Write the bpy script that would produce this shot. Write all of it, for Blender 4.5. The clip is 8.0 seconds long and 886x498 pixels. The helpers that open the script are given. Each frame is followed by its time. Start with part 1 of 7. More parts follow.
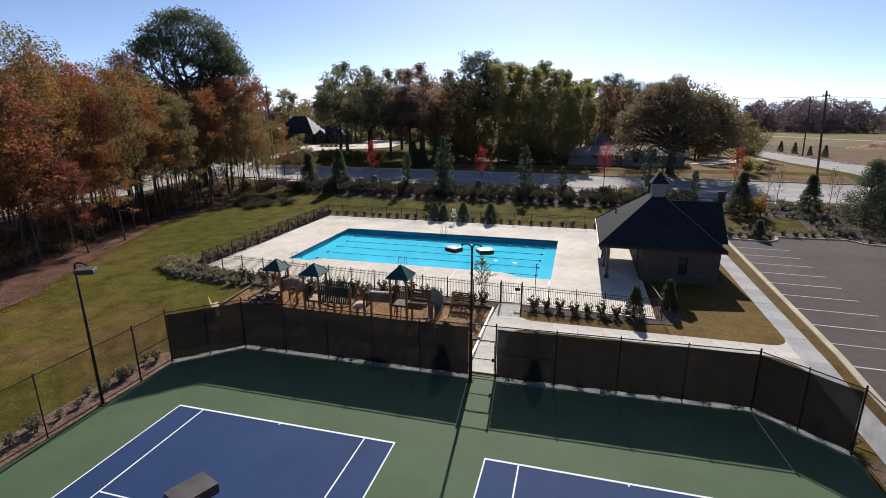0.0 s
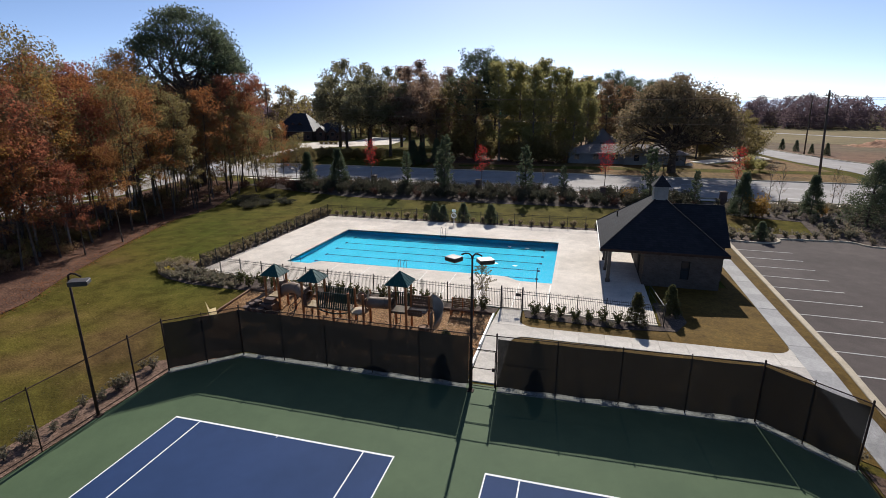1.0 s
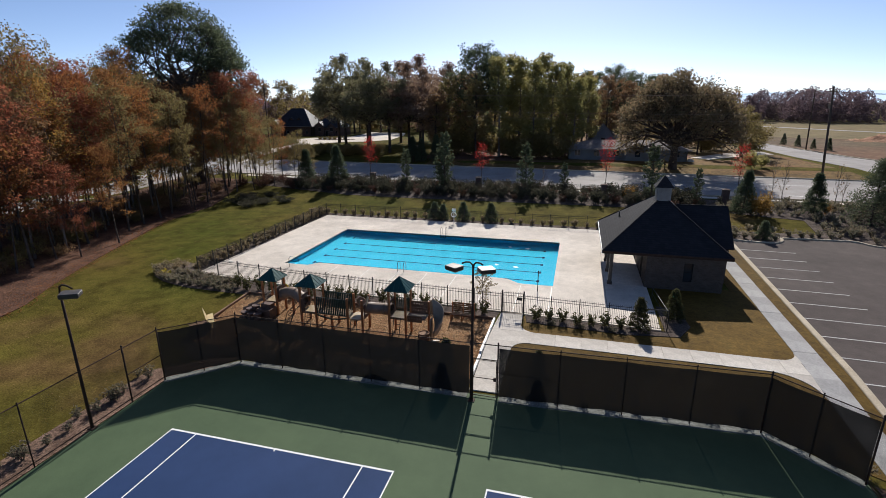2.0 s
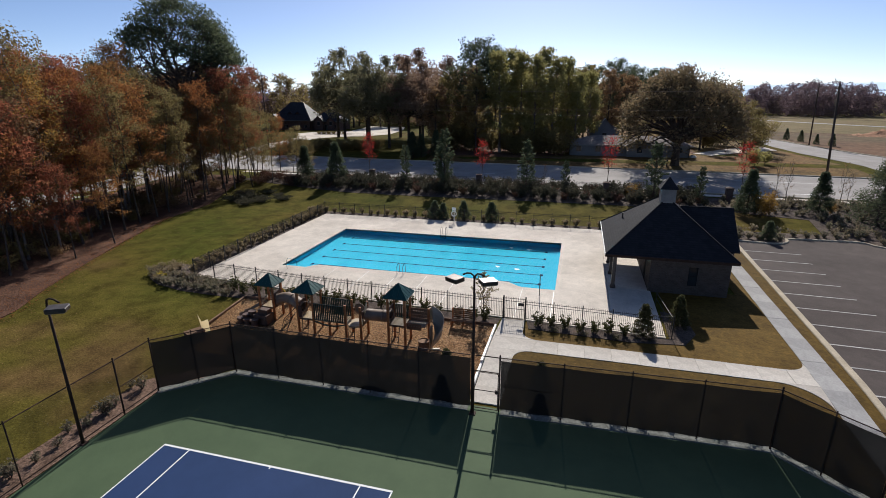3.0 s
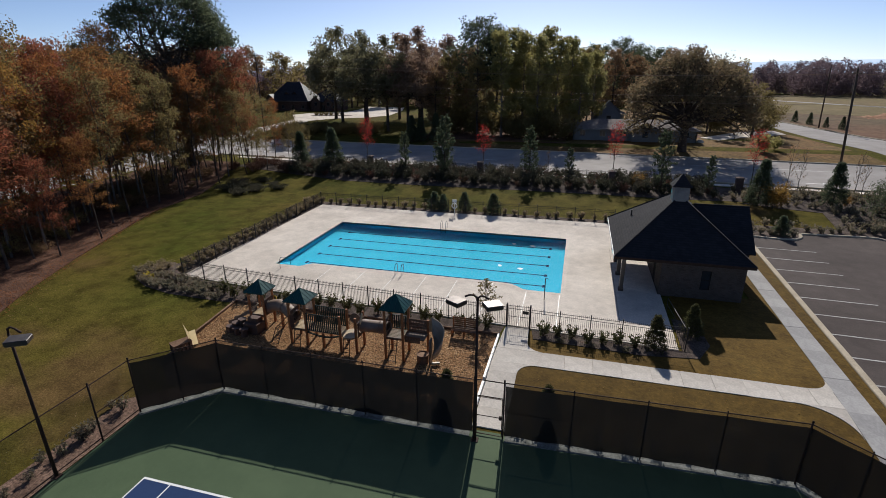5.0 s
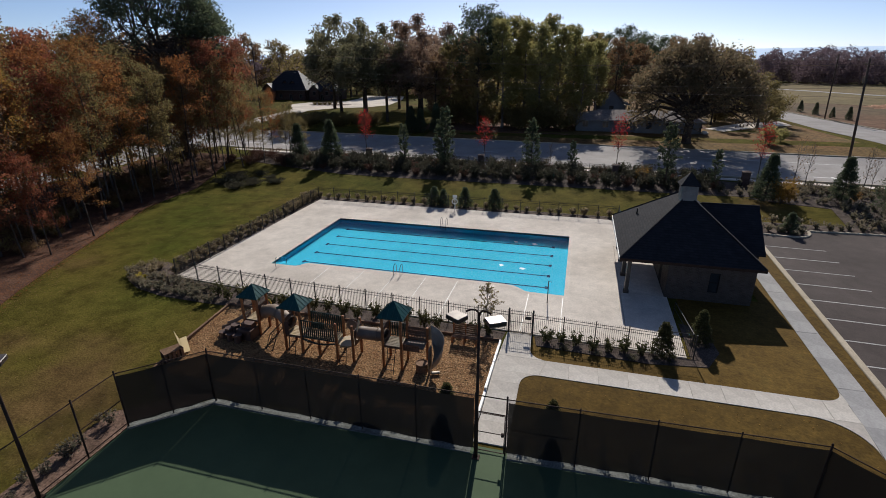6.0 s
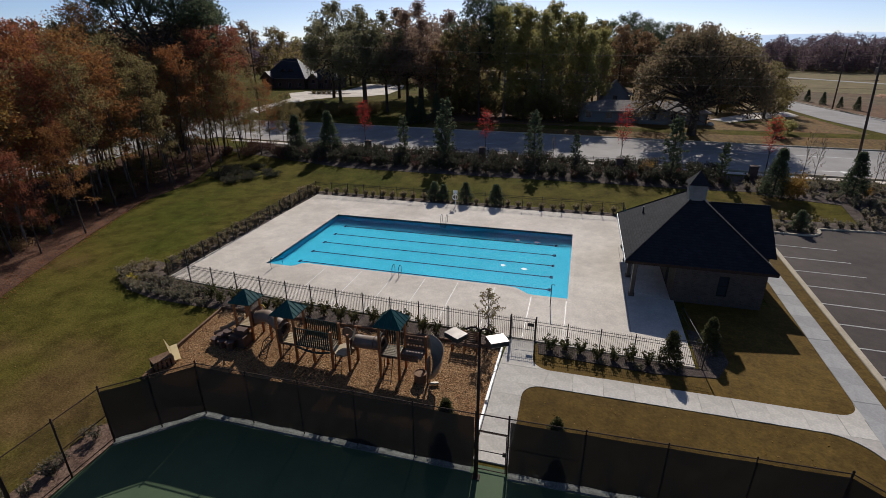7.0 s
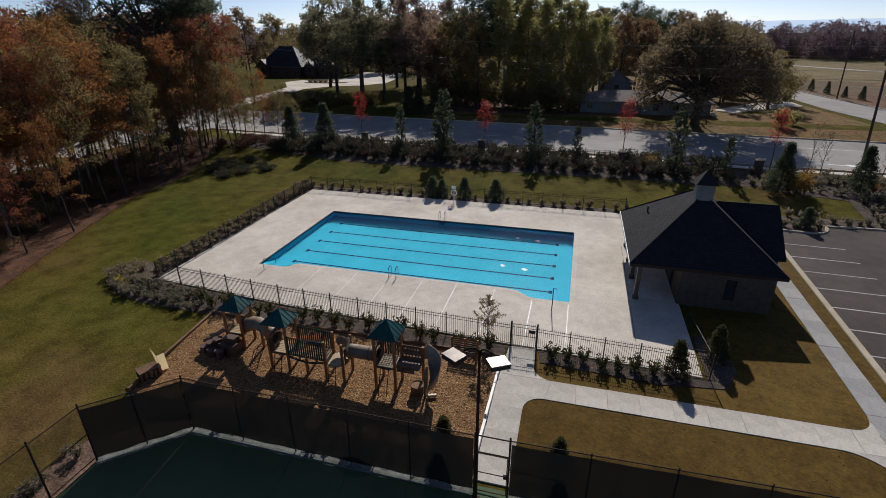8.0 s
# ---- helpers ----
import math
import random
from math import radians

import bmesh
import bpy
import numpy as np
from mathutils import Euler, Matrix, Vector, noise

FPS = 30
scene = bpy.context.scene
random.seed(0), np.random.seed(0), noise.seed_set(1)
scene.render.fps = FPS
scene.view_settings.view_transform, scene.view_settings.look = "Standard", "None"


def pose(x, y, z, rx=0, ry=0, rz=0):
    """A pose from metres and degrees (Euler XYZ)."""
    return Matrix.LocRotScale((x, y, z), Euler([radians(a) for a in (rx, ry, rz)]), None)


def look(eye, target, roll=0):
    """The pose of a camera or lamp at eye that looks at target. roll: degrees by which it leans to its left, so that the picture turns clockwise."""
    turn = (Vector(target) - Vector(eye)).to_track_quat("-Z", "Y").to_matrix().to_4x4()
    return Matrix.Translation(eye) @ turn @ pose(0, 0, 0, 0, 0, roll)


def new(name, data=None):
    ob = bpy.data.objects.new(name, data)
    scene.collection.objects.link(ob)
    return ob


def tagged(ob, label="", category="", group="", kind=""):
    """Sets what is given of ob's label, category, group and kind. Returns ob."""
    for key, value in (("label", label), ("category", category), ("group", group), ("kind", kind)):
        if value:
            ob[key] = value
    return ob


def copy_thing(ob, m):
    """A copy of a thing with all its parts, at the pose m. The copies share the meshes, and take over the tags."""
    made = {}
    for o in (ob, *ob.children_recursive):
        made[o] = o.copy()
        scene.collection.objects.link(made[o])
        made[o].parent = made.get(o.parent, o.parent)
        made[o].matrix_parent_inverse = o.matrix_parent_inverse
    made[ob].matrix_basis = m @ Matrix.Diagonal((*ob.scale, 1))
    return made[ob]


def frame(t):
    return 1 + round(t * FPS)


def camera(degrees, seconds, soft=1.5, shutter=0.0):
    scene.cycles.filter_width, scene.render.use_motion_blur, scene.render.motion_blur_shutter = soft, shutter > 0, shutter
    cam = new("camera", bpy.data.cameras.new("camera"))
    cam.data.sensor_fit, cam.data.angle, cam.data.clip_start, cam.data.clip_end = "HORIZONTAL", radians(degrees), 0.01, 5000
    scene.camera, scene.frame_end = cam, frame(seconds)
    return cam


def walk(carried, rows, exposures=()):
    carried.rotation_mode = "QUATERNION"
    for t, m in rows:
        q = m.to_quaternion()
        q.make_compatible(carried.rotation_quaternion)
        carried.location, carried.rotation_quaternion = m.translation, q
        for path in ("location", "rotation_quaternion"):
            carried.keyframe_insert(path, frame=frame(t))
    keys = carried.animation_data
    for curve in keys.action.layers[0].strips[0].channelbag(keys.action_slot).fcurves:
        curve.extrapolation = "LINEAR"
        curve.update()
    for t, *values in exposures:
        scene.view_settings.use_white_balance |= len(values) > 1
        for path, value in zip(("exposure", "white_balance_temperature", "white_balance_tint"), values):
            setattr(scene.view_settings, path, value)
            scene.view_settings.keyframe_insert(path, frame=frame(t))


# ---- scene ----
cam = camera(83.8, 8.0, 0.6)
PATH = [
    (0, (17.654, -16.846, 13.41), (17.148, -14.984, 12.884), -0.2),
    (0.5, (17.581, -16.597, 13.687), (17.077, -14.737, 13.152), -0.2),
    (1, (17.527, -16.338, 13.928), (17.022, -14.48, 13.386), -0.2),
    (1.5, (17.441, -16.035, 14.18), (16.938, -14.18, 13.626), -0.3),
    (3, (17.078, -14.783, 14.997), (16.578, -12.939, 14.404), -0.3),
    (3.5, (16.925, -14.256, 15.264), (16.427, -12.418, 14.652), -0.3),
    (4, (16.792, -13.715, 15.496), (16.295, -11.883, 14.865), -0.3),
    (4.5, (16.624, -13.125, 15.752), (16.129, -11.3, 15.1), -0.3),
    (6, (16.112, -11.158, 16.484), (15.622, -9.356, 15.767), -0.3),
    (6.5, (15.953, -10.448, 16.709), (15.464, -8.655, 15.97), -0.4),
    (7, (15.824, -9.748, 16.943), (15.335, -7.965, 16.182), -0.3),
    (7.5, (15.668, -9.026, 17.156), (15.182, -7.252, 16.373), -0.3),
    (8, (15.498, -8.315, 17.356), (15.018, -6.548, 16.551), -0.3),
]
walk(cam, [(t, look(eye, target, roll)) for t, eye, target, roll in PATH],
     [(0, 0.38, 5850, 12), (2, 0.26, 5850, 12), (4.5, 0.02, 5850, 12), (6.5, -0.17, 5850, 12), (8, -0.26, 5850, 12)])

# ---- world, sun ----
world = bpy.data.worlds.new("sky")
scene.world = world
world.use_nodes = True
wn = world.node_tree
sky = wn.nodes.new("ShaderNodeTexSky")
sky.sky_type, sky.sun_disc = "NISHITA", False
sky.sun_elevation, sky.sun_rotation = radians(34.5), radians(-4.7)
sky.altitude, sky.air_density, sky.dust_density, sky.ozone_density = 600, 0.52, 0.55, 0.45
wn.links.new(sky.outputs[0], wn.nodes["Background"].inputs[0])
wn.nodes["Background"].inputs[1].default_value = 0.095
sun = new("sun", bpy.data.lights.new("sun", "SUN"))
sun.data.energy, sun.data.angle, sun.data.color = 5.0, radians(0.55), (1.0, 0.905, 0.75)
sun.matrix_world = look((-20, 240, 165.4), (0, 0, 0))


# ---- materials ----
def shade(name):
    m = bpy.data.materials.new(name)
    m.use_nodes = True
    n = m.node_tree
    return m, n, n.nodes["Principled BSDF"], n.nodes.new, n.links.new


def mat(name, a, b, scale=2.0, fine=30.0, rough=0.8, bump=0.2, metal=0.0, spread=0.1, third=None, depth=0.02, blotch=0.0, spec=0.5):
    """Two colours mixed by coarse noise, a fine grain over them, relief, and a little change from object to object."""
    m, tree, p, node, link = shade(name)
    co = node("ShaderNodeTexCoord")
    big, small = node("ShaderNodeTexNoise"), node("ShaderNodeTexNoise")
    for t, s, d in ((big, scale, 5), (small, fine, 3)):
        t.inputs["Scale"].default_value, t.inputs["Detail"].default_value = s, d
        link(co.outputs["Object"], t.inputs["Vector"])
    ramp = node("ShaderNodeValToRGB")
    ramp.color_ramp.elements[0].position, ramp.color_ramp.elements[1].position = 0.34, 0.66
    ramp.color_ramp.elements[0].color, ramp.color_ramp.elements[1].color = (*a, 1), (*b, 1)
    if third:
        e = ramp.color_ramp.elements.new(0.78)
        e.color = (*third, 1)
    link(big.outputs[0], ramp.inputs[0])
    grain = node("ShaderNodeMapRange")
    grain.inputs["From Min"].default_value, grain.inputs["From Max"].default_value = 0.25, 0.75
    grain.inputs["To Min"].default_value, grain.inputs["To Max"].default_value = 1 - 2 * spread, 1 + 2 * spread
    link(small.outputs[0], grain.inputs["Value"])
    info = node("ShaderNodeObjectInfo")
    vary = node("ShaderNodeMapRange")
    vary.inputs["To Min"].default_value, vary.inputs["To Max"].default_value = 1 - spread, 1 + spread
    link(info.outputs["Random"], vary.inputs["Value"])
    times = node("ShaderNodeMath")
    times.operation = "MULTIPLY"
    link(grain.outputs[0], times.inputs[0])
    link(vary.outputs[0], times.inputs[1])
    if blotch:
        mid, lift = node("ShaderNodeTexNoise"), node("ShaderNodeMapRange")
        mid.inputs["Scale"].default_value, mid.inputs["Detail"].default_value, mid.inputs["Roughness"].default_value = scale * 6, 6, 0.7
        link(co.outputs["Object"], mid.inputs["Vector"])
        lift.inputs["From Min"].default_value, lift.inputs["From Max"].default_value = 0.3, 0.7
        lift.inputs["To Min"].default_value, lift.inputs["To Max"].default_value = 1 - blotch, 1 + blotch
        link(mid.outputs[0], lift.inputs["Value"])
        more = node("ShaderNodeMath")
        more.operation = "MULTIPLY"
        link(times.outputs[0], more.inputs[0])
        link(lift.outputs[0], more.inputs[1])
        times = more
    mix = node("ShaderNodeVectorMath")
    mix.operation = "SCALE"
    link(ramp.outputs[0], mix.inputs[0])
    link(times.outputs[0], mix.inputs["Scale"])
    link(mix.outputs[0], p.inputs["Base Color"])
    p.inputs["Roughness"].default_value, p.inputs["Metallic"].default_value = rough, metal
    p.inputs["Specular IOR Level"].default_value = spec if rough < 0.7 else 0.12
    if bump:
        bp = node("ShaderNodeBump")
        bp.inputs["Strength"].default_value, bp.inputs["Distance"].default_value = bump, depth
        link(small.outputs[0], bp.inputs["Height"])
        link(bp.outputs[0], p.inputs["Normal"])
    return m


def leaf_mat(name, colours, through_light=0.5, gloss=0.12):
    """Leaves: a colour a leaf out of the row, shifted from plant to plant, with light coming through."""
    m, tree, p, node, link = shade(name)
    geo, info = node("ShaderNodeNewGeometry"), node("ShaderNodeObjectInfo")
    add = node("ShaderNodeMath")
    add.operation = "MULTIPLY_ADD"
    add.inputs[1].default_value, add.inputs[2].default_value = 0.55, 0.0
    link(geo.outputs["Random Per Island"], add.inputs[0])
    mul = node("ShaderNodeMath")
    mul.operation = "MULTIPLY_ADD"
    mul.inputs[1].default_value = 0.45
    link(info.outputs["Random"], mul.inputs[0])
    link(add.outputs[0], mul.inputs[2])
    ramp = node("ShaderNodeValToRGB")
    els = ramp.color_ramp.elements
    while len(els) < len(colours):
        els.new(0.5)
    for k, c in enumerate(colours):
        els[k].position, els[k].color = k / max(1, len(colours) - 1), (*c, 1)
    link(mul.outputs[0], ramp.inputs[0])
    link(ramp.outputs[0], p.inputs["Base Color"])
    p.inputs["Roughness"].default_value = 0.5
    p.inputs["Specular IOR Level"].default_value = gloss
    tl, sh = node("ShaderNodeBsdfTranslucent"), node("ShaderNodeMixShader")
    link(ramp.outputs[0], tl.inputs[0])
    sh.inputs[0].default_value = through_light
    link(p.outputs[0], sh.inputs[1])
    link(tl.outputs[0], sh.inputs[2])
    link(sh.outputs[0], tree.nodes["Material Output"].inputs[0])
    return m


def mesh_mat(name, colour, open_part, rough=0.8, glow_through=None):
    """Woven fabric or wire netting: threads with open_part of the area left free."""
    m, tree, p, node, link = shade(name)
    co, ns = node("ShaderNodeTexCoord"), node("ShaderNodeTexNoise")
    ns.inputs["Scale"].default_value = 1.3
    link(co.outputs["Object"], ns.inputs["Vector"])
    mr = node("ShaderNodeMapRange")
    mr.inputs["To Min"].default_value, mr.inputs["To Max"].default_value = open_part * 0.8, open_part * 1.2
    link(ns.outputs[0], mr.inputs["Value"])
    p.inputs["Base Color"].default_value, p.inputs["Roughness"].default_value = (*colour, 1), rough
    tr, sh = node("ShaderNodeBsdfTransparent"), node("ShaderNodeMixShader")
    link(mr.outputs[0], sh.inputs[0])
    face = p.outputs[0]
    if glow_through:
        tl, both = node("ShaderNodeBsdfTranslucent"), node("ShaderNodeMixShader")
        tl.inputs[0].default_value = (*glow_through, 1)
        both.inputs[0].default_value = 0.5
        link(p.outputs[0], both.inputs[1])
        link(tl.outputs[0], both.inputs[2])
        face = both.outputs[0]
    link(face, sh.inputs[1])
    link(tr.outputs[0], sh.inputs[2])
    link(sh.outputs[0], tree.nodes["Material Output"].inputs[0])
    return m


def pieces_mat(name, a, b, mortar, width, height, rough=0.85):
    """Brickwork or shingle courses for surfaces that stay far off."""
    m, tree, p, node, link = shade(name)
    co, br, ns = node("ShaderNodeTexCoord"), node("ShaderNodeTexBrick"), node("ShaderNodeTexNoise")
    mp = node("ShaderNodeVectorMath")
    sep, comb, add = node("ShaderNodeSeparateXYZ"), node("ShaderNodeCombineXYZ"), node("ShaderNodeMath")
    link(co.outputs["Object"], sep.inputs[0])
    link(sep.outputs["X"], add.inputs[0])
    link(sep.outputs["Y"], add.inputs[1])
    link(add.outputs[0], comb.inputs["X"])
    link(sep.outputs["Z"], comb.inputs["Y"])
    link(comb.outputs[0], br.inputs["Vector"])
    br.inputs["Color1"].default_value, br.inputs["Color2"].default_value, br.inputs["Mortar"].default_value = (*a, 1), (*b, 1), (*mortar, 1)
    br.inputs["Scale"].default_value, br.inputs["Brick Width"].default_value, br.inputs["Row Height"].default_value = 1, width, height
    br.inputs["Mortar Size"].default_value, br.inputs["Bias"].default_value = height * 0.1, 0.0
    ns.inputs["Scale"].default_value = 1.5
    link(co.outputs["Object"], ns.inputs["Vector"])
    mr = node("ShaderNodeMapRange")
    mr.inputs["To Min"].default_value, mr.inputs["To Max"].default_value = 0.7, 1.3
    link(ns.outputs[0], mr.inputs["Value"])
    link(br.outputs["Color"], mp.inputs[0])
    mp.operation = "SCALE"
    link(mr.outputs[0], mp.inputs["Scale"])
    link(mp.outputs[0], p.inputs["Base Color"])
    bp = node("ShaderNodeBump")
    bp.inputs["Strength"].default_value, bp.inputs["Distance"].default_value = 0.5, 0.01
    link(br.outputs["Fac"], bp.inputs["Height"])
    bp.invert = True
    link(bp.outputs[0], p.inputs["Normal"])
    p.inputs["Roughness"].default_value = rough
    p.inputs["Specular IOR Level"].default_value = 0.15
    return m


def water_mat(name, tint, ior, gloss, wave):
    """Clear water: bends the view, with a slight mirror gloss on its ripples."""
    m, tree, p, node, link = shade(name)
    tree.nodes.remove(p)
    co, ns, bp = node("ShaderNodeTexCoord"), node("ShaderNodeTexNoise"), node("ShaderNodeBump")
    ns.inputs["Scale"].default_value, ns.inputs["Detail"].default_value = 0.9, 3
    link(co.outputs["Object"], ns.inputs["Vector"])
    link(ns.outputs[0], bp.inputs["Height"])
    bp.inputs["Strength"].default_value, bp.inputs["Distance"].default_value = wave, 0.05
    rf, gl, sh = node("ShaderNodeBsdfRefraction"), node("ShaderNodeBsdfGlossy"), node("ShaderNodeMixShader")
    rf.inputs["Color"].default_value, rf.inputs["IOR"].default_value, rf.inputs["Roughness"].default_value = (*tint, 1), ior, 0.0
    gl.inputs["Roughness"].default_value = 0.06
    sh.inputs[0].default_value = gloss
    for q in (rf, gl):
        link(bp.outputs[0], q.inputs["Normal"])
    link(rf.outputs[0], sh.inputs[1])
    link(gl.outputs[0], sh.inputs[2])
    link(sh.outputs[0], tree.nodes["Material Output"].inputs[0])
    return m


# lawn and dormant grass
GRASS = mat("turf", (0.053, 0.06, 0.009), (0.088, 0.071, 0.015), 0.09, 9.0, 0.9, 0.35, spread=0.2, third=(0.1, 0.064, 0.024), depth=0.08, blotch=0.45)
# the lawn turns browner towards the courts
turf = GRASS.node_tree
turf.nodes["Principled BSDF"].inputs["Specular IOR Level"].default_value = 0.02
at, cut, lie, tot = turf.nodes.new("ShaderNodeTexCoord"), turf.nodes.new("ShaderNodeSeparateXYZ"), turf.nodes.new("ShaderNodeMapRange"), turf.nodes.new("ShaderNodeMath")
turf.links.new(at.outputs["Object"], cut.inputs[0])
turf.links.new(cut.outputs["Y"], lie.inputs["Value"])
lie.inputs["From Min"].default_value, lie.inputs["From Max"].default_value = 2.0, 30.0
lie.inputs["To Min"].default_value, lie.inputs["To Max"].default_value = 0.17, -0.04
blend = [n for n in turf.nodes if n.bl_idname == "ShaderNodeValToRGB"][0]
turf.links.new(blend.inputs[0].links[0].from_socket, tot.inputs[0])
turf.links.new(lie.outputs[0], tot.inputs[1])
bank_side, tot_b = turf.nodes.new("ShaderNodeMapRange"), turf.nodes.new("ShaderNodeMath")
bank_side.inputs["From Min"].default_value, bank_side.inputs["From Max"].default_value = 36.0, 50.0
bank_side.inputs["To Min"].default_value, bank_side.inputs["To Max"].default_value = 0.0, 0.12
turf.links.new(cut.outputs["Y"], bank_side.inputs["Value"])
turf.links.new(tot.outputs[0], tot_b.inputs[0])
turf.links.new(bank_side.outputs[0], tot_b.inputs[1])
turf.links.new(tot_b.outputs[0], blend.inputs[0])
DORMANT = mat("dormant_turf", (0.08944, 0.05246, 0.00903), (0.1204, 0.0731, 0.01462), 0.35, 7.0, 0.9, 0.3, spread=0.12, third=(0.08084, 0.0602, 0.01376), depth=0.06, blotch=0.35)
BED_LITTER = mat("bed_litter", (0.129, 0.0817, 0.05848), (0.2236, 0.1462, 0.1075), 1.2, 9.0, 0.95, 1.0, spread=0.3, third=(0.258, 0.1462, 0.0946), depth=0.05)
LITTER = mat("leaf_litter", (0.07, 0.036, 0.024), (0.115, 0.06, 0.038), 0.8, 7.0, 0.95, 1.0, spread=0.34, third=(0.15, 0.066, 0.034), depth=0.06)
MULCH = mat("mulch", (0.0645, 0.04816, 0.03956), (0.1161, 0.0903, 0.07568), 1.4, 14.0, 0.95, 1.0, spread=0.3, third=(0.1204, 0.0688, 0.0473), depth=0.05)
CHIPS = mat("wood_chips", (0.2752, 0.1419, 0.0602), (0.4214, 0.2451, 0.1118), 1.6, 9.0, 0.9, 1.0, spread=0.48, third=(0.2064, 0.1075, 0.0516), depth=0.08, blotch=0.3)
MEADOW = mat("dry_meadow", (0.155, 0.122, 0.052), (0.178, 0.132, 0.062), 0.03, 1.2, 0.95, 0.3, spread=0.12, third=(0.19, 0.125, 0.068), depth=0.1, blotch=0.3)
CLAY = mat("orange_clay", (0.26, 0.14, 0.085), (0.34, 0.2, 0.125), 0.1, 0.9, 0.95, 0.8, spread=0.2, third=(0.3, 0.19, 0.13), depth=0.2, blotch=0.3)
DIRT = mat("bare_clay", (0.1634, 0.0903, 0.04988), (0.1247, 0.09632, 0.0516), 0.03, 1.0, 0.95, 0.3, spread=0.12, third=(0.1075, 0.1075, 0.0602), depth=0.1, blotch=0.3)
FIELD = mat("rough_grass", (0.172, 0.086, 0.0301), (0.129, 0.0903, 0.0301), 0.06, 2.0, 0.95, 0.6, spread=0.2, third=(0.0946, 0.086, 0.0258), depth=0.1, blotch=0.3)
CONCRETE = mat("concrete", (0.5332, 0.473, 0.4042), (0.6794, 0.6106, 0.5289), 0.22, 9.0, 0.85, 0.15, spread=0.07, third=(0.602, 0.5246, 0.4472), depth=0.01, blotch=0.13)
WALK_MAT = mat("walk_concrete", (0.473, 0.43, 0.3784), (0.5848, 0.5418, 0.4816), 0.35, 9.0, 0.85, 0.15, spread=0.05, third=(0.516, 0.473, 0.4128), depth=0.01, blotch=0.12)
GREY_WALK = mat("grey_walk_concrete", (0.3096, 0.301, 0.2924), (0.3956, 0.3827, 0.3698), 0.35, 9.0, 0.85, 0.15, spread=0.05, third=(0.3612, 0.344, 0.3268), depth=0.01, blotch=0.12)
MOW = mat("mossy_concrete", (0.12, 0.125, 0.11), (0.21, 0.215, 0.195), 1.6, 12.0, 0.9, 0.2, spread=0.14, third=(0.1, 0.095, 0.075), depth=0.01, blotch=0.35)
KERB = mat("kerb_concrete", (0.3956, 0.3354, 0.2494), (0.4902, 0.4214, 0.3182), 0.8, 12.0, 0.85, 0.15, spread=0.08, depth=0.01)
ASPHALT = mat("lot_asphalt", (0.07052, 0.05676, 0.0516), (0.09288, 0.07568, 0.0688), 0.16, 20.0, 0.85, 0.3, spread=0.08, third=(0.0774, 0.06192, 0.0559), depth=0.01, blotch=0.16)
ROAD = mat("road_asphalt", (0.3, 0.277, 0.258), (0.37, 0.344, 0.322), 0.3, 10.0, 0.85, 0.3, spread=0.06, depth=0.01)
PAINT = mat("road_paint", (0.7, 0.69, 0.66), (0.8, 0.79, 0.76), 3.0, 30.0, 0.7, 0.1, spread=0.06)
WORN_PAINT = mat("worn_lot_paint", (0.4, 0.385, 0.365), (0.55, 0.535, 0.51), 1.2, 14.0, 0.8, 0.1, spread=0.14, blotch=0.25)
YELLOW = mat("yellow_paint", (0.516, 0.3612, 0.0516), (0.602, 0.43, 0.086), 3.0, 30.0, 0.7, 0.1)
COURT_GREEN = mat("court_green", (0.07, 0.1032, 0.055), (0.086, 0.123, 0.065), 0.3, 25.0, 0.75, 0.1, spread=0.04, depth=0.005, blotch=0.06)
COURT_BLUE = mat("court_blue", (0.01892, 0.04042, 0.1075), (0.02408, 0.04816, 0.1273), 0.25, 25.0, 0.75, 0.1, spread=0.04, depth=0.005, blotch=0.06)
LINE = mat("court_line", (0.76, 0.76, 0.74), (0.82, 0.82, 0.8), 3.0, 30.0, 0.7, 0.05, spread=0.04)
IRON = mat("black_iron", (0.01032, 0.00946, 0.00946), (0.01892, 0.0172, 0.01548), 3.0, 40.0, 0.62, 0.1, 0.0, spread=0.1)
BROWN_STEEL = mat("bronze_steel", (0.03612, 0.0215, 0.01548), (0.05676, 0.0344, 0.02494), 3.0, 40.0, 0.72, 0.1, 0.0, spread=0.1)
SCREEN = mesh_mat("windscreen_fabric", (0.0085, 0.0082, 0.008), 0.035, 0.85, (0.009, 0.0085, 0.0075))
NETTING = mesh_mat("chain_link", (0.0258, 0.02322, 0.0215), 0.86)
PALE_WALL = mat("grey_painted_wall", (0.15, 0.15, 0.152), (0.19, 0.19, 0.192), 0.5, 12.0, 0.85, 0.2, spread=0.06, depth=0.01)
SIDING = mat("blue_grey_siding", (0.172, 0.1892, 0.215), (0.2236, 0.2408, 0.2666), 0.6, 9.0, 0.8, 0.2, spread=0.06, depth=0.01)
PLASTER = mat("pool_plaster", (0.045, 0.37, 0.53), (0.06, 0.41, 0.575), 0.6, 10.0, 0.9, 0.05, spread=0.04, blotch=0.06)
TILE = mat("blue_tile", (0.015, 0.075, 0.2), (0.025, 0.1, 0.26), 4.0, 20.0, 0.75, 0.05)
LANE = mat("lane_tile", (0.00688, 0.0215, 0.0602), (0.01032, 0.0301, 0.0774), 4.0, 20.0, 0.9, 0.05)
WATER = water_mat("water", (0.93, 0.99, 1.0), 1.33, 0.05, 0.1)
STEEL = mat("stainless_steel", (0.2064, 0.215, 0.2322), (0.2752, 0.2838, 0.301), 5.0, 40.0, 0.25, 0.02, 1.0, spread=0.03)
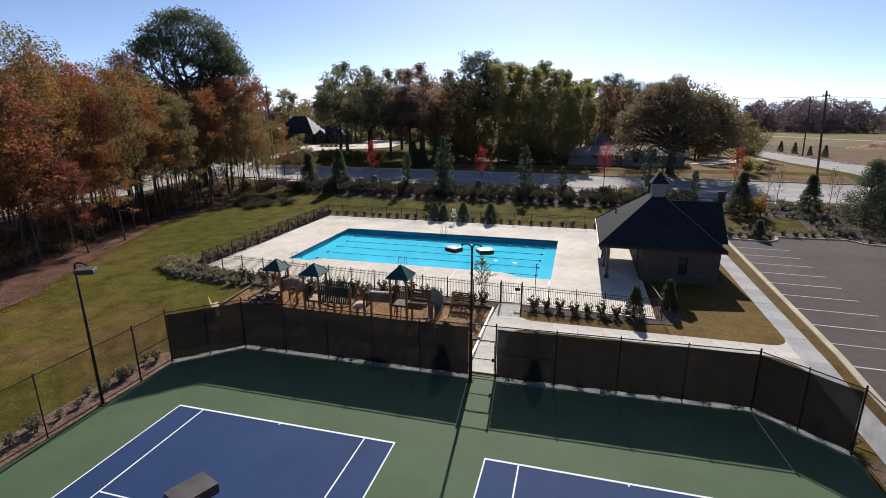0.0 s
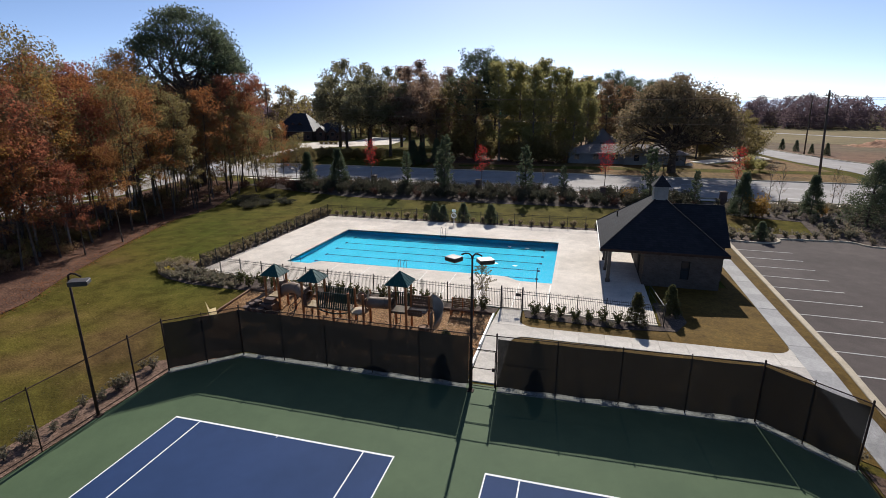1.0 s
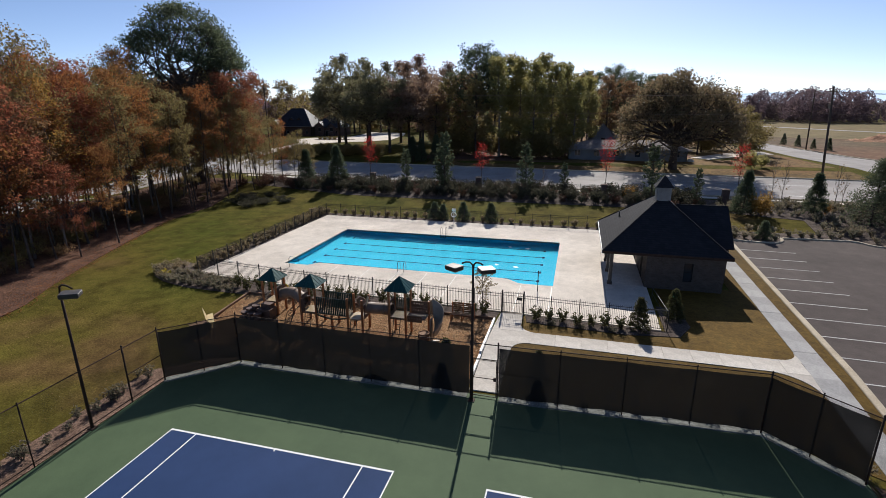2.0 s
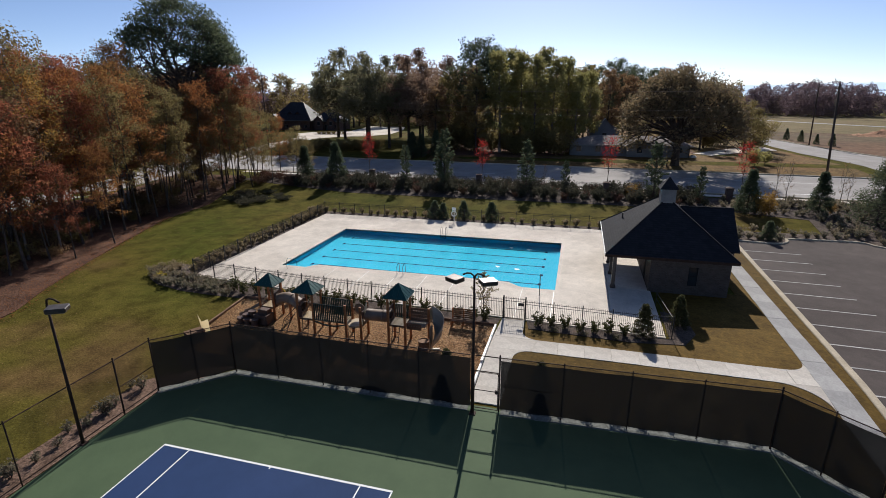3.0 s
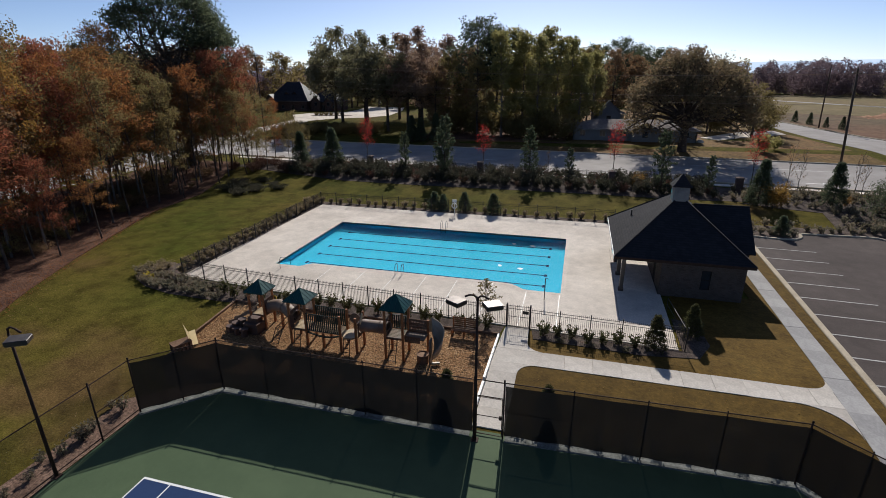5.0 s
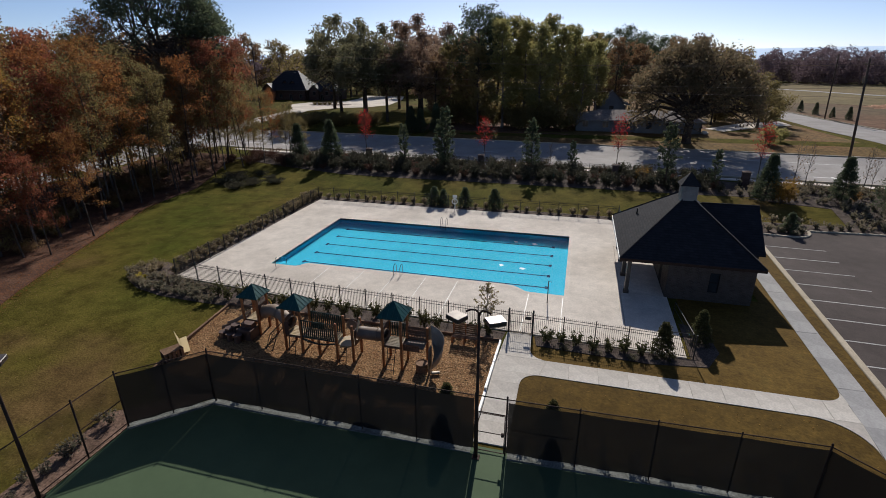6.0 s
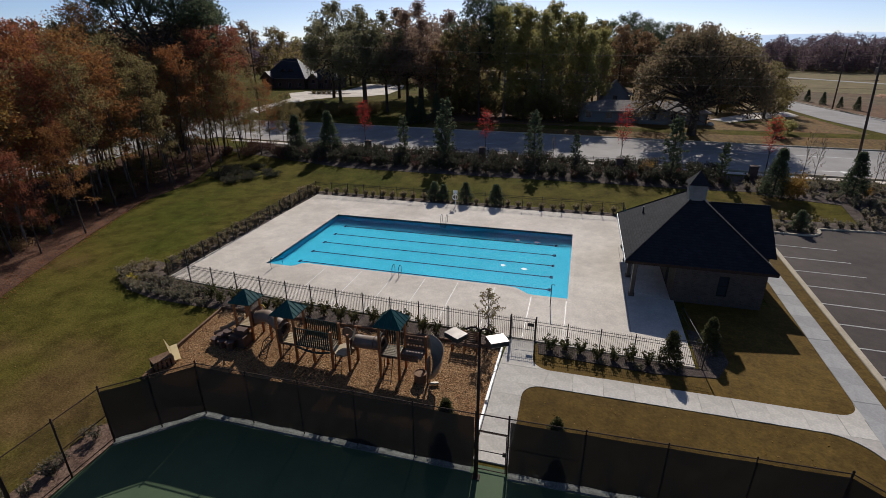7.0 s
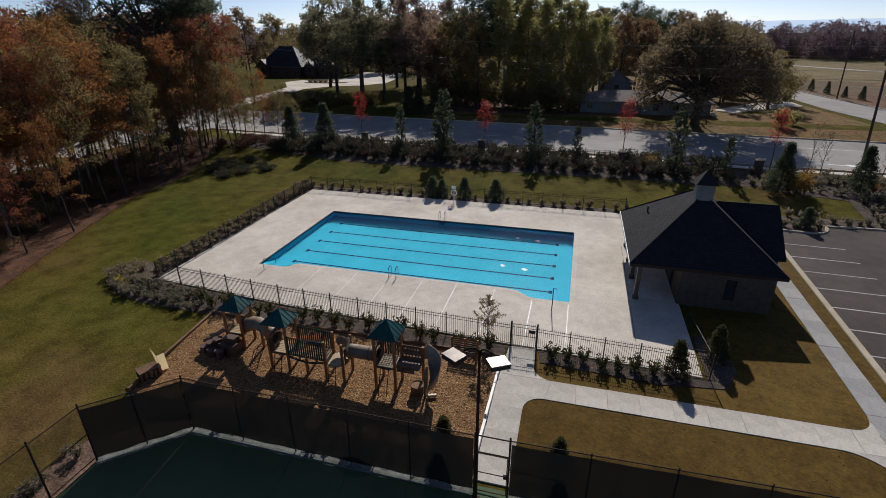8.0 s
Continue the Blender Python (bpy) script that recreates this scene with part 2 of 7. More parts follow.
SHINGLE = pieces_mat("roof_shingle", (0.02064, 0.02064, 0.02494), (0.02924, 0.02838, 0.03268), (0.0172, 0.0172, 0.01978), 0.3, 0.13, 0.9)
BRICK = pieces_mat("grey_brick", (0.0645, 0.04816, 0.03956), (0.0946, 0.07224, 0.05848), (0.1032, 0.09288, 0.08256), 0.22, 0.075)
RED_BRICK = pieces_mat("dark_red_brick", (0.085, 0.05, 0.042), (0.12, 0.07, 0.058), (0.15, 0.135, 0.12), 0.22, 0.075)
BEIGE = mat("beige_trim", (0.0602, 0.04988, 0.04128), (0.0774, 0.06536, 0.05332), 2.0, 20.0, 0.4, 0.05, spread=0.04)
CUPOLA = mat("grey_trim", (0.1634, 0.1591, 0.1548), (0.2064, 0.2021, 0.1978), 2.0, 20.0, 0.5, 0.05, spread=0.04)
WHITE = mat("white_paint", (0.76, 0.74, 0.7), (0.82, 0.8, 0.76), 2.0, 20.0, 0.5, 0.05, spread=0.03)
GREY_ROOF = pieces_mat("grey_shingle", (0.1892, 0.1591, 0.1462), (0.2494, 0.215, 0.1978), (0.129, 0.1118, 0.1032), 0.3, 0.14, 0.9)
DARK_GLASS = mat("window_pane", (0.02, 0.025, 0.03), (0.03, 0.035, 0.04), 1.0, 5.0, 0.08, 0.0, spread=0.02)
DARK = mat("dark_inside", (0.0172, 0.0172, 0.0172), (0.0258, 0.0258, 0.0258), 1.0, 8.0, 0.9, 0.0)
BARK = mat("bark", (0.0516, 0.0387, 0.03096), (0.1032, 0.0817, 0.06708), 2.0, 12.0, 0.95, 0.8, spread=0.2, depth=0.04)
PALE_BARK = mat("pale_bark", (0.1032, 0.086, 0.0731), (0.1892, 0.1634, 0.1419), 2.0, 9.0, 0.9, 0.5, spread=0.2, depth=0.03)
POLE_WOOD = mat("pole_wood", (0.0602, 0.043, 0.0344), (0.1032, 0.0774, 0.0602), 1.0, 12.0, 0.9, 0.4, spread=0.15)
TIMBER = mat("stained_timber", (0.2752, 0.0989, 0.02924), (0.3698, 0.1505, 0.0473), 2.0, 14.0, 0.65, 0.3, spread=0.15)
TIMBER_DARK = mat("weathered_timber", (0.1462, 0.086, 0.0516), (0.2236, 0.1376, 0.086), 2.0, 14.0, 0.75, 0.3, spread=0.15)
DARK_GREEN = mat("dark_green_plastic", (0.00602, 0.02924, 0.02236), (0.00946, 0.0387, 0.0301), 2.0, 30.0, 0.5, 0.05, 0.0, spread=0.05)
GREEN_METAL = mat("green_metal", (0.00774, 0.05332, 0.04472), (0.01204, 0.07052, 0.05848), 2.0, 30.0, 0.35, 0.05, 0.1, spread=0.05)
TAN_PLASTIC = mat("tan_plastic", (0.3956, 0.301, 0.172), (0.473, 0.3612, 0.215), 1.5, 20.0, 0.4, 0.03, spread=0.04)
SLIDE_TAN = mat("faded_tan_plastic", (0.3, 0.235, 0.165), (0.36, 0.285, 0.2), 1.5, 20.0, 0.55, 0.03, spread=0.04)
CLIMBER = mat("maroon_plastic", (0.075, 0.04, 0.028), (0.1, 0.052, 0.036), 1.5, 20.0, 0.55, 0.03, spread=0.05)
GREY_PLASTIC = mat("brown_plastic", (0.2, 0.142, 0.098), (0.255, 0.182, 0.126), 1.5, 20.0, 0.6, 0.03, spread=0.04)
LAMP_METAL = mat("lamp_housing", (0.0387, 0.0301, 0.02408), (0.0559, 0.043, 0.0344), 3.0, 20.0, 0.28, 0.02, 0.1, spread=0.05)
# paler than the housing: part of the sun's glint lies in this colour
LAMP_TOP = mat("glossy_lamp_top", (0.086, 0.0731, 0.0645), (0.129, 0.1118, 0.0989), 3.0, 20.0, 0.42, 0.03, 0.5, spread=0.05)
# pale blue colour plus an added glow stand for haze over the hills
HILL = mat("hazy_hills", (0.3, 0.36, 0.43), (0.34, 0.4, 0.47), 0.004, 0.02, 1.0, 0.0, spread=0.05)
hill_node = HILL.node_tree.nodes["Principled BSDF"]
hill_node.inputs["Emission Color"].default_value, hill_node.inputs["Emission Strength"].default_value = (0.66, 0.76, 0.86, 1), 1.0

RUST = leaf_mat("rust_leaves", [(0.19, 0.08, 0.035), (0.36, 0.135, 0.045), (0.25, 0.125, 0.05), (0.4, 0.21, 0.065)], 0.6, 0.06)
OLIVE = leaf_mat("olive_leaves", [(0.14, 0.115, 0.05), (0.25, 0.205, 0.08), (0.19, 0.14, 0.065), (0.31, 0.24, 0.09)], 0.6, 0.06)
MAROON = leaf_mat("maroon_leaves", [(0.16, 0.065, 0.045), (0.31, 0.1, 0.055), (0.23, 0.1, 0.055), (0.34, 0.155, 0.065)], 0.6, 0.06)
GOLD = leaf_mat("gold_leaves", [(0.15, 0.1, 0.03), (0.34, 0.21, 0.05), (0.22, 0.115, 0.035), (0.42, 0.25, 0.06)], 0.6, 0.06)
DEEP_GREEN = leaf_mat("deep_green_leaves", [(0.068, 0.085, 0.05), (0.1, 0.12, 0.068), (0.13, 0.145, 0.085)], 0.52, 0.04)
MID_GREEN = leaf_mat("mid_green_leaves", [(0.17, 0.175, 0.07), (0.34, 0.31, 0.115), (0.26, 0.235, 0.09), (0.4, 0.345, 0.135)], 0.64, 0.05)
BROWNISH = leaf_mat("brown_leaves", [(0.15, 0.1, 0.06), (0.27, 0.165, 0.085), (0.21, 0.135, 0.075), (0.32, 0.21, 0.11)], 0.56, 0.06)
LAWN_OAK = leaf_mat("lawn_oak_leaves", [(0.14, 0.14, 0.08), (0.22, 0.2, 0.11), (0.18, 0.16, 0.09), (0.26, 0.235, 0.125)], 0.6, 0.05)
LAWN_BROWN = leaf_mat("lawn_brown_leaves", [(0.18, 0.128, 0.095), (0.28, 0.18, 0.13), (0.22, 0.152, 0.108), (0.32, 0.225, 0.15)], 0.6, 0.05)
OAK_LEAF = leaf_mat("oak_leaves", [(0.112, 0.098, 0.06), (0.17, 0.135, 0.078), (0.215, 0.152, 0.092), (0.135, 0.126, 0.068)], 0.6, 0.05)
CRIMSON = leaf_mat("crimson_leaves", [(0.3, 0.02, 0.02), (0.45, 0.035, 0.03), (0.5, 0.08, 0.06)], 0.65)
LAUREL_LEAF = leaf_mat("laurel_leaves", [(0.045, 0.05, 0.022), (0.11, 0.108, 0.045), (0.075, 0.07, 0.03), (0.15, 0.135, 0.06)], 0.4, 0.03)
GREY_LEAF = leaf_mat("grey_green_leaves", [(0.085, 0.08, 0.05), (0.2, 0.185, 0.125), (0.27, 0.215, 0.15), (0.14, 0.135, 0.068)], 0.5, 0.04)
CHIP_BITS = leaf_mat("chip_bits", [(0.19, 0.095, 0.04), (0.46, 0.265, 0.115), (0.32, 0.165, 0.07), (0.62, 0.41, 0.2)], 0.05, 0.1)
SHRUB_LEAF = leaf_mat("shrub_leaves", [(0.04, 0.043, 0.028), (0.075, 0.072, 0.048), (0.11, 0.09, 0.065)], 0.35, 0.03)
HEDGE_LEAF = leaf_mat("hedge_leaves", [(0.14, 0.115, 0.065), (0.27, 0.215, 0.125), (0.34, 0.265, 0.16), (0.15, 0.14, 0.07)], 0.5, 0.04)
YELLOW_LEAF = leaf_mat("yellow_leaves", [(0.34, 0.27, 0.04), (0.5, 0.4, 0.05), (0.28, 0.26, 0.05)], 0.5)
PINK_LEAF = leaf_mat("reddish_shrub_leaves", [(0.09, 0.05, 0.035), (0.14, 0.07, 0.05), (0.07, 0.065, 0.03)], 0.25, 0.04)
CREAM = leaf_mat("cream_sheet", [(0.8, 0.72, 0.54), (0.86, 0.78, 0.6)], 0.85)
DARK_SLATE = pieces_mat("glossy_dark_slate", (0.035, 0.035, 0.042), (0.055, 0.053, 0.06), (0.025, 0.025, 0.03), 0.3, 0.14, 0.5)
DARK_SLATE.node_tree.nodes["Principled BSDF"].inputs["Specular IOR Level"].default_value = 0.07
SLATE = pieces_mat("slate_grey_shingle", (0.1204, 0.1161, 0.1204), (0.172, 0.1634, 0.1634), (0.086, 0.0817, 0.0817), 0.3, 0.14, 0.8)
# mauve-grey leaves: the haze of distance is mixed into their colour
FAR_LEAF = leaf_mat("hazed_far_leaves", [(0.15, 0.115, 0.135), (0.19, 0.14, 0.155), (0.21, 0.15, 0.155), (0.15, 0.14, 0.13)], 0.5, 0.0)


# ---- building helpers ----
class Geo:
    def __init__(self):
        self.v, self.f = [], []

    def add(self, verts, faces):
        k = len(self.v)
        self.v.extend(verts)
        self.f.extend([tuple(i + k for i in f) for f in faces])
        return self

    def box(self, x0, x1, y0, y1, z0, z1, b=0.0, m=None):
        """A block; b: the width of its chamfered edges; m: a turn and shift."""
        c, h = ((x0 + x1) / 2, (y0 + y1) / 2, (z0 + z1) / 2), ((x1 - x0) / 2, (y1 - y0) / 2, (z1 - z0) / 2)
        vs, fs = [], []
        if b <= 0:
            vs = [(c[0] + i * h[0], c[1] + j * h[1], c[2] + k * h[2]) for k in (-1, 1) for j in (-1, 1) for i in (-1, 1)]
            fs = [(0, 2, 3, 1), (4, 5, 7, 6), (0, 1, 5, 4), (2, 6, 7, 3), (0, 4, 6, 2), (1, 3, 7, 5)]
        else:
            b = min(b, min(h) * 0.9)
            at = {}
            for i in (-1, 1):
                for j in (-1, 1):
                    for k in (-1, 1):
                        for a in range(3):
                            o = [h[0] - b, h[1] - b, h[2] - b]
                            o[a] = h[a]
                            at[i, j, k, a] = len(vs)
                            vs.append((c[0] + i * o[0], c[1] + j * o[1], c[2] + k * o[2]))
            s = (-1, 1)
            for i in s:
                q = [(i, -1, -1), (i, 1, -1), (i, 1, 1), (i, -1, 1)]
                fs.append(tuple(at[(*p, 0)] for p in (q if i > 0 else q[::-1])))
                q = [(-1, i, -1), (-1, i, 1), (1, i, 1), (1, i, -1)]
                fs.append(tuple(at[(*p, 1)] for p in (q if i > 0 else q[::-1])))
                q = [(-1, -1, i), (1, -1, i), (1, 1, i), (-1, 1, i)]
                fs.append(tuple(at[(*p, 2)] for p in (q if i > 0 else q[::-1])))
            for i in s:
                for j in s:
                    for u, w, order in ((0, 1, 0), (0, 2, 1), (1, 2, 2)):
                        ends = []
                        for k in s:
                            key = [(i, j, k), (i, k, j), (k, i, j)][order]
                            ends.append((at[(*key, u)], at[(*key, w)]))
                        fs.append((ends[0][0], ends[0][1], ends[1][1], ends[1][0]))
                    for k in s:
                        fs.append((at[i, j, k, 0], at[i, j, k, 1], at[i, j, k, 2]))
        if m is not None:
            vs = [tuple(m @ Vector(p)) for p in vs]
        return self.add(vs, fs)

    def tube(self, p, q, r0, r1=None, n=8, cap=True):
        p, q = Vector(p), Vector(q)
        r1 = r0 if r1 is None else r1
        turn = (q - p).to_track_quat("Z", "Y").to_matrix()
        vs = []
        for o, r in ((p, r0), (q, r1)):
            for i in range(n):
                a = 2 * math.pi * i / n
                vs.append(tuple(o + turn @ Vector((r * math.cos(a), r * math.sin(a), 0))))
        fs = [(i, (i + 1) % n, n + (i + 1) % n, n + i) for i in range(n)]
        if cap:
            fs += [tuple(range(n - 1, -1, -1)), tuple(range(n, 2 * n))]
        return self.add(vs, fs)

    def pipe(self, points, r, n=8):
        """A round bar bent along points."""
        pts = [Vector(p) for p in points]
        rs = r if isinstance(r, (list, tuple)) else [r] * len(pts)
        vs, side = [], None
        for i, p in enumerate(pts):
            d = (pts[min(i + 1, len(pts) - 1)] - pts[max(i - 1, 0)]).normalized()
            if side is None:
                side = d.orthogonal().normalized()
            side = (side - d * side.dot(d)).normalized()
            up = d.cross(side)
            for k in range(n):
                a = 2 * math.pi * k / n
                vs.append(tuple(p + rs[i] * (math.cos(a) * side + math.sin(a) * up)))
        fs = []
        for i in range(len(pts) - 1):
            for k in range(n):
                fs.append((i * n + k, i * n + (k + 1) % n, (i + 1) * n + (k + 1) % n, (i + 1) * n + k))
        fs += [tuple(range(n - 1, -1, -1)), tuple(range((len(pts) - 1) * n, len(pts) * n))]
        return self.add(vs, fs)

    def prism(self, poly, z0, z1):
        n = len(poly)
        vs = [(x, y, z0) for x, y in poly] + [(x, y, z1) for x, y in poly]
        fs = [(i, (i + 1) % n, n + (i + 1) % n, n + i) for i in range(n)]
        return self.add(vs, fs + [tuple(range(n - 1, -1, -1)), tuple(range(n, 2 * n))])

    def slab(self, pts, thick, way=(0, 0, -1)):
        """A flat sheet through pts with thickness along way."""
        n, w = len(pts), Vector(way).normalized() * thick
        vs = [tuple(p) for p in pts] + [tuple(Vector(p) + w) for p in pts]
        return self.add(vs, [tuple(range(n)), tuple(range(2 * n - 1, n - 1, -1))] + [(i, n + i, n + (i + 1) % n, (i + 1) % n) for i in range(n)])

    def data(self, name, material, smooth=False):
        me = bpy.data.meshes.new(name)
        me.from_pydata(self.v, [], self.f)
        bm = bmesh.new()
        bm.from_mesh(me)
        bmesh.ops.recalc_face_normals(bm, faces=bm.faces)
        bm.to_mesh(me)
        bm.free()
        me.materials.append(material)
        if smooth:
            me.polygons.foreach_set("use_smooth", [True] * len(me.polygons))
        return me


def part(name, geo, material, parent=None, label="", smooth=False, m=None):
    """One mesh, as a part of a thing, of a part, or of the setting."""
    me = geo if isinstance(geo, bpy.types.Mesh) else geo.data(name, material, smooth)
    ob = new(name, me)
    if parent:
        ob.parent = parent
    if m is not None:
        ob.matrix_basis = m
    if label:
        ob["label"] = label
    return ob


def thing(name, m, label, category, group="", kind=""):
    ob = new(name)
    ob.empty_display_size = 0.2
    ob.matrix_basis = m
    return tagged(ob, label, category, group, kind)


def solid(name, geo, material, label, category, group="", kind="", m=None, smooth=False):
    return tagged(part(name, geo, material, None, "", smooth, m), label, category, group, kind)


def smooth_step(a, b, v):
    u = np.clip((v - a) / (b - a), 0, 1)
    return u * u * (3 - 2 * u)


def level(x, y):
    """Height of the ground."""
    v = y + 0.07 * x
    return 0.25 * smooth_step(7.5, 13, y) + 0.95 * smooth_step(44, 60, v) + 1.5 * smooth_step(72, 95, v)


def sheet(name, poly, material, lift, label, category, step=3.0, thick=0.0):
    """A piece of ground cover laid over the ground inside the outline."""
    bm = bmesh.new()
    bm.faces.new([bm.verts.new((x, y, 0)) for x, y in poly])
    xs, ys = [p[0] for p in poly], [p[1] for p in poly]
    for axis, lo, hi in ((0, min(xs), max(xs)), (1, min(ys), max(ys))):
        for k in range(1, int((hi - lo) / step) + 1):
            co, no = [0, 0, 0], [0, 0, 0]
            co[axis], no[axis] = lo + k * step, 1
            bmesh.ops.bisect_plane(bm, geom=bm.verts[:] + bm.edges[:] + bm.faces[:], plane_co=co, plane_no=no)
    bmesh.ops.triangulate(bm, faces=[f for f in bm.faces if len(f.verts) > 4])
    for v in bm.verts:
        v.co.z = float(level(v.co.x, v.co.y)) + lift
    bmesh.ops.recalc_face_normals(bm, faces=bm.faces)
    if bm.faces and sum(f.normal.z for f in bm.faces) < 0:
        bmesh.ops.reverse_faces(bm, faces=bm.faces)
    edge = [e for e in bm.edges if e.is_boundary]
    r = bmesh.ops.extrude_edge_only(bm, edges=edge)
    for v in [g for g in r["geom"] if isinstance(g, bmesh.types.BMVert)]:
        v.co.z -= max(thick, lift) + 0.03
    me = bpy.data.meshes.new(name)
    bm.to_mesh(me)
    bm.free()
    me.materials.append(material)
    return tagged(new(name, me), label, category, "", "structure")


def kerb(name, pts, w, h, material, label, category="kerb", lift=0.0, kind="structure"):
    """A low run of w by h along a line on the ground, cut where it bends."""
    geo, dense = Geo(), []
    for a, b in zip(pts, pts[1:]):
        n = max(1, int(math.dist(a, b) / 4))
        dense += [(a[0] + (b[0] - a[0]) * k / n, a[1] + (b[1] - a[1]) * k / n) for k in range(n)]
    dense.append(pts[-1])
    rows = []
    for i, p in enumerate(dense):
        a, b = Vector(dense[max(i - 1, 0)]), Vector(dense[min(i + 1, len(dense) - 1)])
        d = (b - a).normalized()
        s = Vector((-d.y, d.x)) * w / 2
        z = float(level(p[0], p[1])) + lift
        c = min(0.03, h * 0.4)
        rows.append([(p[0] + s.x * u, p[1] + s.y * u, z + q) for u, q in ((1, -0.15), (1, h - c), (1 - 2 * c / w, h), (-1 + 2 * c / w, h), (-1, h - c), (-1, -0.15))])
    vs = [q for r in rows for q in r]
    fs = [(i * 6 + k, i * 6 + (k + 1) % 6, i * 6 + 6 + (k + 1) % 6, i * 6 + 6 + k) for i in range(len(rows) - 1) for k in range(6)]
    geo.add(vs, fs + [tuple(range(6)), tuple(range(len(vs) - 1, len(vs) - 7, -1))])
    return solid(name, geo, material, label, category, "", kind)


# ---- ground ----
def inside(x, y, poly):
    hit = np.zeros(np.shape(x), bool)
    for (x0, y0), (x1, y1) in zip(poly, poly[1:] + poly[:1]):
        if y0 != y1:
            hit ^= ((y0 > y) != (y1 > y)) & (x < (x1 - x0) * (y - y0) / (y1 - y0) + x0)
    return hit


def road_y(x, v):
    return v - 0.07 * x


COURT = [(-3.55, -45), (29.2, -45), (29.2, 4.1), (26.25, 6.6), (-0.8, 6.2), (-3.55, 3.5)]
DECK = [(-14.2, 18.3), (-3.0, 17.25), (12.8, 16.5), (20.0, 16.2), (23.28, 16.0), (23.28, 17.0), (20.1, 17.9), (20.1, 34.05), (20.75, 34.05), (20.75, 42.3), (-14.2, 42.2)]
POOL = [(-8.3, 22.5), (-6.0, 22.5), (-5.7, 22.7), (-5.5, 23.1), (-5.1, 23.35), (11.6, 23.35), (12.4, 23.22), (12.9, 22.85), (13.3, 22.5), (13.7, 22.4),
        (16.15, 22.4), (16.15, 35.8), (-8.3, 35.8)]
DECK_Z, WATER_Z, FLOOR_Z = 0.33, 0.2, -1.05

xs = np.unique(np.concatenate([np.geomspace(70, 4600, 26) * -1, np.arange(-70, 71, 1.0), np.geomspace(70, 4600, 26)]))
ys = np.unique(np.concatenate([np.geomspace(40, 4600, 22) * -1, np.arange(-40, 101, 1.0), np.geomspace(101, 4600, 30)]))
gx, gy = np.meshgrid(xs, ys)
gz = level(gx, gy)
gz = gz + 0.05 * np.sin(gx * 0.21 + 1.3) * np.sin(gy * 0.17) * ((gx < -16) | (gy > 100))
gz[(gx > -2.5) & (gx < 28) & (gy < 3)] -= 0.15
gz[(gx > -12.9) & (gx < 19) & (gy > 19.6) & (gy < 41)] = -0.2
gz[(gx > -9.6) & (gx < 17.5) & (gy > 21) & (gy < 37.2)] = -2.4
ny, nx = gx.shape
idx = np.arange(ny * nx).reshape(ny, nx)
quads = np.stack([idx[:-1, :-1], idx[:-1, 1:], idx[1:, 1:], idx[1:, :-1]], -1).reshape(-1, 4)


def mesh_np(name, verts, faces, material, smooth=False):
    """A mesh straight from arrays, all faces with the same number of corners."""
    me = bpy.data.meshes.new(name)
    k = faces.shape[1]
    me.vertices.add(len(verts))
    me.vertices.foreach_set("co", np.ascontiguousarray(verts, np.float32).ravel())
    me.loops.add(faces.size)
    me.loops.foreach_set("vertex_index", np.ascontiguousarray(faces, np.int32).ravel())
    me.polygons.add(len(faces))
    me.polygons.foreach_set("loop_start", np.arange(0, faces.size, k, dtype=np.int32))
    me.polygons.foreach_set("loop_total", np.full(len(faces), k, np.int32))
    if smooth:
        me.polygons.foreach_set("use_smooth", np.ones(len(faces), bool))
    me.update(calc_edges=True)
    me.materials.append(material)
    return me


ground = new("ground", mesh_np("ground", np.stack([gx, gy, gz], -1).reshape(-1, 3), quads, GRASS, True))
tagged(ground, "mown green lawn with bare brownish patches", "ground", "", "structure")

LITTER_EDGE = [(-19.5, -45), (-20.0, 0), (-22.0, 9.4), (-23.6, 12.7), (-26.7, 19.3), (-29.1, 25.1), (-32.6, 34.2), (-33.4, 43.4), (-37, 52), (-41, 62.5)]
WOOD_EDGE = [(-24.5, -45), (-25.3, 5), (-26.4, 15.6), (-28.6, 22), (-31.6, 30.7), (-33.8, 37.6), (-34.2, 44), (-37, 52), (-41, 62.5)]
sheet("ground_woods", LITTER_EDGE + [(-55, 62.5), (-55, -45)], LITTER, 0.06, "wood floor covered in brown and rust fallen leaves", "ground", 2)
sheet("ground_left_verge", [(-120, -45), (-67, -45), (-67, 60), (-120, 60)], LITTER, 0.02, "leaf-strewn ground beyond the side road", "ground", 8)
sheet("ground_bank_top", [(-41, 60), (-27, 56.4), (-17, 54.2), (-8, 53.8), (20, 53.4), (30, 53), (40, 53.5), (52, 52), (58, 52), (58, road_y(58, 62.5)), (-41, road_y(-41, 64.5))], MULCH, 0.025,
      "dark mulched planting bank below the road", "ground", 3)
sheet("ground_bank_side", [(43.2, 45.1), (43.4, 47.2), (43.7, 50.5), (39.7, 51.4), (36.0, 52.6), (39.0, 53.9), (52, 52.5), (62, 52.5), (62, 45.1)], MULCH, 0.04, "dark mulched slope beside the parking lot", "ground", 2)
sheet("ground_far_yard", [(-14, road_y(-14, 84)), (64, road_y(64, 84)), (60, 130), (50, 200), (-14, 200)], FIELD, 0.03, "brown autumn grass round the brick house", "ground", 6)
sheet("ground_field", [(87, road_y(87, 84)), (420, road_y(420, 84)), (420, 330), (56, 330), (64, 176), (71, 145), (75.5, 112)], DIRT, 0.04, "open field of orange clay and dry grass", "ground", 14)
sheet("ground_meadow", [(66, 188), (84.5, 180), (99, 174), (150, 152), (420, 120), (420, 329), (57, 329)], MEADOW, 0.07, "olive dry meadow behind the clay field", "ground", 14)
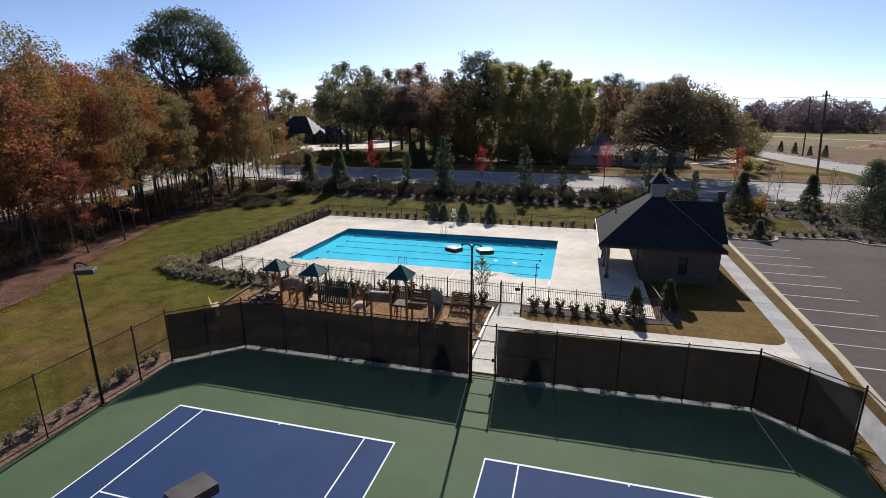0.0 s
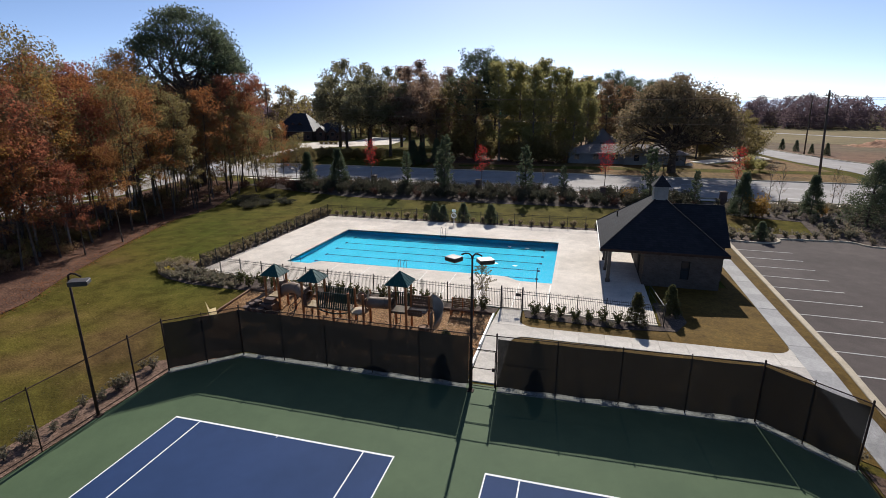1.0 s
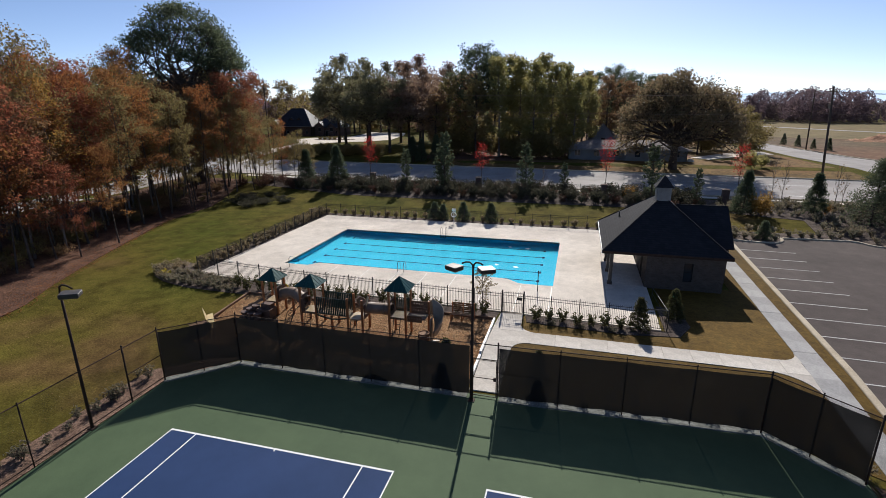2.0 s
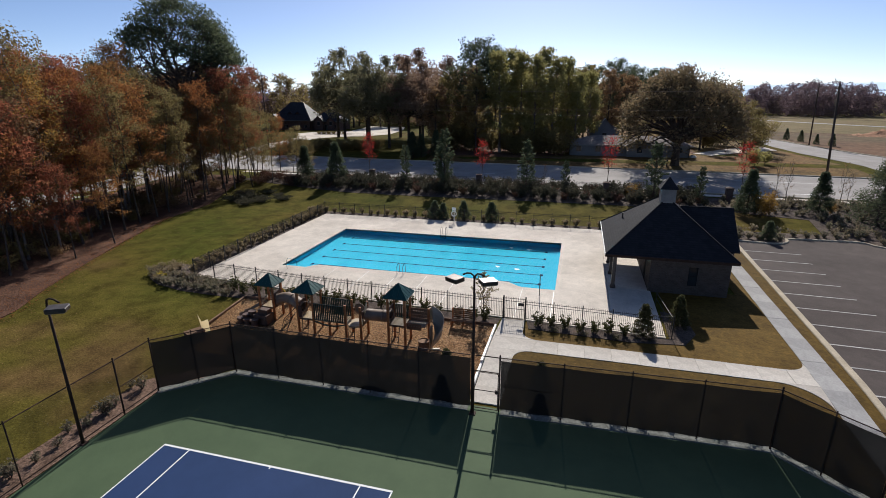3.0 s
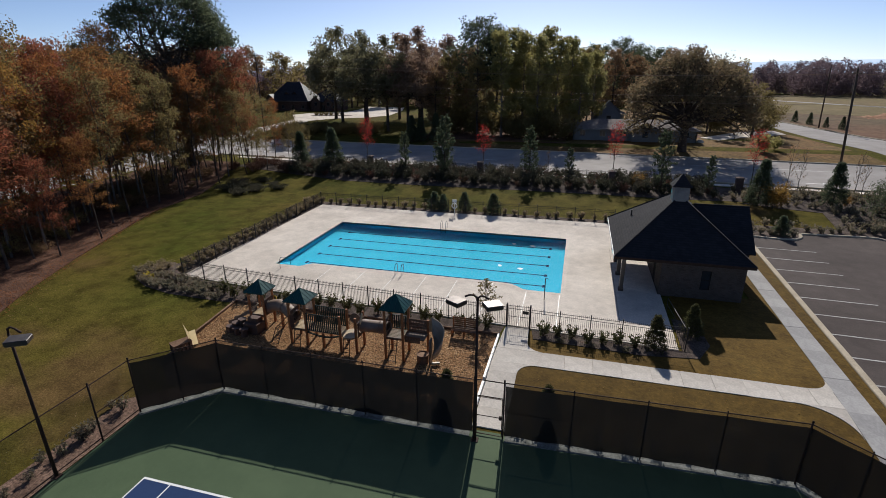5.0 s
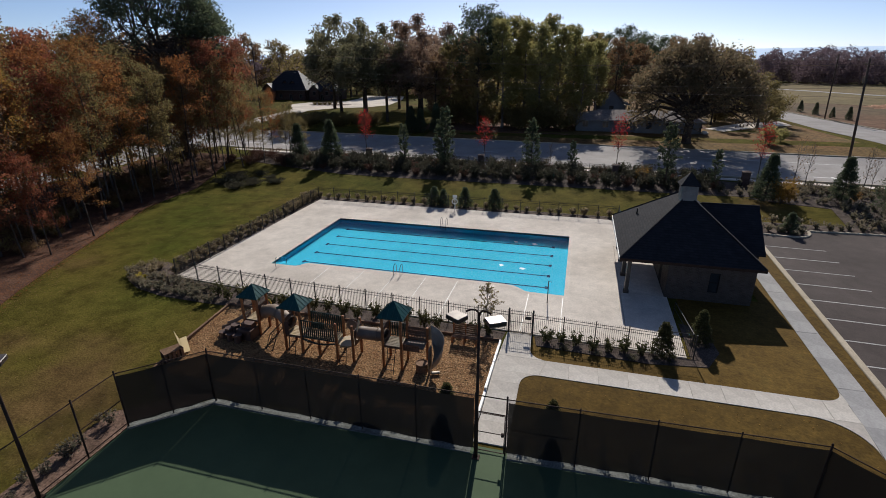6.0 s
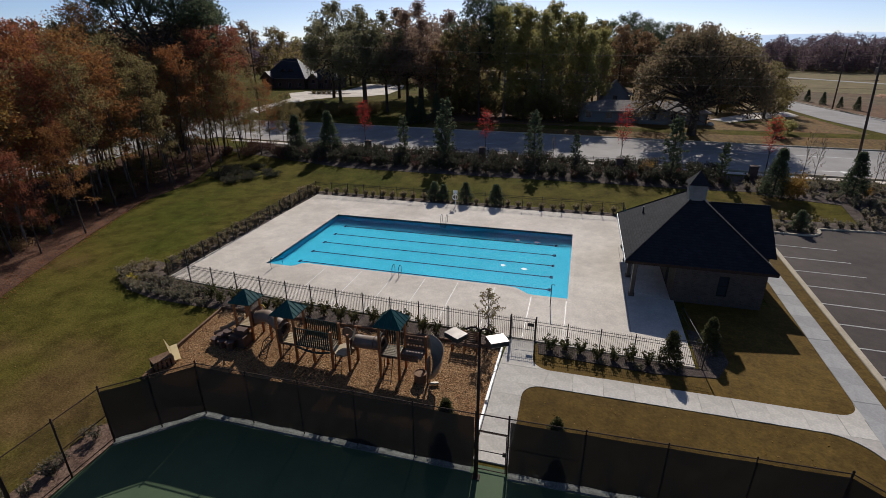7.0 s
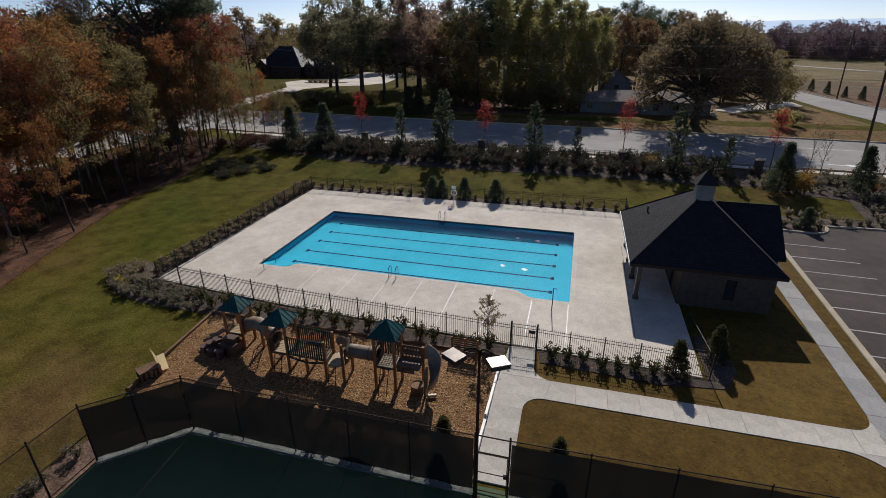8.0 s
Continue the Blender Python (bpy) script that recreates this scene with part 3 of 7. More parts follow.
sheet("road_far_lane", [(96, 272), (109, 250), (120, 228), (160, 165), (163.5, 167), (123.5, 230), (112.5, 252.5), (99, 274)], GREY_WALK, 0.11, "pale lane across the meadow", "road", 8)
sheet("ground_west_yard", [(-52, road_y(-52, 85)), (-41, road_y(-41, 84)), (-41, 200), (-110, 200), (-110, 110), (-66, 100)], GRASS, 0.03, "shaded front lawn below the tall trees", "ground", 6)
sheet("ground_woods_far", [(-17, 92), (14, 90), (14, 101), (42, 104), (42, 130), (-17, 130)], LITTER, 0.05, "leaf litter under the trees behind the road", "ground", 6)

# ---- roads ----
sheet("road_main", [(-260, road_y(-260, 66)), (330, road_y(330, 66)), (330, road_y(330, 83.3)), (-260, road_y(-260, 83.3))], ROAD, 0.05, "sun-bleached grey asphalt road with a turning lane", "road", 8)
sheet("road_side_west", [(-64.5, -60), (-56.5, -60), (-56.8, 40), (-55.5, 60), (-50, road_y(-50, 66.2)), (-72, road_y(-72, 66.2)), (-65.5, 60), (-64.8, 40)], ROAD, 0.045,
      "grey side road running behind the trees", "road", 6)
sheet("road_side_east", [(69, road_y(69, 83.2)), (86, road_y(86, 83.2)), (80.5, 91), (76.4, 104), (74.4, 112), (72.6, 122), (71.2, 132), (70.2, 142), (68.6, 152), (62, 178), (54, 202), (46, 202), (56, 170), (62.6, 150), (62.9, 138), (62.7, 124), (63.3, 109), (64.8, 100), (66, 91), (66.5, 83.5), (67, 80.5)], ROAD, 0.045,
      "pale concrete side street past the field", "road", 6)
for k, (v, dash) in enumerate(((71.6, 0), (75.0, 1), (78.4, 0))):
    x = -60.0
    while x < 100:
        n = 40.0 if not dash else 3.0
        solid("road_line", Geo().slab([(x, road_y(x, v - 0.1), level(x, road_y(x, v)) + 0.06), (x + n - 0.3, road_y(x + n, v - 0.1), level(x + n, road_y(x + n, v)) + 0.06),
              (x + n - 0.3, road_y(x + n, v + 0.1), level(x + n, road_y(x + n, v)) + 0.06), (x, road_y(x, v + 0.1), level(x, road_y(x, v)) + 0.06)], 0.006),
              PAINT, "worn white line painted on the road", "road marking", "road lines", "structure")
        x += 40.0 if not dash else 12.0
for ax, av in ((47.5, 69.4), (49.0, 73.4)):
    y0 = road_y(ax, av)
    z0 = float(level(ax, y0)) + 0.06
    solid("road_arrow", Geo().slab([(ax, y0 - 0.12, z0), (ax + 2.2, y0 - 0.27, z0), (ax + 2.2, y0 - 0.75, z0), (ax + 3.6, y0 + 0.0, z0), (ax + 2.2, y0 + 0.55, z0), (ax + 2.2, y0 + 0.05, z0), (ax, y0 + 0.15, z0)], 0.006),
          PAINT, "white turn arrow painted on the road", "road marking", "road arrows", "structure")
kerb("kerb_road_near", [(-50, road_y(-50, 66)), (57, road_y(57, 66)), (110, road_y(110, 66))], 0.3, 0.2, KERB, "pale concrete kerb along the road")
kerb("kerb_road_far", [(-49, road_y(-49, 83.4)), (65.4, road_y(65.4, 83.4))], 0.3, 0.2, KERB, "pale concrete kerb along the road")
kerb("kerb_side_street", [(86.2, road_y(86, 83.4)), (80.7, 91), (76.6, 104), (74.6, 112), (72.8, 122), (71.4, 132), (70.4, 142), (68.8, 152), (62.2, 178)], 0.3, 0.2, KERB, "pale concrete kerb along the side street")
kerb("pavement_roadside", [(-45, road_y(-45, 64.6)), (120, road_y(120, 64.6))], 1.3, 0.07, CONCRETE, "narrow concrete pavement beside the road", "pavement")
sheet("drive_west", [(-62.5, 82), (-57, 82), (-58, 98), (-58.8, 112), (-60.5, 122), (-56.5, 131), (-48.4, 135.6), (-44.2, 144.5), (-47.3, 166), (-52.4, 183), (-69.6, 184.5), (-65.4, 167.7), (-64.7, 156.2), (-75.6, 148.4), (-77.5, 140.4), (-68, 126), (-65, 112), (-63.5, 98)], CONCRETE, 0.07,
      "pale concrete drive curving up to the house", "driveway", 6)

sheet("bed_drive_island", [(-63.5 + 7.2 * math.cos(i * math.pi / 8), 141.5 + 2.6 * math.sin(i * math.pi / 8) + 0.15 * 7.2 * math.cos(i * math.pi / 8)) for i in range(16)], MULCH, 0.1, "dark planted island in the drive", "planting bed", 3)
sheet("drive_east", [(41.2, 104.2), (51.7, 117.0), (60.4, 122), (60.6, 114.5), (50, 106.5), (44, 100.5)], CONCRETE, 0.06, "pale concrete drive beside the brick house", "driveway", 6)

# ---- car park ----
sheet("parking_lot", [(30.76, -40), (80, -40), (80, 39.5), (60, 40.6), (52, 41.3), (47.2, 41.85), (46.5, 42.5), (46.0, 43.2), (45.1, 43.42), (39.1, 43.15), (38.8, 42.3), (38.4, 41.6), (37.2, 41.0), (35.8, 41.1), (33.66, 41.5)], ASPHALT, 0.02, "brown-grey asphalt parking lot", "car park", 4)
line_mesh = Geo().box(0, 4.8, -0.055, 0.055, 0, 0.006).data("parking_line", WORN_PAINT)
for k in range(16):
    y = 37.77 - 2.86 * k
    ob = new("parking_line", line_mesh)
    ob.matrix_basis = pose(32.16 + 0.039 * y, y, float(level(34, y)) + 0.024, 0, 0, -2.4)
    tagged(ob, "white line painted between parking bays", "parking line", "parking lines", "structure")
for k in range(7):
    y = 31.0 - 2.85 * k
    ob = new("parking_line", line_mesh)
    ob.matrix_basis = pose(46.5, y, float(level(46.5, y)) + 0.024, 0, 0, 0.5)
    tagged(ob, "white line painted between parking bays", "parking line", "parking lines", "structure")
kerb("kerb_lot_side", [(30.53, -40), (33.46, 41.35)], 0.4, 0.14, KERB, "concrete kerb between walk and parking lot")
kerb("kerb_lot_back", [(33.66, 41.45), (35.8, 41.1), (37.2, 41.0), (37.9, 41.15), (38.45, 41.6), (38.8, 42.2), (38.92, 42.8), (38.8, 43.3), (38.45, 43.7)], 0.3, 0.14, KERB, "concrete kerb with a rounded nose at the planting bay")
kerb("kerb_lot_far", [(39.1, 43.15), (41.9, 43.3), (45.1, 43.42), (45.9, 43.25), (46.35, 42.8), (46.6, 42.3), (47.2, 41.85), (52, 41.3), (60, 40.6)], 0.3, 0.14, KERB, "concrete kerb curving round a planting bay")
sheet("verge_strip", [(30.9, -24), (31.12, -24), (33.25, 41.8), (32.1, 41.8)], DORMANT, 0.05, "narrow strip of straw-coloured grass beside the kerb", "verge", 3)


# ---- walks ----
def walk_panels(name, poly_rows, label, material):
    """A concrete walk out of panels with open joints; each row: the outline of one panel."""
    base = thing(name, pose(0, 0, 0), label, "pavement", "", "structure")
    for ring in poly_rows:
        cx, cy = sum(p[0] for p in ring) / len(ring), sum(p[1] for p in ring) / len(ring)
        pts = []
        for p in ring:
            q = Vector((p[0] - cx, p[1] - cy))
            q = q * (1 - 0.007 / max(q.length, 0.1))
            pts.append((q.x, q.y, float(level(p[0], p[1])) - float(level(cx, cy))))
        part("panel", Geo().slab(pts, 0.12), material, base, m=pose(cx, cy, float(level(cx, cy)) + 0.06 + 0.006 * math.sin(cx * 7 + cy)))
    return base


arc_low = [(15.17 - 0.95 * math.cos(a), 11.22 + 0.95 * math.sin(a)) for a in [i * math.pi / 16 for i in range(9)]]
arc_up = [(15.5 - 1.05 * math.sin(a), 14.72 - 1.05 * math.cos(a)) for a in [i * math.pi / 16 for i in range(9)]]
rows = [((12.65, y), (14.22, y), (14.22, y + 1.5), (12.65, y + 1.5)) for y in (6.65, 8.15)]
rows += [((12.65, 9.65), (14.22, 9.65), (14.22, 11.22), (12.65, 11.22)), ((12.65, 11.22), (14.22, 11.22), *arc_low, (12.65, 12.17)), ((12.65, 12.17), (15.17, 12.17), (15.5, 13.67), (12.7, 13.67)),
         ((12.7, 13.67), (15.5, 13.67), *arc_up, (12.75, 14.72)), ((12.75, 14.72), (14.45, 14.72), (14.4, 16.35), (12.85, 16.35))]
walk_panels("pavement_gate_walk", rows, "pale concrete walk from the court gate to the pool gate", WALK_MAT)
rows = []
edges = [15.34] + [16.75 + 1.55 * k for k in range(9)] + [30.272]
for x0, x1 in zip(edges, edges[1:]):
    rows.append(((x0 - (0.17 if x0 < 16 else 0), 12.17), (x1, 12.17), (x1, 13.68), (x0 + (0.16 if x0 < 16 else 0), 13.68)))
walk_panels("pavement_cross_walk", rows, "pale concrete walk across the brown grass", WALK_MAT)


def lot_walk(y):
    """West and east edge of the walk along the parking lot."""
    return 30.02 + 0.021 * y, 31.36 + 0.018 * y


rows = []
for k in range(22):
    y = -24 + 3.0 * k
    (w0, e0), (w1, e1) = lot_walk(y), lot_walk(y + 3)
    rows.append(((w0, y), (e0, y), (e1, y + 3), (w1, y + 3)))
walk_panels("pavement_lot_walk", rows, "grey concrete walk along the parking lot", GREY_WALK)
arc_a = [(29.2 + 1.1 * math.sin(a), 14.78 - 1.1 * math.cos(a)) for a in [i * math.pi / 28 for i in range(15)]]
arc_b = [(28.1 + 2.1 * math.sin(a), 10.07 + 2.1 * math.cos(a)) for a in [i * math.pi / 28 for i in range(15)]]
flare = Geo()
for arc, k in ((arc_a, (30.33, 13.6)), (arc_b, (30.3, 12.25))):
    for p, q in zip(arc, arc[1:]):
        flare.slab([(k[0], k[1], float(level(*k)) + 0.058), (*p, float(level(*p)) + 0.058), (*q, float(level(*q)) + 0.058)], 0.15)
solid("pavement_flare", flare, WALK_MAT, "rounded concrete corner where two walks meet", "pavement", "", "structure")

# ---- brown lawns ----
sheet("lawn_lower", [(13.9, 6.9), (26, 7.0), (30.0, 4.4), (30.3, 4.0), (30.5, 13.0), (13.9, 13.0)], DORMANT, 0.03, "straw-brown dormant lawn behind the court fence", "lawn", 2)
sheet("lawn_upper", [(14.3, 13.2), (30.7, 13.2), (31.2, 31), (29.6, 31), (29.5, 25), (24.0, 25), (23.6, 15.9), (14.3, 16.2)], DORMANT, 0.03, "olive-brown lawn beside the pool house", "lawn", 2)

# ---- tennis courts ----
solid("court_slab", Geo().prism(COURT, -0.3, 0.03), COURT_GREEN, "green acrylic tennis court surface", "court", "", "structure")
for n, x0 in enumerate((0.0, 14.78)):
    court = thing("court_%d" % (n + 1), pose(x0, 0, 0.03), "blue tennis court with white lines", "tennis court", "tennis courts", "structure")
    part("blue_area", Geo().box(0, 10.97, -23.77, 0, 0.0, 0.004), COURT_BLUE, court)
    bars = [(0, 10.97, -0.1, 0), (0, 0.06, -23.77, -0.1), (10.91, 10.97, -23.77, -0.1), (1.35, 1.41, -23.77, -0.1), (9.56, 9.62, -23.77, -0.1), (1.41, 9.56, -5.51, -5.45), (5.455, 5.515, -18.3, -5.51), (5.455, 5.515, -0.2, -0.1), (0.06, 10.91, -23.77, -23.67)]
    for a in bars:
        part("line", Geo().box(*a, 0.004, 0.008), LINE, court)
kerb("pavement_mow_strip", [(-3.66, 3.36), (-0.8, 6.06), (12.66, 6.16)], 0.56, 0.045, MOW, "weathered grey concrete strip under the court fence", "edging")
kerb("pavement_mow_strip_east", [(14.3, 6.16), (26.15, 6.5), (29.1, 3.95)], 0.56, 0.045, MOW, "weathered grey concrete strip under the court fence", "edging")

# ---- court fence ----
FENCE_H = 3.05


def court_fence(name, line, bays, screen, label):
    """Posts, rails, netting and windscreen along a line of corners; bays: how many spans between corners."""
    fence = thing(name, pose(0, 0, 0), label, "fence")
    pmesh = Geo().tube((0, 0, -0.1), (0, 0, FENCE_H), 0.027, n=8).tube((0, 0, FENCE_H), (0, 0, FENCE_H + 0.05), 0.034, 0.018, n=8).data("post", BROWN_STEEL, True)
    cmesh = Geo().tube((0, 0, -0.1), (0, 0, FENCE_H + 0.05), 0.04, n=10).tube((0, 0, FENCE_H + 0.05), (0, 0, FENCE_H + 0.11), 0.048, 0.022, n=10).data("corner_post", BROWN_STEEL, True)
    done = set()
    for (a, b, n, sc) in zip(line, line[1:], bays, screen):
        a, b = Vector(a), Vector(b)
        for k in range(n + 1):
            p = a + (b - a) * k / n
            key = (round(p.x, 1), round(p.y, 1))
            if key not in done:
                done.add(key)
                part("corner_post" if k in (0, n) else "post", cmesh if k in (0, n) else pmesh, None, fence, m=pose(p.x, p.y, 0.02))
        d = (b - a).normalized()
        off = Vector((d.y, -d.x)) * 0.05
        for z in (0.22, 1.55, FENCE_H - 0.03) if sc == 2 else (0.22, FENCE_H - 0.03):
            part("rail", Geo().tube((a.x, a.y, z), (b.x, b.y, z), 0.024, n=6), BROWN_STEEL, fence)
        part("netting", Geo().slab([(a.x, a.y, 0.1), (b.x, b.y, 0.1), (b.x, b.y, FENCE_H - 0.03), (a.x, a.y, FENCE_H - 0.03)], 0.004, (d.y, -d.x, 0)), NETTING, fence, "dark chain-link netting")
        if sc == 1:
            for k in range(n):
                p, q = a + (b - a) * (k + (0.02 if k == 0 else 0.0)) / n, a + (b - a) * (k + (0.98 if k == n - 1 else 1.0)) / n
                g, cols = Geo(), 9
                vs = []
                for i in range(cols + 1):
                    f = i / cols
                    sag = 0.03 * math.sin(math.pi * f)
                    for z, bulge in ((0.2 + 0.03 * math.sin(9 * f + k), 0.0), (1.0, 0.03), (2.0, 0.04), (FENCE_H - 0.16 - sag, 0.0)):
                        o = p + (q - p) * f + off * (1 + bulge * 8 * math.sin(math.pi * f) * math.cos(2.3 * k))
                        vs.append((o.x, o.y, z))
                g.add(vs, [(i * 4 + j, i * 4 + 4 + j, i * 4 + 5 + j, i * 4 + 1 + j) for i in range(cols) for j in range(3)])
                ob = part("windscreen", g, SCREEN, fence, "dark brown woven windscreen fabric", True)
    return fence


court_fence("court_fence", [(-3.49, -27.83), (-3.61, 1.27), (-3.62, 3.4), (-0.82, 6.12), (12.84, 6.12)], (6, 1, 2, 5), (0, 2, 1, 1), "dark chain-link court fence with brown windscreens")
right = court_fence("court_fence", [(14.2, 6.17), (26.2, 6.52), (29.1, 4.0), (29.1, -25.1)], (4, 2, 6), (1, 1, 0), "dark chain-link court fence with brown windscreens")
part("rail", Geo().tube((14.2, 6.17, 1.55), (17.2, 6.26, 1.55), 0.024, n=6), BROWN_STEEL, right)
gate = thing("court_gate", pose(12.9, 6.14, 0.03), "tall dark steel court gate between its posts", "gate")
part("gate_frame", Geo().pipe([(0.06, 0, 0.08), (0.06, 0, 2.1), (1.24, 0, 2.1), (1.24, 0, 0.08), (0.06, 0, 0.08)], 0.024), BROWN_STEEL, gate)
part("rail", Geo().tube((0.06, 0, 1.1), (1.24, 0, 1.1), 0.02), BROWN_STEEL, gate)
part("lintel", Geo().tube((-0.06, 0, FENCE_H - 0.05), (1.3, 0, FENCE_H - 0.05), 0.026), BROWN_STEEL, gate)
part("lintel", Geo().tube((-0.06, 0, 2.16), (1.3, 0, 2.16), 0.026), BROWN_STEEL, gate)
part("latch", Geo().box(1.1, 1.22, -0.05, 0.05, 1.0, 1.18, 0.01), BROWN_STEEL, gate)

# ---- pool deck and pool ----
bm = bmesh.new()
loops = []
for ring, in ((DECK,), (POOL,)):
    vs = [bm.verts.new((x, y, DECK_Z)) for x, y in ring]
    loops += [bm.edges.new((vs[i], vs[(i + 1) % len(vs)])) for i in range(len(vs))]
bmesh.ops.triangle_fill(bm, edges=loops, use_beauty=True)
for f in bm.faces:
    if f.normal.z < 0:
        f.normal_flip()
r = bmesh.ops.extrude_edge_only(bm, edges=[e for e in bm.edges if e.is_boundary])
for v in [g for g in r["geom"] if isinstance(g, bmesh.types.BMVert)]:
    v.co.z = 0.1
me = bpy.data.meshes.new("pavement_deck")
bm.to_mesh(me)
bm.free()
me.materials.append(CONCRETE)
deck = tagged(new("pavement_deck", me), "pale sunlit broom-finished concrete pool deck", "pool deck", "", "structure")
for x, y0, y1 in ((0.1, 17.2, 23.3), (2.85, 17.1, 23.3), (5.4, 17.0, 23.3), (8.0, 16.8, 23.3), (10.85, 16.75, 23.3), (13.6, 16.6, 22.35), (16.05, 16.5, 22.35), (-3.0, 17.4, 23.3)):
    part("joint", Geo().box(x - 0.02, x + 0.02, y0, y1, DECK_Z, DECK_Z + 0.005), WHITE, deck, "pale sealed joint in the concrete")

pool = thing("pool", pose(0, 0, 0), "long swimming pool with clear turquoise water and dark lane lines", "swimming pool")
n = len(POOL)
wall, band, cope = Geo(), Geo(), Geo()
for i in range(n):
    (x0, y0), (x1, y1) = POOL[i], POOL[(i + 1) % n]
    wall.add([(x0, y0, FLOOR_Z), (x1, y1, FLOOR_Z), (x1, y1, 0.05), (x0, y0, 0.05)], [(0, 1, 2, 3)])
    band.add([(x0, y0, 0.05), (x1, y1, 0.05), (x1, y1, DECK_Z - 0.05), (x0, y0, DECK_Z - 0.05)], [(0, 1, 2, 3)])
part("basin_wall", wall, PLASTER, pool, "pale blue plaster wall")
part("tile_band", band, TILE, pool, "dark blue tile band at the waterline")
cx, cy = 3.9, 29.4
ring_in = [(x + (0.04 if x < cx else -0.04), y + (0.04 if y < cy else -0.04)) for x, y in POOL]
ring_out = [(x + (-0.3 if x < cx else 0.3) * (abs(x - cx) > 11), y + (-0.3 if y < cy else 0.3)) for x, y in POOL]
for i in range(n):
    j = (i + 1) % n
    a, b, c, d = ring_in[i], ring_in[j], ring_out[j], ring_out[i]
    cope.add([(*a, DECK_Z - 0.05), (*b, DECK_Z - 0.05), (*c, DECK_Z - 0.05), (*d, DECK_Z - 0.05), (*a, DECK_Z + 0.005), (*b, DECK_Z + 0.005), (*c, DECK_Z + 0.005), (*d, DECK_Z + 0.005)],
             [(0, 1, 2, 3), (4, 7, 6, 5), (0, 4, 5, 1), (2, 6, 7, 3), (1, 5, 6, 2), (3, 7, 4, 0)])
part("coping", cope, CONCRETE, pool, "smooth concrete coping")
part("basin_floor", Geo().add([(x, y, FLOOR_Z) for x, y in POOL], [tuple(range(n))]), PLASTER, pool, "turquoise plaster floor")
for k in range(5):
    y = 24.92 + 2.25 * k
    g = Geo().box(-6.45, 14.6, y - 0.08, y + 0.08, FLOOR_Z, FLOOR_Z + 0.01)
    g.box(14.6, 14.85, y - 0.25, y + 0.25, FLOOR_Z, FLOOR_Z + 0.01).box(-6.7, -6.45, y - 0.25, y + 0.25, FLOOR_Z, FLOOR_Z + 0.01)
    part("lane_line", g, LANE, pool, "dark blue tiled lane line")
water = part("water_surface", Geo().add([(x, y, WATER_Z) for x, y in POOL], [tuple(range(n))]), WATER, pool, "clear rippled turquoise water")
water.visible_shadow = False
for k in range(4):
    part("step", Geo().box(-8.25, -6.1 + 0.0 * k, 22.55 + 0.0 * k, 23.3 + 0.35 * k, FLOOR_Z + 0.02, 0.0 - 0.25 * k), PLASTER, pool)
rail_mesh = Geo().pipe([(0, -0.55, -0.02), (0, -0.55, 0.6), (0, -0.42, 0.78), (0, -0.2, 0.86), (0, 0.02, 0.78), (0, 0.12, 0.6), (0, 0.12, -0.9)], 0.024, 8).data("handrail", STEEL, True)
for name, x, y, turn in (("pool_ladder", 3.05, 23.3, 0), ("pool_ladder", 3.4, 35.85, 180)):
    lad = thing(name, pose(x, y, DECK_Z, 0, 0, turn), "bent stainless steel ladder at the pool edge", "pool ladder", "pool ladders")
    for dx in (-0.27, 0.27):
        part("handrail", rail_mesh, None, lad, m=pose(dx, 0, 0))
    for z in (-0.25, -0.55, -0.85):
        part("tread", Geo().box(-0.25, 0.25, 0.08, 0.2, z - 0.02, z + 0.02, 0.008), STEEL, lad)
post = thing("depth_post", pose(15.0, 21.0, DECK_Z), "slim grey post with a hook standing on the deck", "post")
part("pole", Geo().tube((0, 0, 0), (0, 0, 1.7), 0.03), IRON, post)
part("bracket", Geo().pipe([(0, 0, 1.65), (0.15, 0, 1.72), (0.2, 0, 1.6)], 0.015), IRON, post)
rail = thing("pool_handrail", pose(-7.2, 22.35, DECK_Z), "bent steel handrail at the pool steps", "handrail")
part("tube", Geo().pipe([(0, -0.7, 0), (0, -0.7, 0.75), (0, -0.5, 0.9), (0, 0.3, 0.6), (0, 0.9, 0.2), (0, 0.9, -0.5)], 0.024), STEEL, rail, smooth=True)


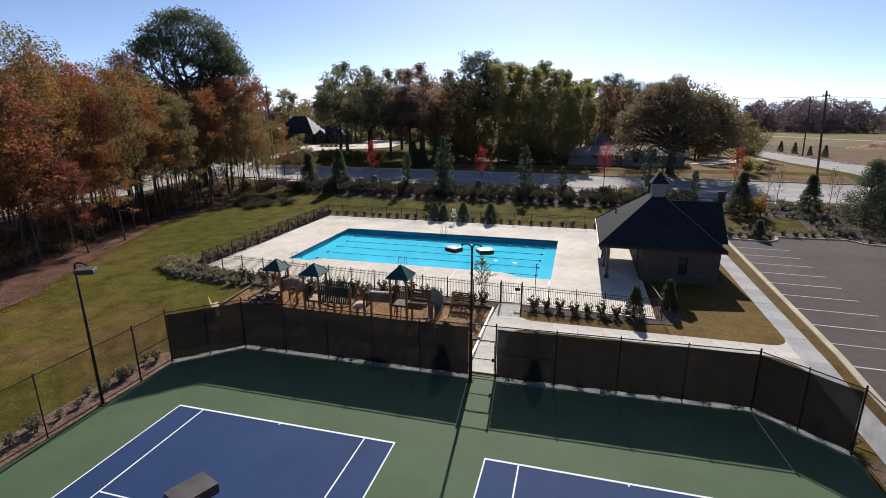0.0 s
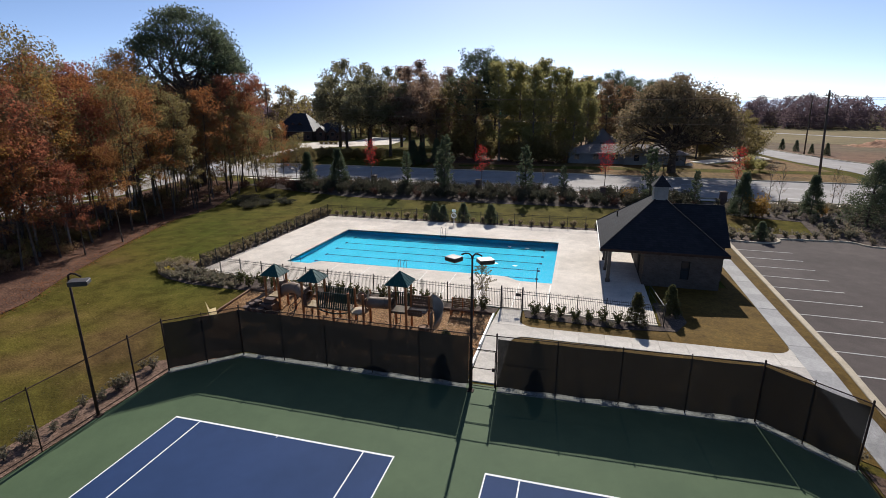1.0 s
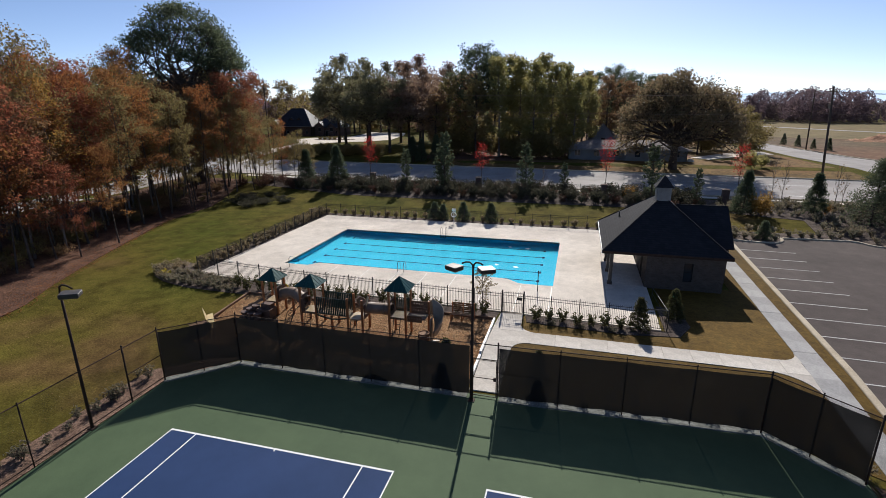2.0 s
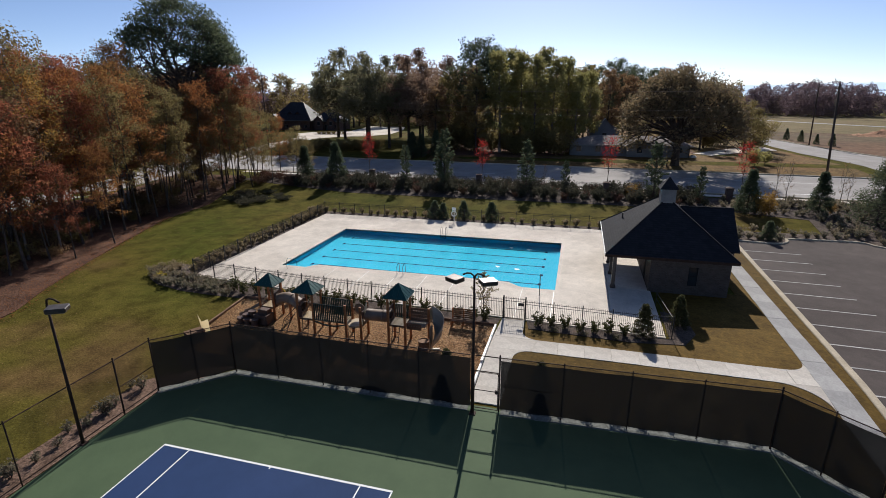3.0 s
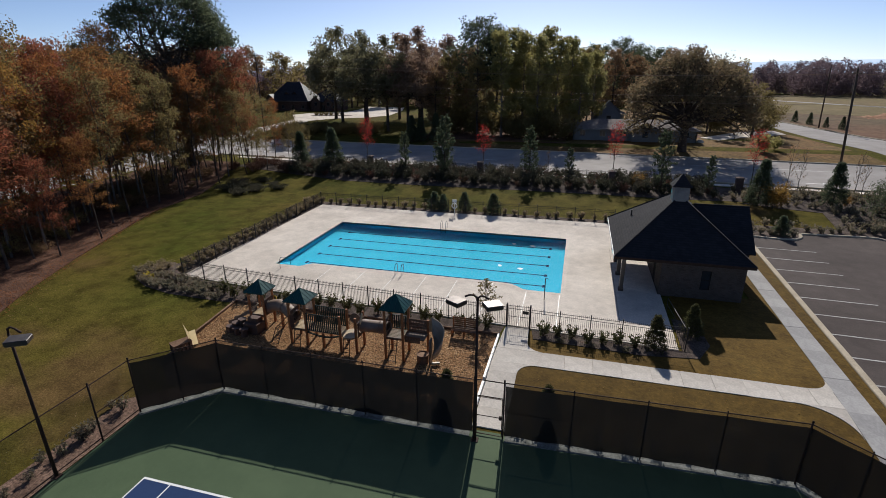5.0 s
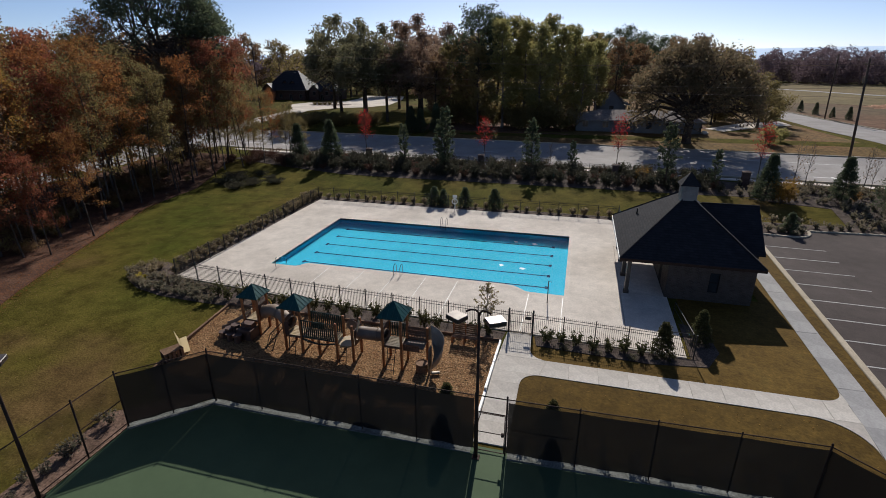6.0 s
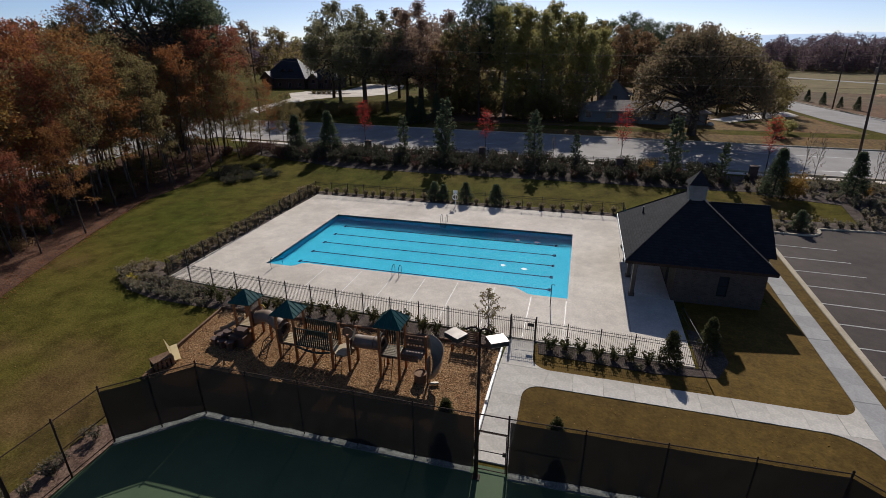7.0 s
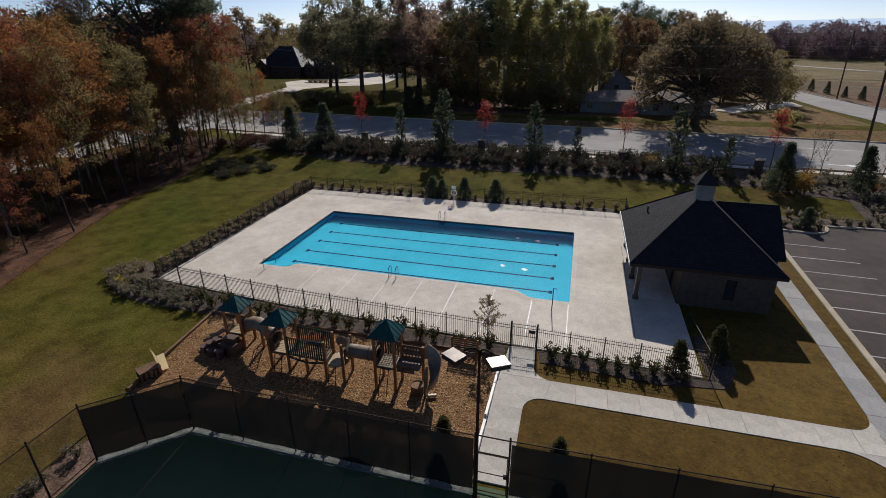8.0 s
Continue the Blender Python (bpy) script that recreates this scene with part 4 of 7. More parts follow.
# ---- pool fence ----
def picket_fence(name, line, label, single=True, height=1.5):
    fence = thing(name, pose(0, 0, 0), label, "fence", "pool fence")
    pk = Geo().box(-0.008, 0.008, -0.008, 0.008, 0.08, height - 0.05).add(
        [(-0.008, -0.008, height - 0.05), (0.008, -0.008, height - 0.05), (0.008, 0.008, height - 0.05), (-0.008, 0.008, height - 0.05), (0, 0, height)], [(0, 1, 4), (1, 2, 4), (2, 3, 4), (3, 0, 4)]).data("picket", IRON)
    pm = Geo().box(-0.03, 0.03, -0.03, 0.03, -0.05, height + 0.03).box(-0.038, 0.038, -0.038, 0.038, height + 0.03, height + 0.06, 0.01).data("post", IRON)
    rest = Geo()
    for a, b in zip(line, line[1:]):
        a, b = Vector(a), Vector(b)
        n = max(1, round((b - a).length / 2.05))
        ang = math.degrees(math.atan2(b.y - a.y, b.x - a.x))
        for k in range(n):
            p, q = a + (b - a) * k / n, a + (b - a) * (k + 1) / n
            zp, zq = float(level(*p)) + 0.08, float(level(*q)) + 0.08
            part("post", pm, None, fence, m=pose(p.x, p.y, zp, 0, 0, ang))
            for z in (0.14, height - 0.32, height - 0.14):
                part("rail", Geo().tube((p.x, p.y, zp + z), (q.x, q.y, zq + z), 0.017, n=4), IRON, fence)
            c = round((q - p).length / 0.115)
            for i in range(1, c):
                o = p + (q - p) * i / c
                z = zp + (zq - zp) * i / c
                if single:
                    part("picket", pk, None, fence, m=pose(o.x, o.y, z, 0, 0, ang))
                else:
                    rest.box(o.x - 0.007, o.x + 0.007, o.y - 0.007, o.y + 0.007, z + 0.08, z + height)
        if (b - line_end(line)).length < 0.01:
            part("post", pm, None, fence, m=pose(b.x, b.y, float(level(*b)) + 0.08, 0, 0, ang))
    if rest.v:
        tagged(part("picket_row", rest, IRON, fence), kind="stuff")
    return fence


def line_end(line):
    return Vector(line[-1])


picket_fence("pool_fence", [(-14.0, 18.2), (-3.0, 17.15), (12.88, 16.4)], "black iron picket fence along the pool deck")
picket_fence("pool_fence", [(14.4, 16.35), (20.0, 16.1), (23.6, 15.95)], "black iron picket fence along the pool deck")
picket_fence("pool_fence", [(-14.0, 18.2), (-14.5, 42.6), (20.95, 42.7), (20.95, 34.6)], "black iron picket fence behind the pool deck", False)
picket_fence("road_fence", [(-30, road_y(-30, 63.2)), (0, road_y(0, 63.2)), (34, road_y(34, 63.2))], "thin black iron fence above the planted bank", False, 1.3)
pg = thing("pool_gate", pose(12.95, 16.38, 0.33), "black iron pool gate with a latch plate", "gate")
part("gate_frame", Geo().pipe([(0.05, 0, 0.06), (0.05, 0, 1.5), (1.4, 0, 1.5), (1.4, 0, 0.06), (0.05, 0, 0.06)], 0.025, 4), IRON, pg)
part("rail", Geo().tube((0.05, 0, 0.75), (1.4, 0, 0.75), 0.02, n=4), IRON, pg)
part("rail", Geo().tube((0.05, 0, 1.3), (1.4, 0, 1.3), 0.018, n=4), IRON, pg)
for i in range(11):
    part("picket", Geo().box(0.14 + 0.117 * i - 0.01, 0.14 + 0.117 * i + 0.01, -0.01, 0.01, 0.08, 1.6), IRON, pg)
for x in (-0.03, 1.46):
    part("gate_post", Geo().box(x - 0.045, x + 0.045, -0.045, 0.045, -0.2, 1.68, 0.008), IRON, pg)
part("latch_plate", Geo().box(0.95, 1.35, -0.03, -0.015, 1.0, 1.22, 0.004), IRON, pg)

# ---- pool house ----
EZ, PITCH = 3.3, 0.8
house = thing("pool_house", pose(0, 0, 0.25), "small brick pool house with a dark hipped roof and cupola", "pool house")
E0 = EZ - 0.25
X0, X1, Y0, Y1 = 19.7, 29.0, 23.4, 34.1
hw = (X1 - X0) / 2
RZ = E0 + PITCH * hw
ra, rb, xm = Y0 + hw, Y1 - hw, (X0 + X1) / 2
if rb < ra + 0.6:
    rb = ra + 0.6
T = 0.09
roof = part("roof", Geo().slab([(X0, Y0, E0), (X1, Y0, E0), (xm, ra, RZ)], T), SHINGLE, house, "dark charcoal shingle roof")
part("roof", Geo().slab([(X1, Y0, E0), (X1, Y1, E0), (xm, rb, RZ), (xm, ra, RZ)], T), SHINGLE, house)
part("roof", Geo().slab([(X1, Y1, E0), (X0, Y1, E0), (xm, rb, RZ)], T), SHINGLE, house)
part("roof", Geo().slab([(X0, Y1, E0), (X0, Y0, E0), (xm, ra, RZ), (xm, rb, RZ)], T), SHINGLE, house)
wy, wz, wx = 29.7, 6.03 - 0.25, 29.75
we = wy - (wz - E0) / PITCH
wb = 2 * wy - we
part("wing_roof", Geo().slab([(xm + 2.0, we, E0), (wx, we, E0), (wx, wy, wz), (xm + 1.2, wy, wz)], T), SHINGLE, house)
part("wing_roof", Geo().slab([(wx, wb, E0), (xm + 2.0, wb, E0), (xm + 1.2, wy, wz), (wx, wy, wz)], T), SHINGLE, house)
for a, b in (((X0, Y0, E0), (xm, ra, RZ)), ((X1, Y0, E0), (xm, ra, RZ)), ((X0, Y1, E0), (xm, rb, RZ)), ((xm + 1.4, wy, wz), (wx, wy, wz)), ((xm, ra, RZ), (xm, rb, RZ))):
    part("ridge_cap", Geo().tube((a[0], a[1], a[2] + 0.01), (b[0], b[1], b[2] + 0.01), 0.06, n=6), SHINGLE, house)
# white stands for the sunlit west board, dark steel for the shaded ones
for a in ((X0 - 0.02, X1 + 0.02, Y0 - 0.04, Y0 - 0.003), (X0 - 0.02, X1 + 0.02, Y1 + 0.003, Y1 + 0.04), (X0 - 0.04, X0 - 0.003, Y0, Y1), (X1 + 0.003, X1 + 0.04, Y0, we)):
    part("fascia", Geo().box(*a, E0 - 0.2, E0 + 0.0), WHITE if a[1] < X0 else BROWN_STEEL, house, "fascia board with its side's sun and shade in the colour")
part("soffit", Geo().box(X0 + 0.01, X1 - 0.01, Y0 + 0.01, Y1 - 0.01, E0 - 0.2, E0 - 0.17), BEIGE, house)
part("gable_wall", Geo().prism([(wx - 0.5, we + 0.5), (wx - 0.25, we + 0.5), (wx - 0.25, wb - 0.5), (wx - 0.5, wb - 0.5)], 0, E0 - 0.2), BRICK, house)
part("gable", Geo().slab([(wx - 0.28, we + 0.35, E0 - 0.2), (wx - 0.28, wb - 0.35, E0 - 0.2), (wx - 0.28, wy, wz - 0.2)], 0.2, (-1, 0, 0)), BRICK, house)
WALL_T = E0 - 0.2
bx0, bx1, by0, by1 = 23.1, 28.7, 24.1, 33.8


def wall_with_holes(parent, name, a, b, z1, holes, material, thick=0.22):
    """An upright wall from a to b with rectangular openings (from, to, sill, head) cut through it."""
    a, b = Vector(a), Vector(b)
    L = (b - a).length
    g = Geo()
    cuts = sorted({0, L, *[h[0] for h in holes], *[h[1] for h in holes]})
    for u, w in zip(cuts, cuts[1:]):
        gaps = [h for h in holes if h[0] <= u + 1e-4 and h[1] >= w - 1e-4]
        spans = [(0, gaps[0][2]), (gaps[0][3], z1)] if gaps else [(0, z1)]
        for s, t in spans:
            if t - s > 0.01:
                g.box(u, w, 0, thick, s, t)
    ang = math.degrees(math.atan2(b.y - a.y, b.x - a.x))
    return part(name, g, material, parent, m=pose(a.x, a.y, 0, 0, 0, ang))


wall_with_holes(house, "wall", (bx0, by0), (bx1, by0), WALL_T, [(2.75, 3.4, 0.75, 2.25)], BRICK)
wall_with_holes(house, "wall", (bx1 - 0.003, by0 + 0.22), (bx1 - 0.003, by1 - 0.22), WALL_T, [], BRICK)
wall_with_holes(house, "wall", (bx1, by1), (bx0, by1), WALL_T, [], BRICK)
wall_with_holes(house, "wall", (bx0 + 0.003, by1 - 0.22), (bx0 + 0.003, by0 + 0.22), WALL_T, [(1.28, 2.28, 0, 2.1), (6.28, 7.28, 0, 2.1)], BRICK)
win = part("window", Geo().box(bx0 + 2.75, bx0 + 3.4, by0 + 0.1, by0 + 0.13, 0.75, 2.25), DARK_GLASS, house, "dark window pane")
wf = Geo()
for a in ((2.75, 3.4, 0.75, 0.81), (2.75, 3.4, 2.19, 2.25), (2.75, 2.81, 0.81, 2.19), (3.34, 3.4, 0.81, 2.19), (2.81, 3.34, 1.47, 1.53)):
    wf.box(bx0 + a[0], bx0 + a[1], by0 + 0.05, by0 + 0.1, a[2], a[3])
part("window_frame", wf, DARK, win)
for y in (26.5, 31.5):
    part("door", Geo().box(bx0 + 0.05, bx0 + 0.1, y, y + 1.0, 0, 2.1), DARK, house, "dark door leaf in the porch wall")
for y in (24.2, 27.4, 30.5, 33.6):
    col = part("porch_column", Geo().box(20.35, 20.63, y - 0.14, y + 0.14, 0, WALL_T, 0.02), BEIGE, house, "square beige porch column")
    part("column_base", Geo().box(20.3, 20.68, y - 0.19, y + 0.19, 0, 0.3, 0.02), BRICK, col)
part("porch_floor", Geo().box(20.12, bx0, 24.12, 34.0, -0.1, 0.085), CONCRETE, house, "plain concrete porch floor")
part("vent_pipe", Geo().tube((21.3, 30.6, E0 + 0.9), (21.3, 30.6, E0 + 1.75), 0.06), IRON, house)
cup = part("cupola", Geo().box(xm - 0.55, xm + 0.55, ra - 0.45, ra + 0.65, RZ - 0.6, RZ + 0.75, 0.02), CUPOLA, house, "white louvred cupola with a pointed dark roof")
for i in range(6):
    part("louvre", Geo().box(xm - 0.4, xm + 0.4, ra - 0.475, ra - 0.452, RZ + 0.1 + i * 0.1, RZ + 0.16 + i * 0.1), CUPOLA, cup)
cr = Geo()
cz, cy0, cy1 = RZ + 0.75, ra - 0.62, ra + 0.82
cr.add([(xm - 0.72, cy0, cz), (xm + 0.72, cy0, cz), (xm + 0.72, cy1, cz), (xm - 0.72, cy1, cz), (xm, ra + 0.1, cz + 0.95)], [(0, 1, 4), (1, 2, 4), (2, 3, 4), (3, 0, 4), (3, 2, 1, 0)])
part("cupola_roof", cr, SHINGLE, cup)
sheet("pavement_patio", [(20.12, 17.75), (22.9, 16.95), (23.3, 17.2), (23.3, 24.1), (20.12, 24.1)], CONCRETE, 0.082, "plain concrete patio in front of the porch", "patio", 30)
hr = thing("handrail", pose(23.75, 17.2, 0.3), "dark steel handrail beside the patio", "handrail")
part("tube", Geo().pipe([(0, 0, 0), (0, 0, 0.95), (-0.4, 4.2, 0.95), (-0.4, 4.2, 0)], 0.025), IRON, hr)
part("tube", Geo().pipe([(0, 0, 0.5), (-0.4, 4.2, 0.5)], 0.018), IRON, hr)
part("tube", Geo().pipe([(-1.2, 0, 0.95), (0, 0, 0.95)], 0.025), IRON, hr)
part("tube", Geo().pipe([(-1.2, 0, 0.95), (-1.2, 0, 0)], 0.025), IRON, hr)


# ---- plants: growing ----
def tubes_np(segs, n=5):
    """Round limbs from rows of two ends and two radii."""
    P = np.array([s[0] for s in segs], float)
    Q = np.array([s[1] for s in segs], float)
    r0, r1 = np.array([s[2] for s in segs]), np.array([s[3] for s in segs])
    d = Q - P
    d /= np.linalg.norm(d, axis=1)[:, None] + 1e-9
    ref = np.where(np.abs(d[:, 2:]) > 0.9, [[1.0, 0, 0]], [[0, 0, 1.0]])
    u = np.cross(d, ref)
    u /= np.linalg.norm(u, axis=1)[:, None]
    w = np.cross(d, u)
    a = np.arange(n) * 2 * math.pi / n
    ring = np.cos(a)[None, :, None] * u[:, None] + np.sin(a)[None, :, None] * w[:, None]
    V = np.concatenate([P[:, None] + ring * r0[:, None, None], Q[:, None] + ring * r1[:, None, None]], 1)
    i = np.arange(n)
    F = np.stack([i, (i + 1) % n, n + (i + 1) % n, n + i], -1)
    F = (F[None] + (np.arange(len(segs)) * 2 * n)[:, None, None]).reshape(-1, 4)
    return V.reshape(-1, 3), F


def leaves_np(C, size, rng, flat=0.0, long=1.6):
    """A small pointed leaf, folded flat, at each place of C."""
    n = len(C)
    nrm = rng.normal(size=(n, 3))
    nrm[:, 2] += flat * np.sign(nrm[:, 2])
    nrm /= np.linalg.norm(nrm, axis=1)[:, None]
    t = rng.normal(size=(n, 3))
    t -= nrm * (t * nrm).sum(1)[:, None]
    t /= np.linalg.norm(t, axis=1)[:, None]
    b = np.cross(nrm, t)
    s = (size * rng.uniform(0.6, 1.35, n))[:, None]
    V = np.stack([C - t * s * long / 2, C + b * s * 0.75, C + t * s * long / 2 - b * s * 0.2], 1)
    F = np.arange(n * 3).reshape(n, 3)
    return V.reshape(-1, 3), F


def grow(seed, H, bare, R, limbs, n_leaf, size, form="round", trunk=0.28, rise=0.7, clump=0.15, droop=0.0, patchy=1.0):
    """Limbs and leaf places of one tree: H high, bare below `bare`, R the crown's reach."""
    rng = np.random.default_rng(seed)
    segs, tips = [], []
    lean = rng.normal(size=2) * 0.02 * H
    k = 7
    hs = np.linspace(0, 0.93, k + 1)
    path = [np.array([lean[0] * f * f + rng.normal() * 0.012 * H * f, lean[1] * f * f + rng.normal() * 0.012 * H * f, H * f]) for f in hs]
    path[0] = np.array([0, 0, -0.3])
    rad = [trunk * (1 - 0.88 * f) for f in hs]
    rad[0] *= 1.35
    for i in range(k):
        segs.append((path[i], path[i + 1], rad[i], rad[i + 1]))
    for i in range(limbs):
        u = (i + rng.uniform(0.1, 0.9)) / limbs
        h = bare + (0.95 * H - bare) * u * (0.96 if form != "dome" else 0.62)
        if form == "cone":
            reach = R * (1 - u) ** 0.85 + 0.08 * R
            el = -0.15 + 0.3 * u - droop
        elif form == "column":
            reach = R * (0.45 + 0.55 * math.sin(math.pi * min(1, u * 0.8 + 0.25)))
            el = rise
        elif form == "dome":
            el = 0.2 + 1.2 * u
            reach = 1 / math.sqrt((math.cos(el) / R) ** 2 + (math.sin(el) / (H - bare - 2)) ** 2) * 0.9
            h = bare + 1.5 * u
        else:
            reach = R * (0.5 + 0.5 * math.sin(math.pi * min(1.0, 0.22 + 0.75 * u))) * rng.uniform(0.75, 1.15)
            el = rise * (0.35 + 0.75 * u)
        f = min(h / H / 0.93, 0.999) * k
        j = int(f)
        start = path[j] + (path[j + 1] - path[j]) * (f - j)
        az = i * 2.4 + rng.uniform(-0.5, 0.5)
        el += rng.normal() * 0.12
        p, r = start, trunk * (0.42 - 0.28 * u)
        d = np.array([math.cos(az) * math.cos(el), math.sin(az) * math.cos(el), math.sin(el)])
        m = 4
        for q in range(m):
            d = d + rng.normal(size=3) * 0.13 + np.array([0, 0, 0.06 if form != "cone" else -0.02])
            d /= np.linalg.norm(d)
            e = p + d * reach / m
            segs.append((p, e, max(r, 0.012), max(r * 0.68, 0.01)))
            r *= 0.68
            if q >= (3 if form == "dome" else 1):
                for _ in range(2 if form == "cone" else 5 if form == "dome" else 2):
                    sd = d + rng.normal(size=3) * 0.6
                    sd /= np.linalg.norm(sd)
                    tip = e + sd * reach * rng.uniform(0.16, 0.36)
                    segs.append((e, tip, max(r * 0.6, 0.01), 0.008))
                    tips.append((tip, 1.0))
                    tips.append(((e + tip) / 2, 0.6))
            p = e
        tips.append((p, 1.2))
    tips.append((path[-1], 1.0))
    T = np.array([t for t, _ in tips])
    W = np.array([w for _, w in tips]) * rng.uniform(0.2, 1.5, len(tips)) ** patchy
    pick = rng.choice(len(T), n_leaf, p=W / W.sum())
    spread = clump * R * (0.55 if form in ("cone", "column") else 1.0)
    off = rng.normal(size=(n_leaf, 3))
    off *= np.minimum(1, 1.5 / np.linalg.norm(off, axis=1))[:, None]
    C = T[pick] + off * spread * np.array([1, 1, 0.7])
    C = C[C[:, 2] > 0.1]
    return segs, C, rng


def wood_np(segs, bark):
    """Trunk and limbs in one mesh; twigs have three sides."""
    V, F = tubes_np([q for q in segs if q[2] > 0.05], 6)
    thin = [q for q in segs if q[2] <= 0.05]
    if not thin:
        return mesh_np("trunk", V, F, bark, True)
    V2, F2 = tubes_np(thin, 3)
    return mesh_np("trunk", np.concatenate([V, V2]), np.concatenate([F, F2 + len(V)]), bark, True)


def tree(name, seed, H, bare, R, limbs, n_leaf, size, leaf, bark, label, category="tree", group="", **kw):
    """A tree as one thing with trunk and crown, at the origin; copies are set out later."""
    segs, C, rng = grow(seed, H, bare, R, limbs, n_leaf, size, **kw)
    ob = thing(name, pose(0, 0, 0), label, category, group)
    part("trunk", wood_np(segs, bark), None, ob)
    if n_leaf:
        part("crown", mesh_np("crown", *leaves_np(C, size, rng), leaf), None, ob)
    return ob


def plant(ob, spots, rng, lo=0.85, hi=1.15, label="", tilt=0.0):
    """Sets a plant out at spots (x, y) or (x, y, scale): itself at the first, copies at the rest."""
    for i, s in enumerate(spots):
        k = s[2] if len(s) > 2 else rng.uniform(lo, hi)
        m = pose(s[0], s[1], float(level(s[0], s[1])) - 0.02, rng.normal() * tilt, rng.normal() * tilt, rng.uniform(0, 360))
        o = copy_thing(ob, m) if i else ob
        o.matrix_basis = m @ Matrix.Diagonal((k, k, k * rng.uniform(0.94, 1.06), 1))
        if label:
            o["label"] = label
    return ob


RNG = np.random.default_rng(7)
# the wood beside the lawn
WOODS = [
    tree("autumn_tree", 11, 18.0, 5.5, 3.1, 34, 5805, 0.135, RUST, BARK, "tall rust-orange autumn tree at the wood's edge", group="wood beside the lawn", clump=0.15, trunk=0.12, patchy=2.0),
    tree("autumn_tree", 12, 19.0, 5.5, 3.1, 34, 5805, 0.135, OLIVE, BARK, "tall olive-brown autumn tree in the wood", group="wood beside the lawn", clump=0.15, trunk=0.125, patchy=2.0),
    tree("autumn_tree", 13, 16.0, 4.2, 2.9, 32, 5400, 0.135, MAROON, BARK, "dark maroon autumn tree in the wood", group="wood beside the lawn", clump=0.15, trunk=0.11, patchy=2.0),
    tree("autumn_tree", 14, 19.0, 6.5, 2.9, 30, 4185, 0.135, GOLD, PALE_BARK, "tall gold-leaved tree with a pale trunk", group="wood beside the lawn", clump=0.15, trunk=0.115, patchy=2.2),
    tree("autumn_tree", 15, 15.0, 3.2, 3.0, 32, 5400, 0.135, BROWNISH, PALE_BARK, "brown-leaved tree at the wood's edge", group="wood beside the lawn", clump=0.15, trunk=0.105, patchy=2.0),
    tree("thin_tree", 16, 14.0, 4.0, 1.9, 24, 2300, 0.13, OLIVE, BARK, "thin half-bare tree with a slender trunk", group="wood beside the lawn", trunk=0.1, patchy=2.4, rise=0.9),
    tree("autumn_tree", 17, 17.0, 5.0, 3.3, 32, 5130, 0.135, OLIVE, PALE_BARK, "spreading olive tree in the wood", group="wood beside the lawn", clump=0.15, trunk=0.115, patchy=2.2),
]


def edge_x(y):
    return float(np.interp(y, [p[1] for p in WOOD_EDGE], [p[0] for p in WOOD_EDGE]))


def litter_x(y):
    return float(np.interp(y, [p[1] for p in LITTER_EDGE], [p[0] for p in LITTER_EDGE]))


spots = [[] for _ in WOODS]
taken = []
for t in range(2500):
    y = RNG.uniform(2, 61)
    if y < 24 and RNG.random() < 0.4:
        continue
    x = edge_x(y) - (3.2 if y < 27 else 1.2) - abs(RNG.uniform(0, 1)) ** 1.3 * min(19, 55 + edge_x(y) - 3)
    if all((x - a) ** 2 + (y - b) ** 2 > 2.6 ** 2 for a, b in taken) and len(taken) < 122:
        taken.append((x, y))
        spots[(0, 1, 2, 4, 5, 6, 0, 1, 2, 3, 4, 0, 5, 6)[len(taken) % 14]].append((x, y, RNG.uniform(0.8, 1.08) + 0.012 * min(12, edge_x(y) - x)))
spots[5] += [(-47, 63.5, 0.75), (-44.5, 64.5, 0.7), (-42.5, 63.2, 0.8), (-40, 64.6, 0.7), (-49.5, 62, 0.9), (-38.2, 63.8, 0.6), (-32.5, 20, 0.8), (-32.5, 12, 0.9), (-34, 41, 0.8), (-35.5, 50, 0.8)]
spots[1] += [(-45, 61, 0.5), (-40.5, 63.6, 0.46), (-43, 65.2, 0.5), (-37.6, 61.0, 0.42)]
spots[6] += [(-42.5, 62.2, 0.5), (-38.6, 64.3, 0.44), (-46.5, 65.4, 0.55), (-35.8, 62.6, 0.36)]
spots[0] += [(-35.5, 58.0, 0.86), (-33.2, 61.8, 0.58)]
spots[6] += [(-32.6, 58.2, 0.66), (-30.2, 61.0, 0.5), (-36.6, 53.6, 0.85), (-28.6, 63.6, 0.42)]
spots[1] += [(-34.4, 55.2, 0.7), (-31.4, 64.0, 0.5), (-37.5, 60.2, 0.75)]
spots[0] += [(-29.4, 24.4, 0.6), (-29.6, 14.2, 0.7)]
spots[2] += [(-28.6, 19.4, 0.55), (-30.2, 18.2, 0.75)]
spots[2] += [(-38.5, 57.0, 1.28)]
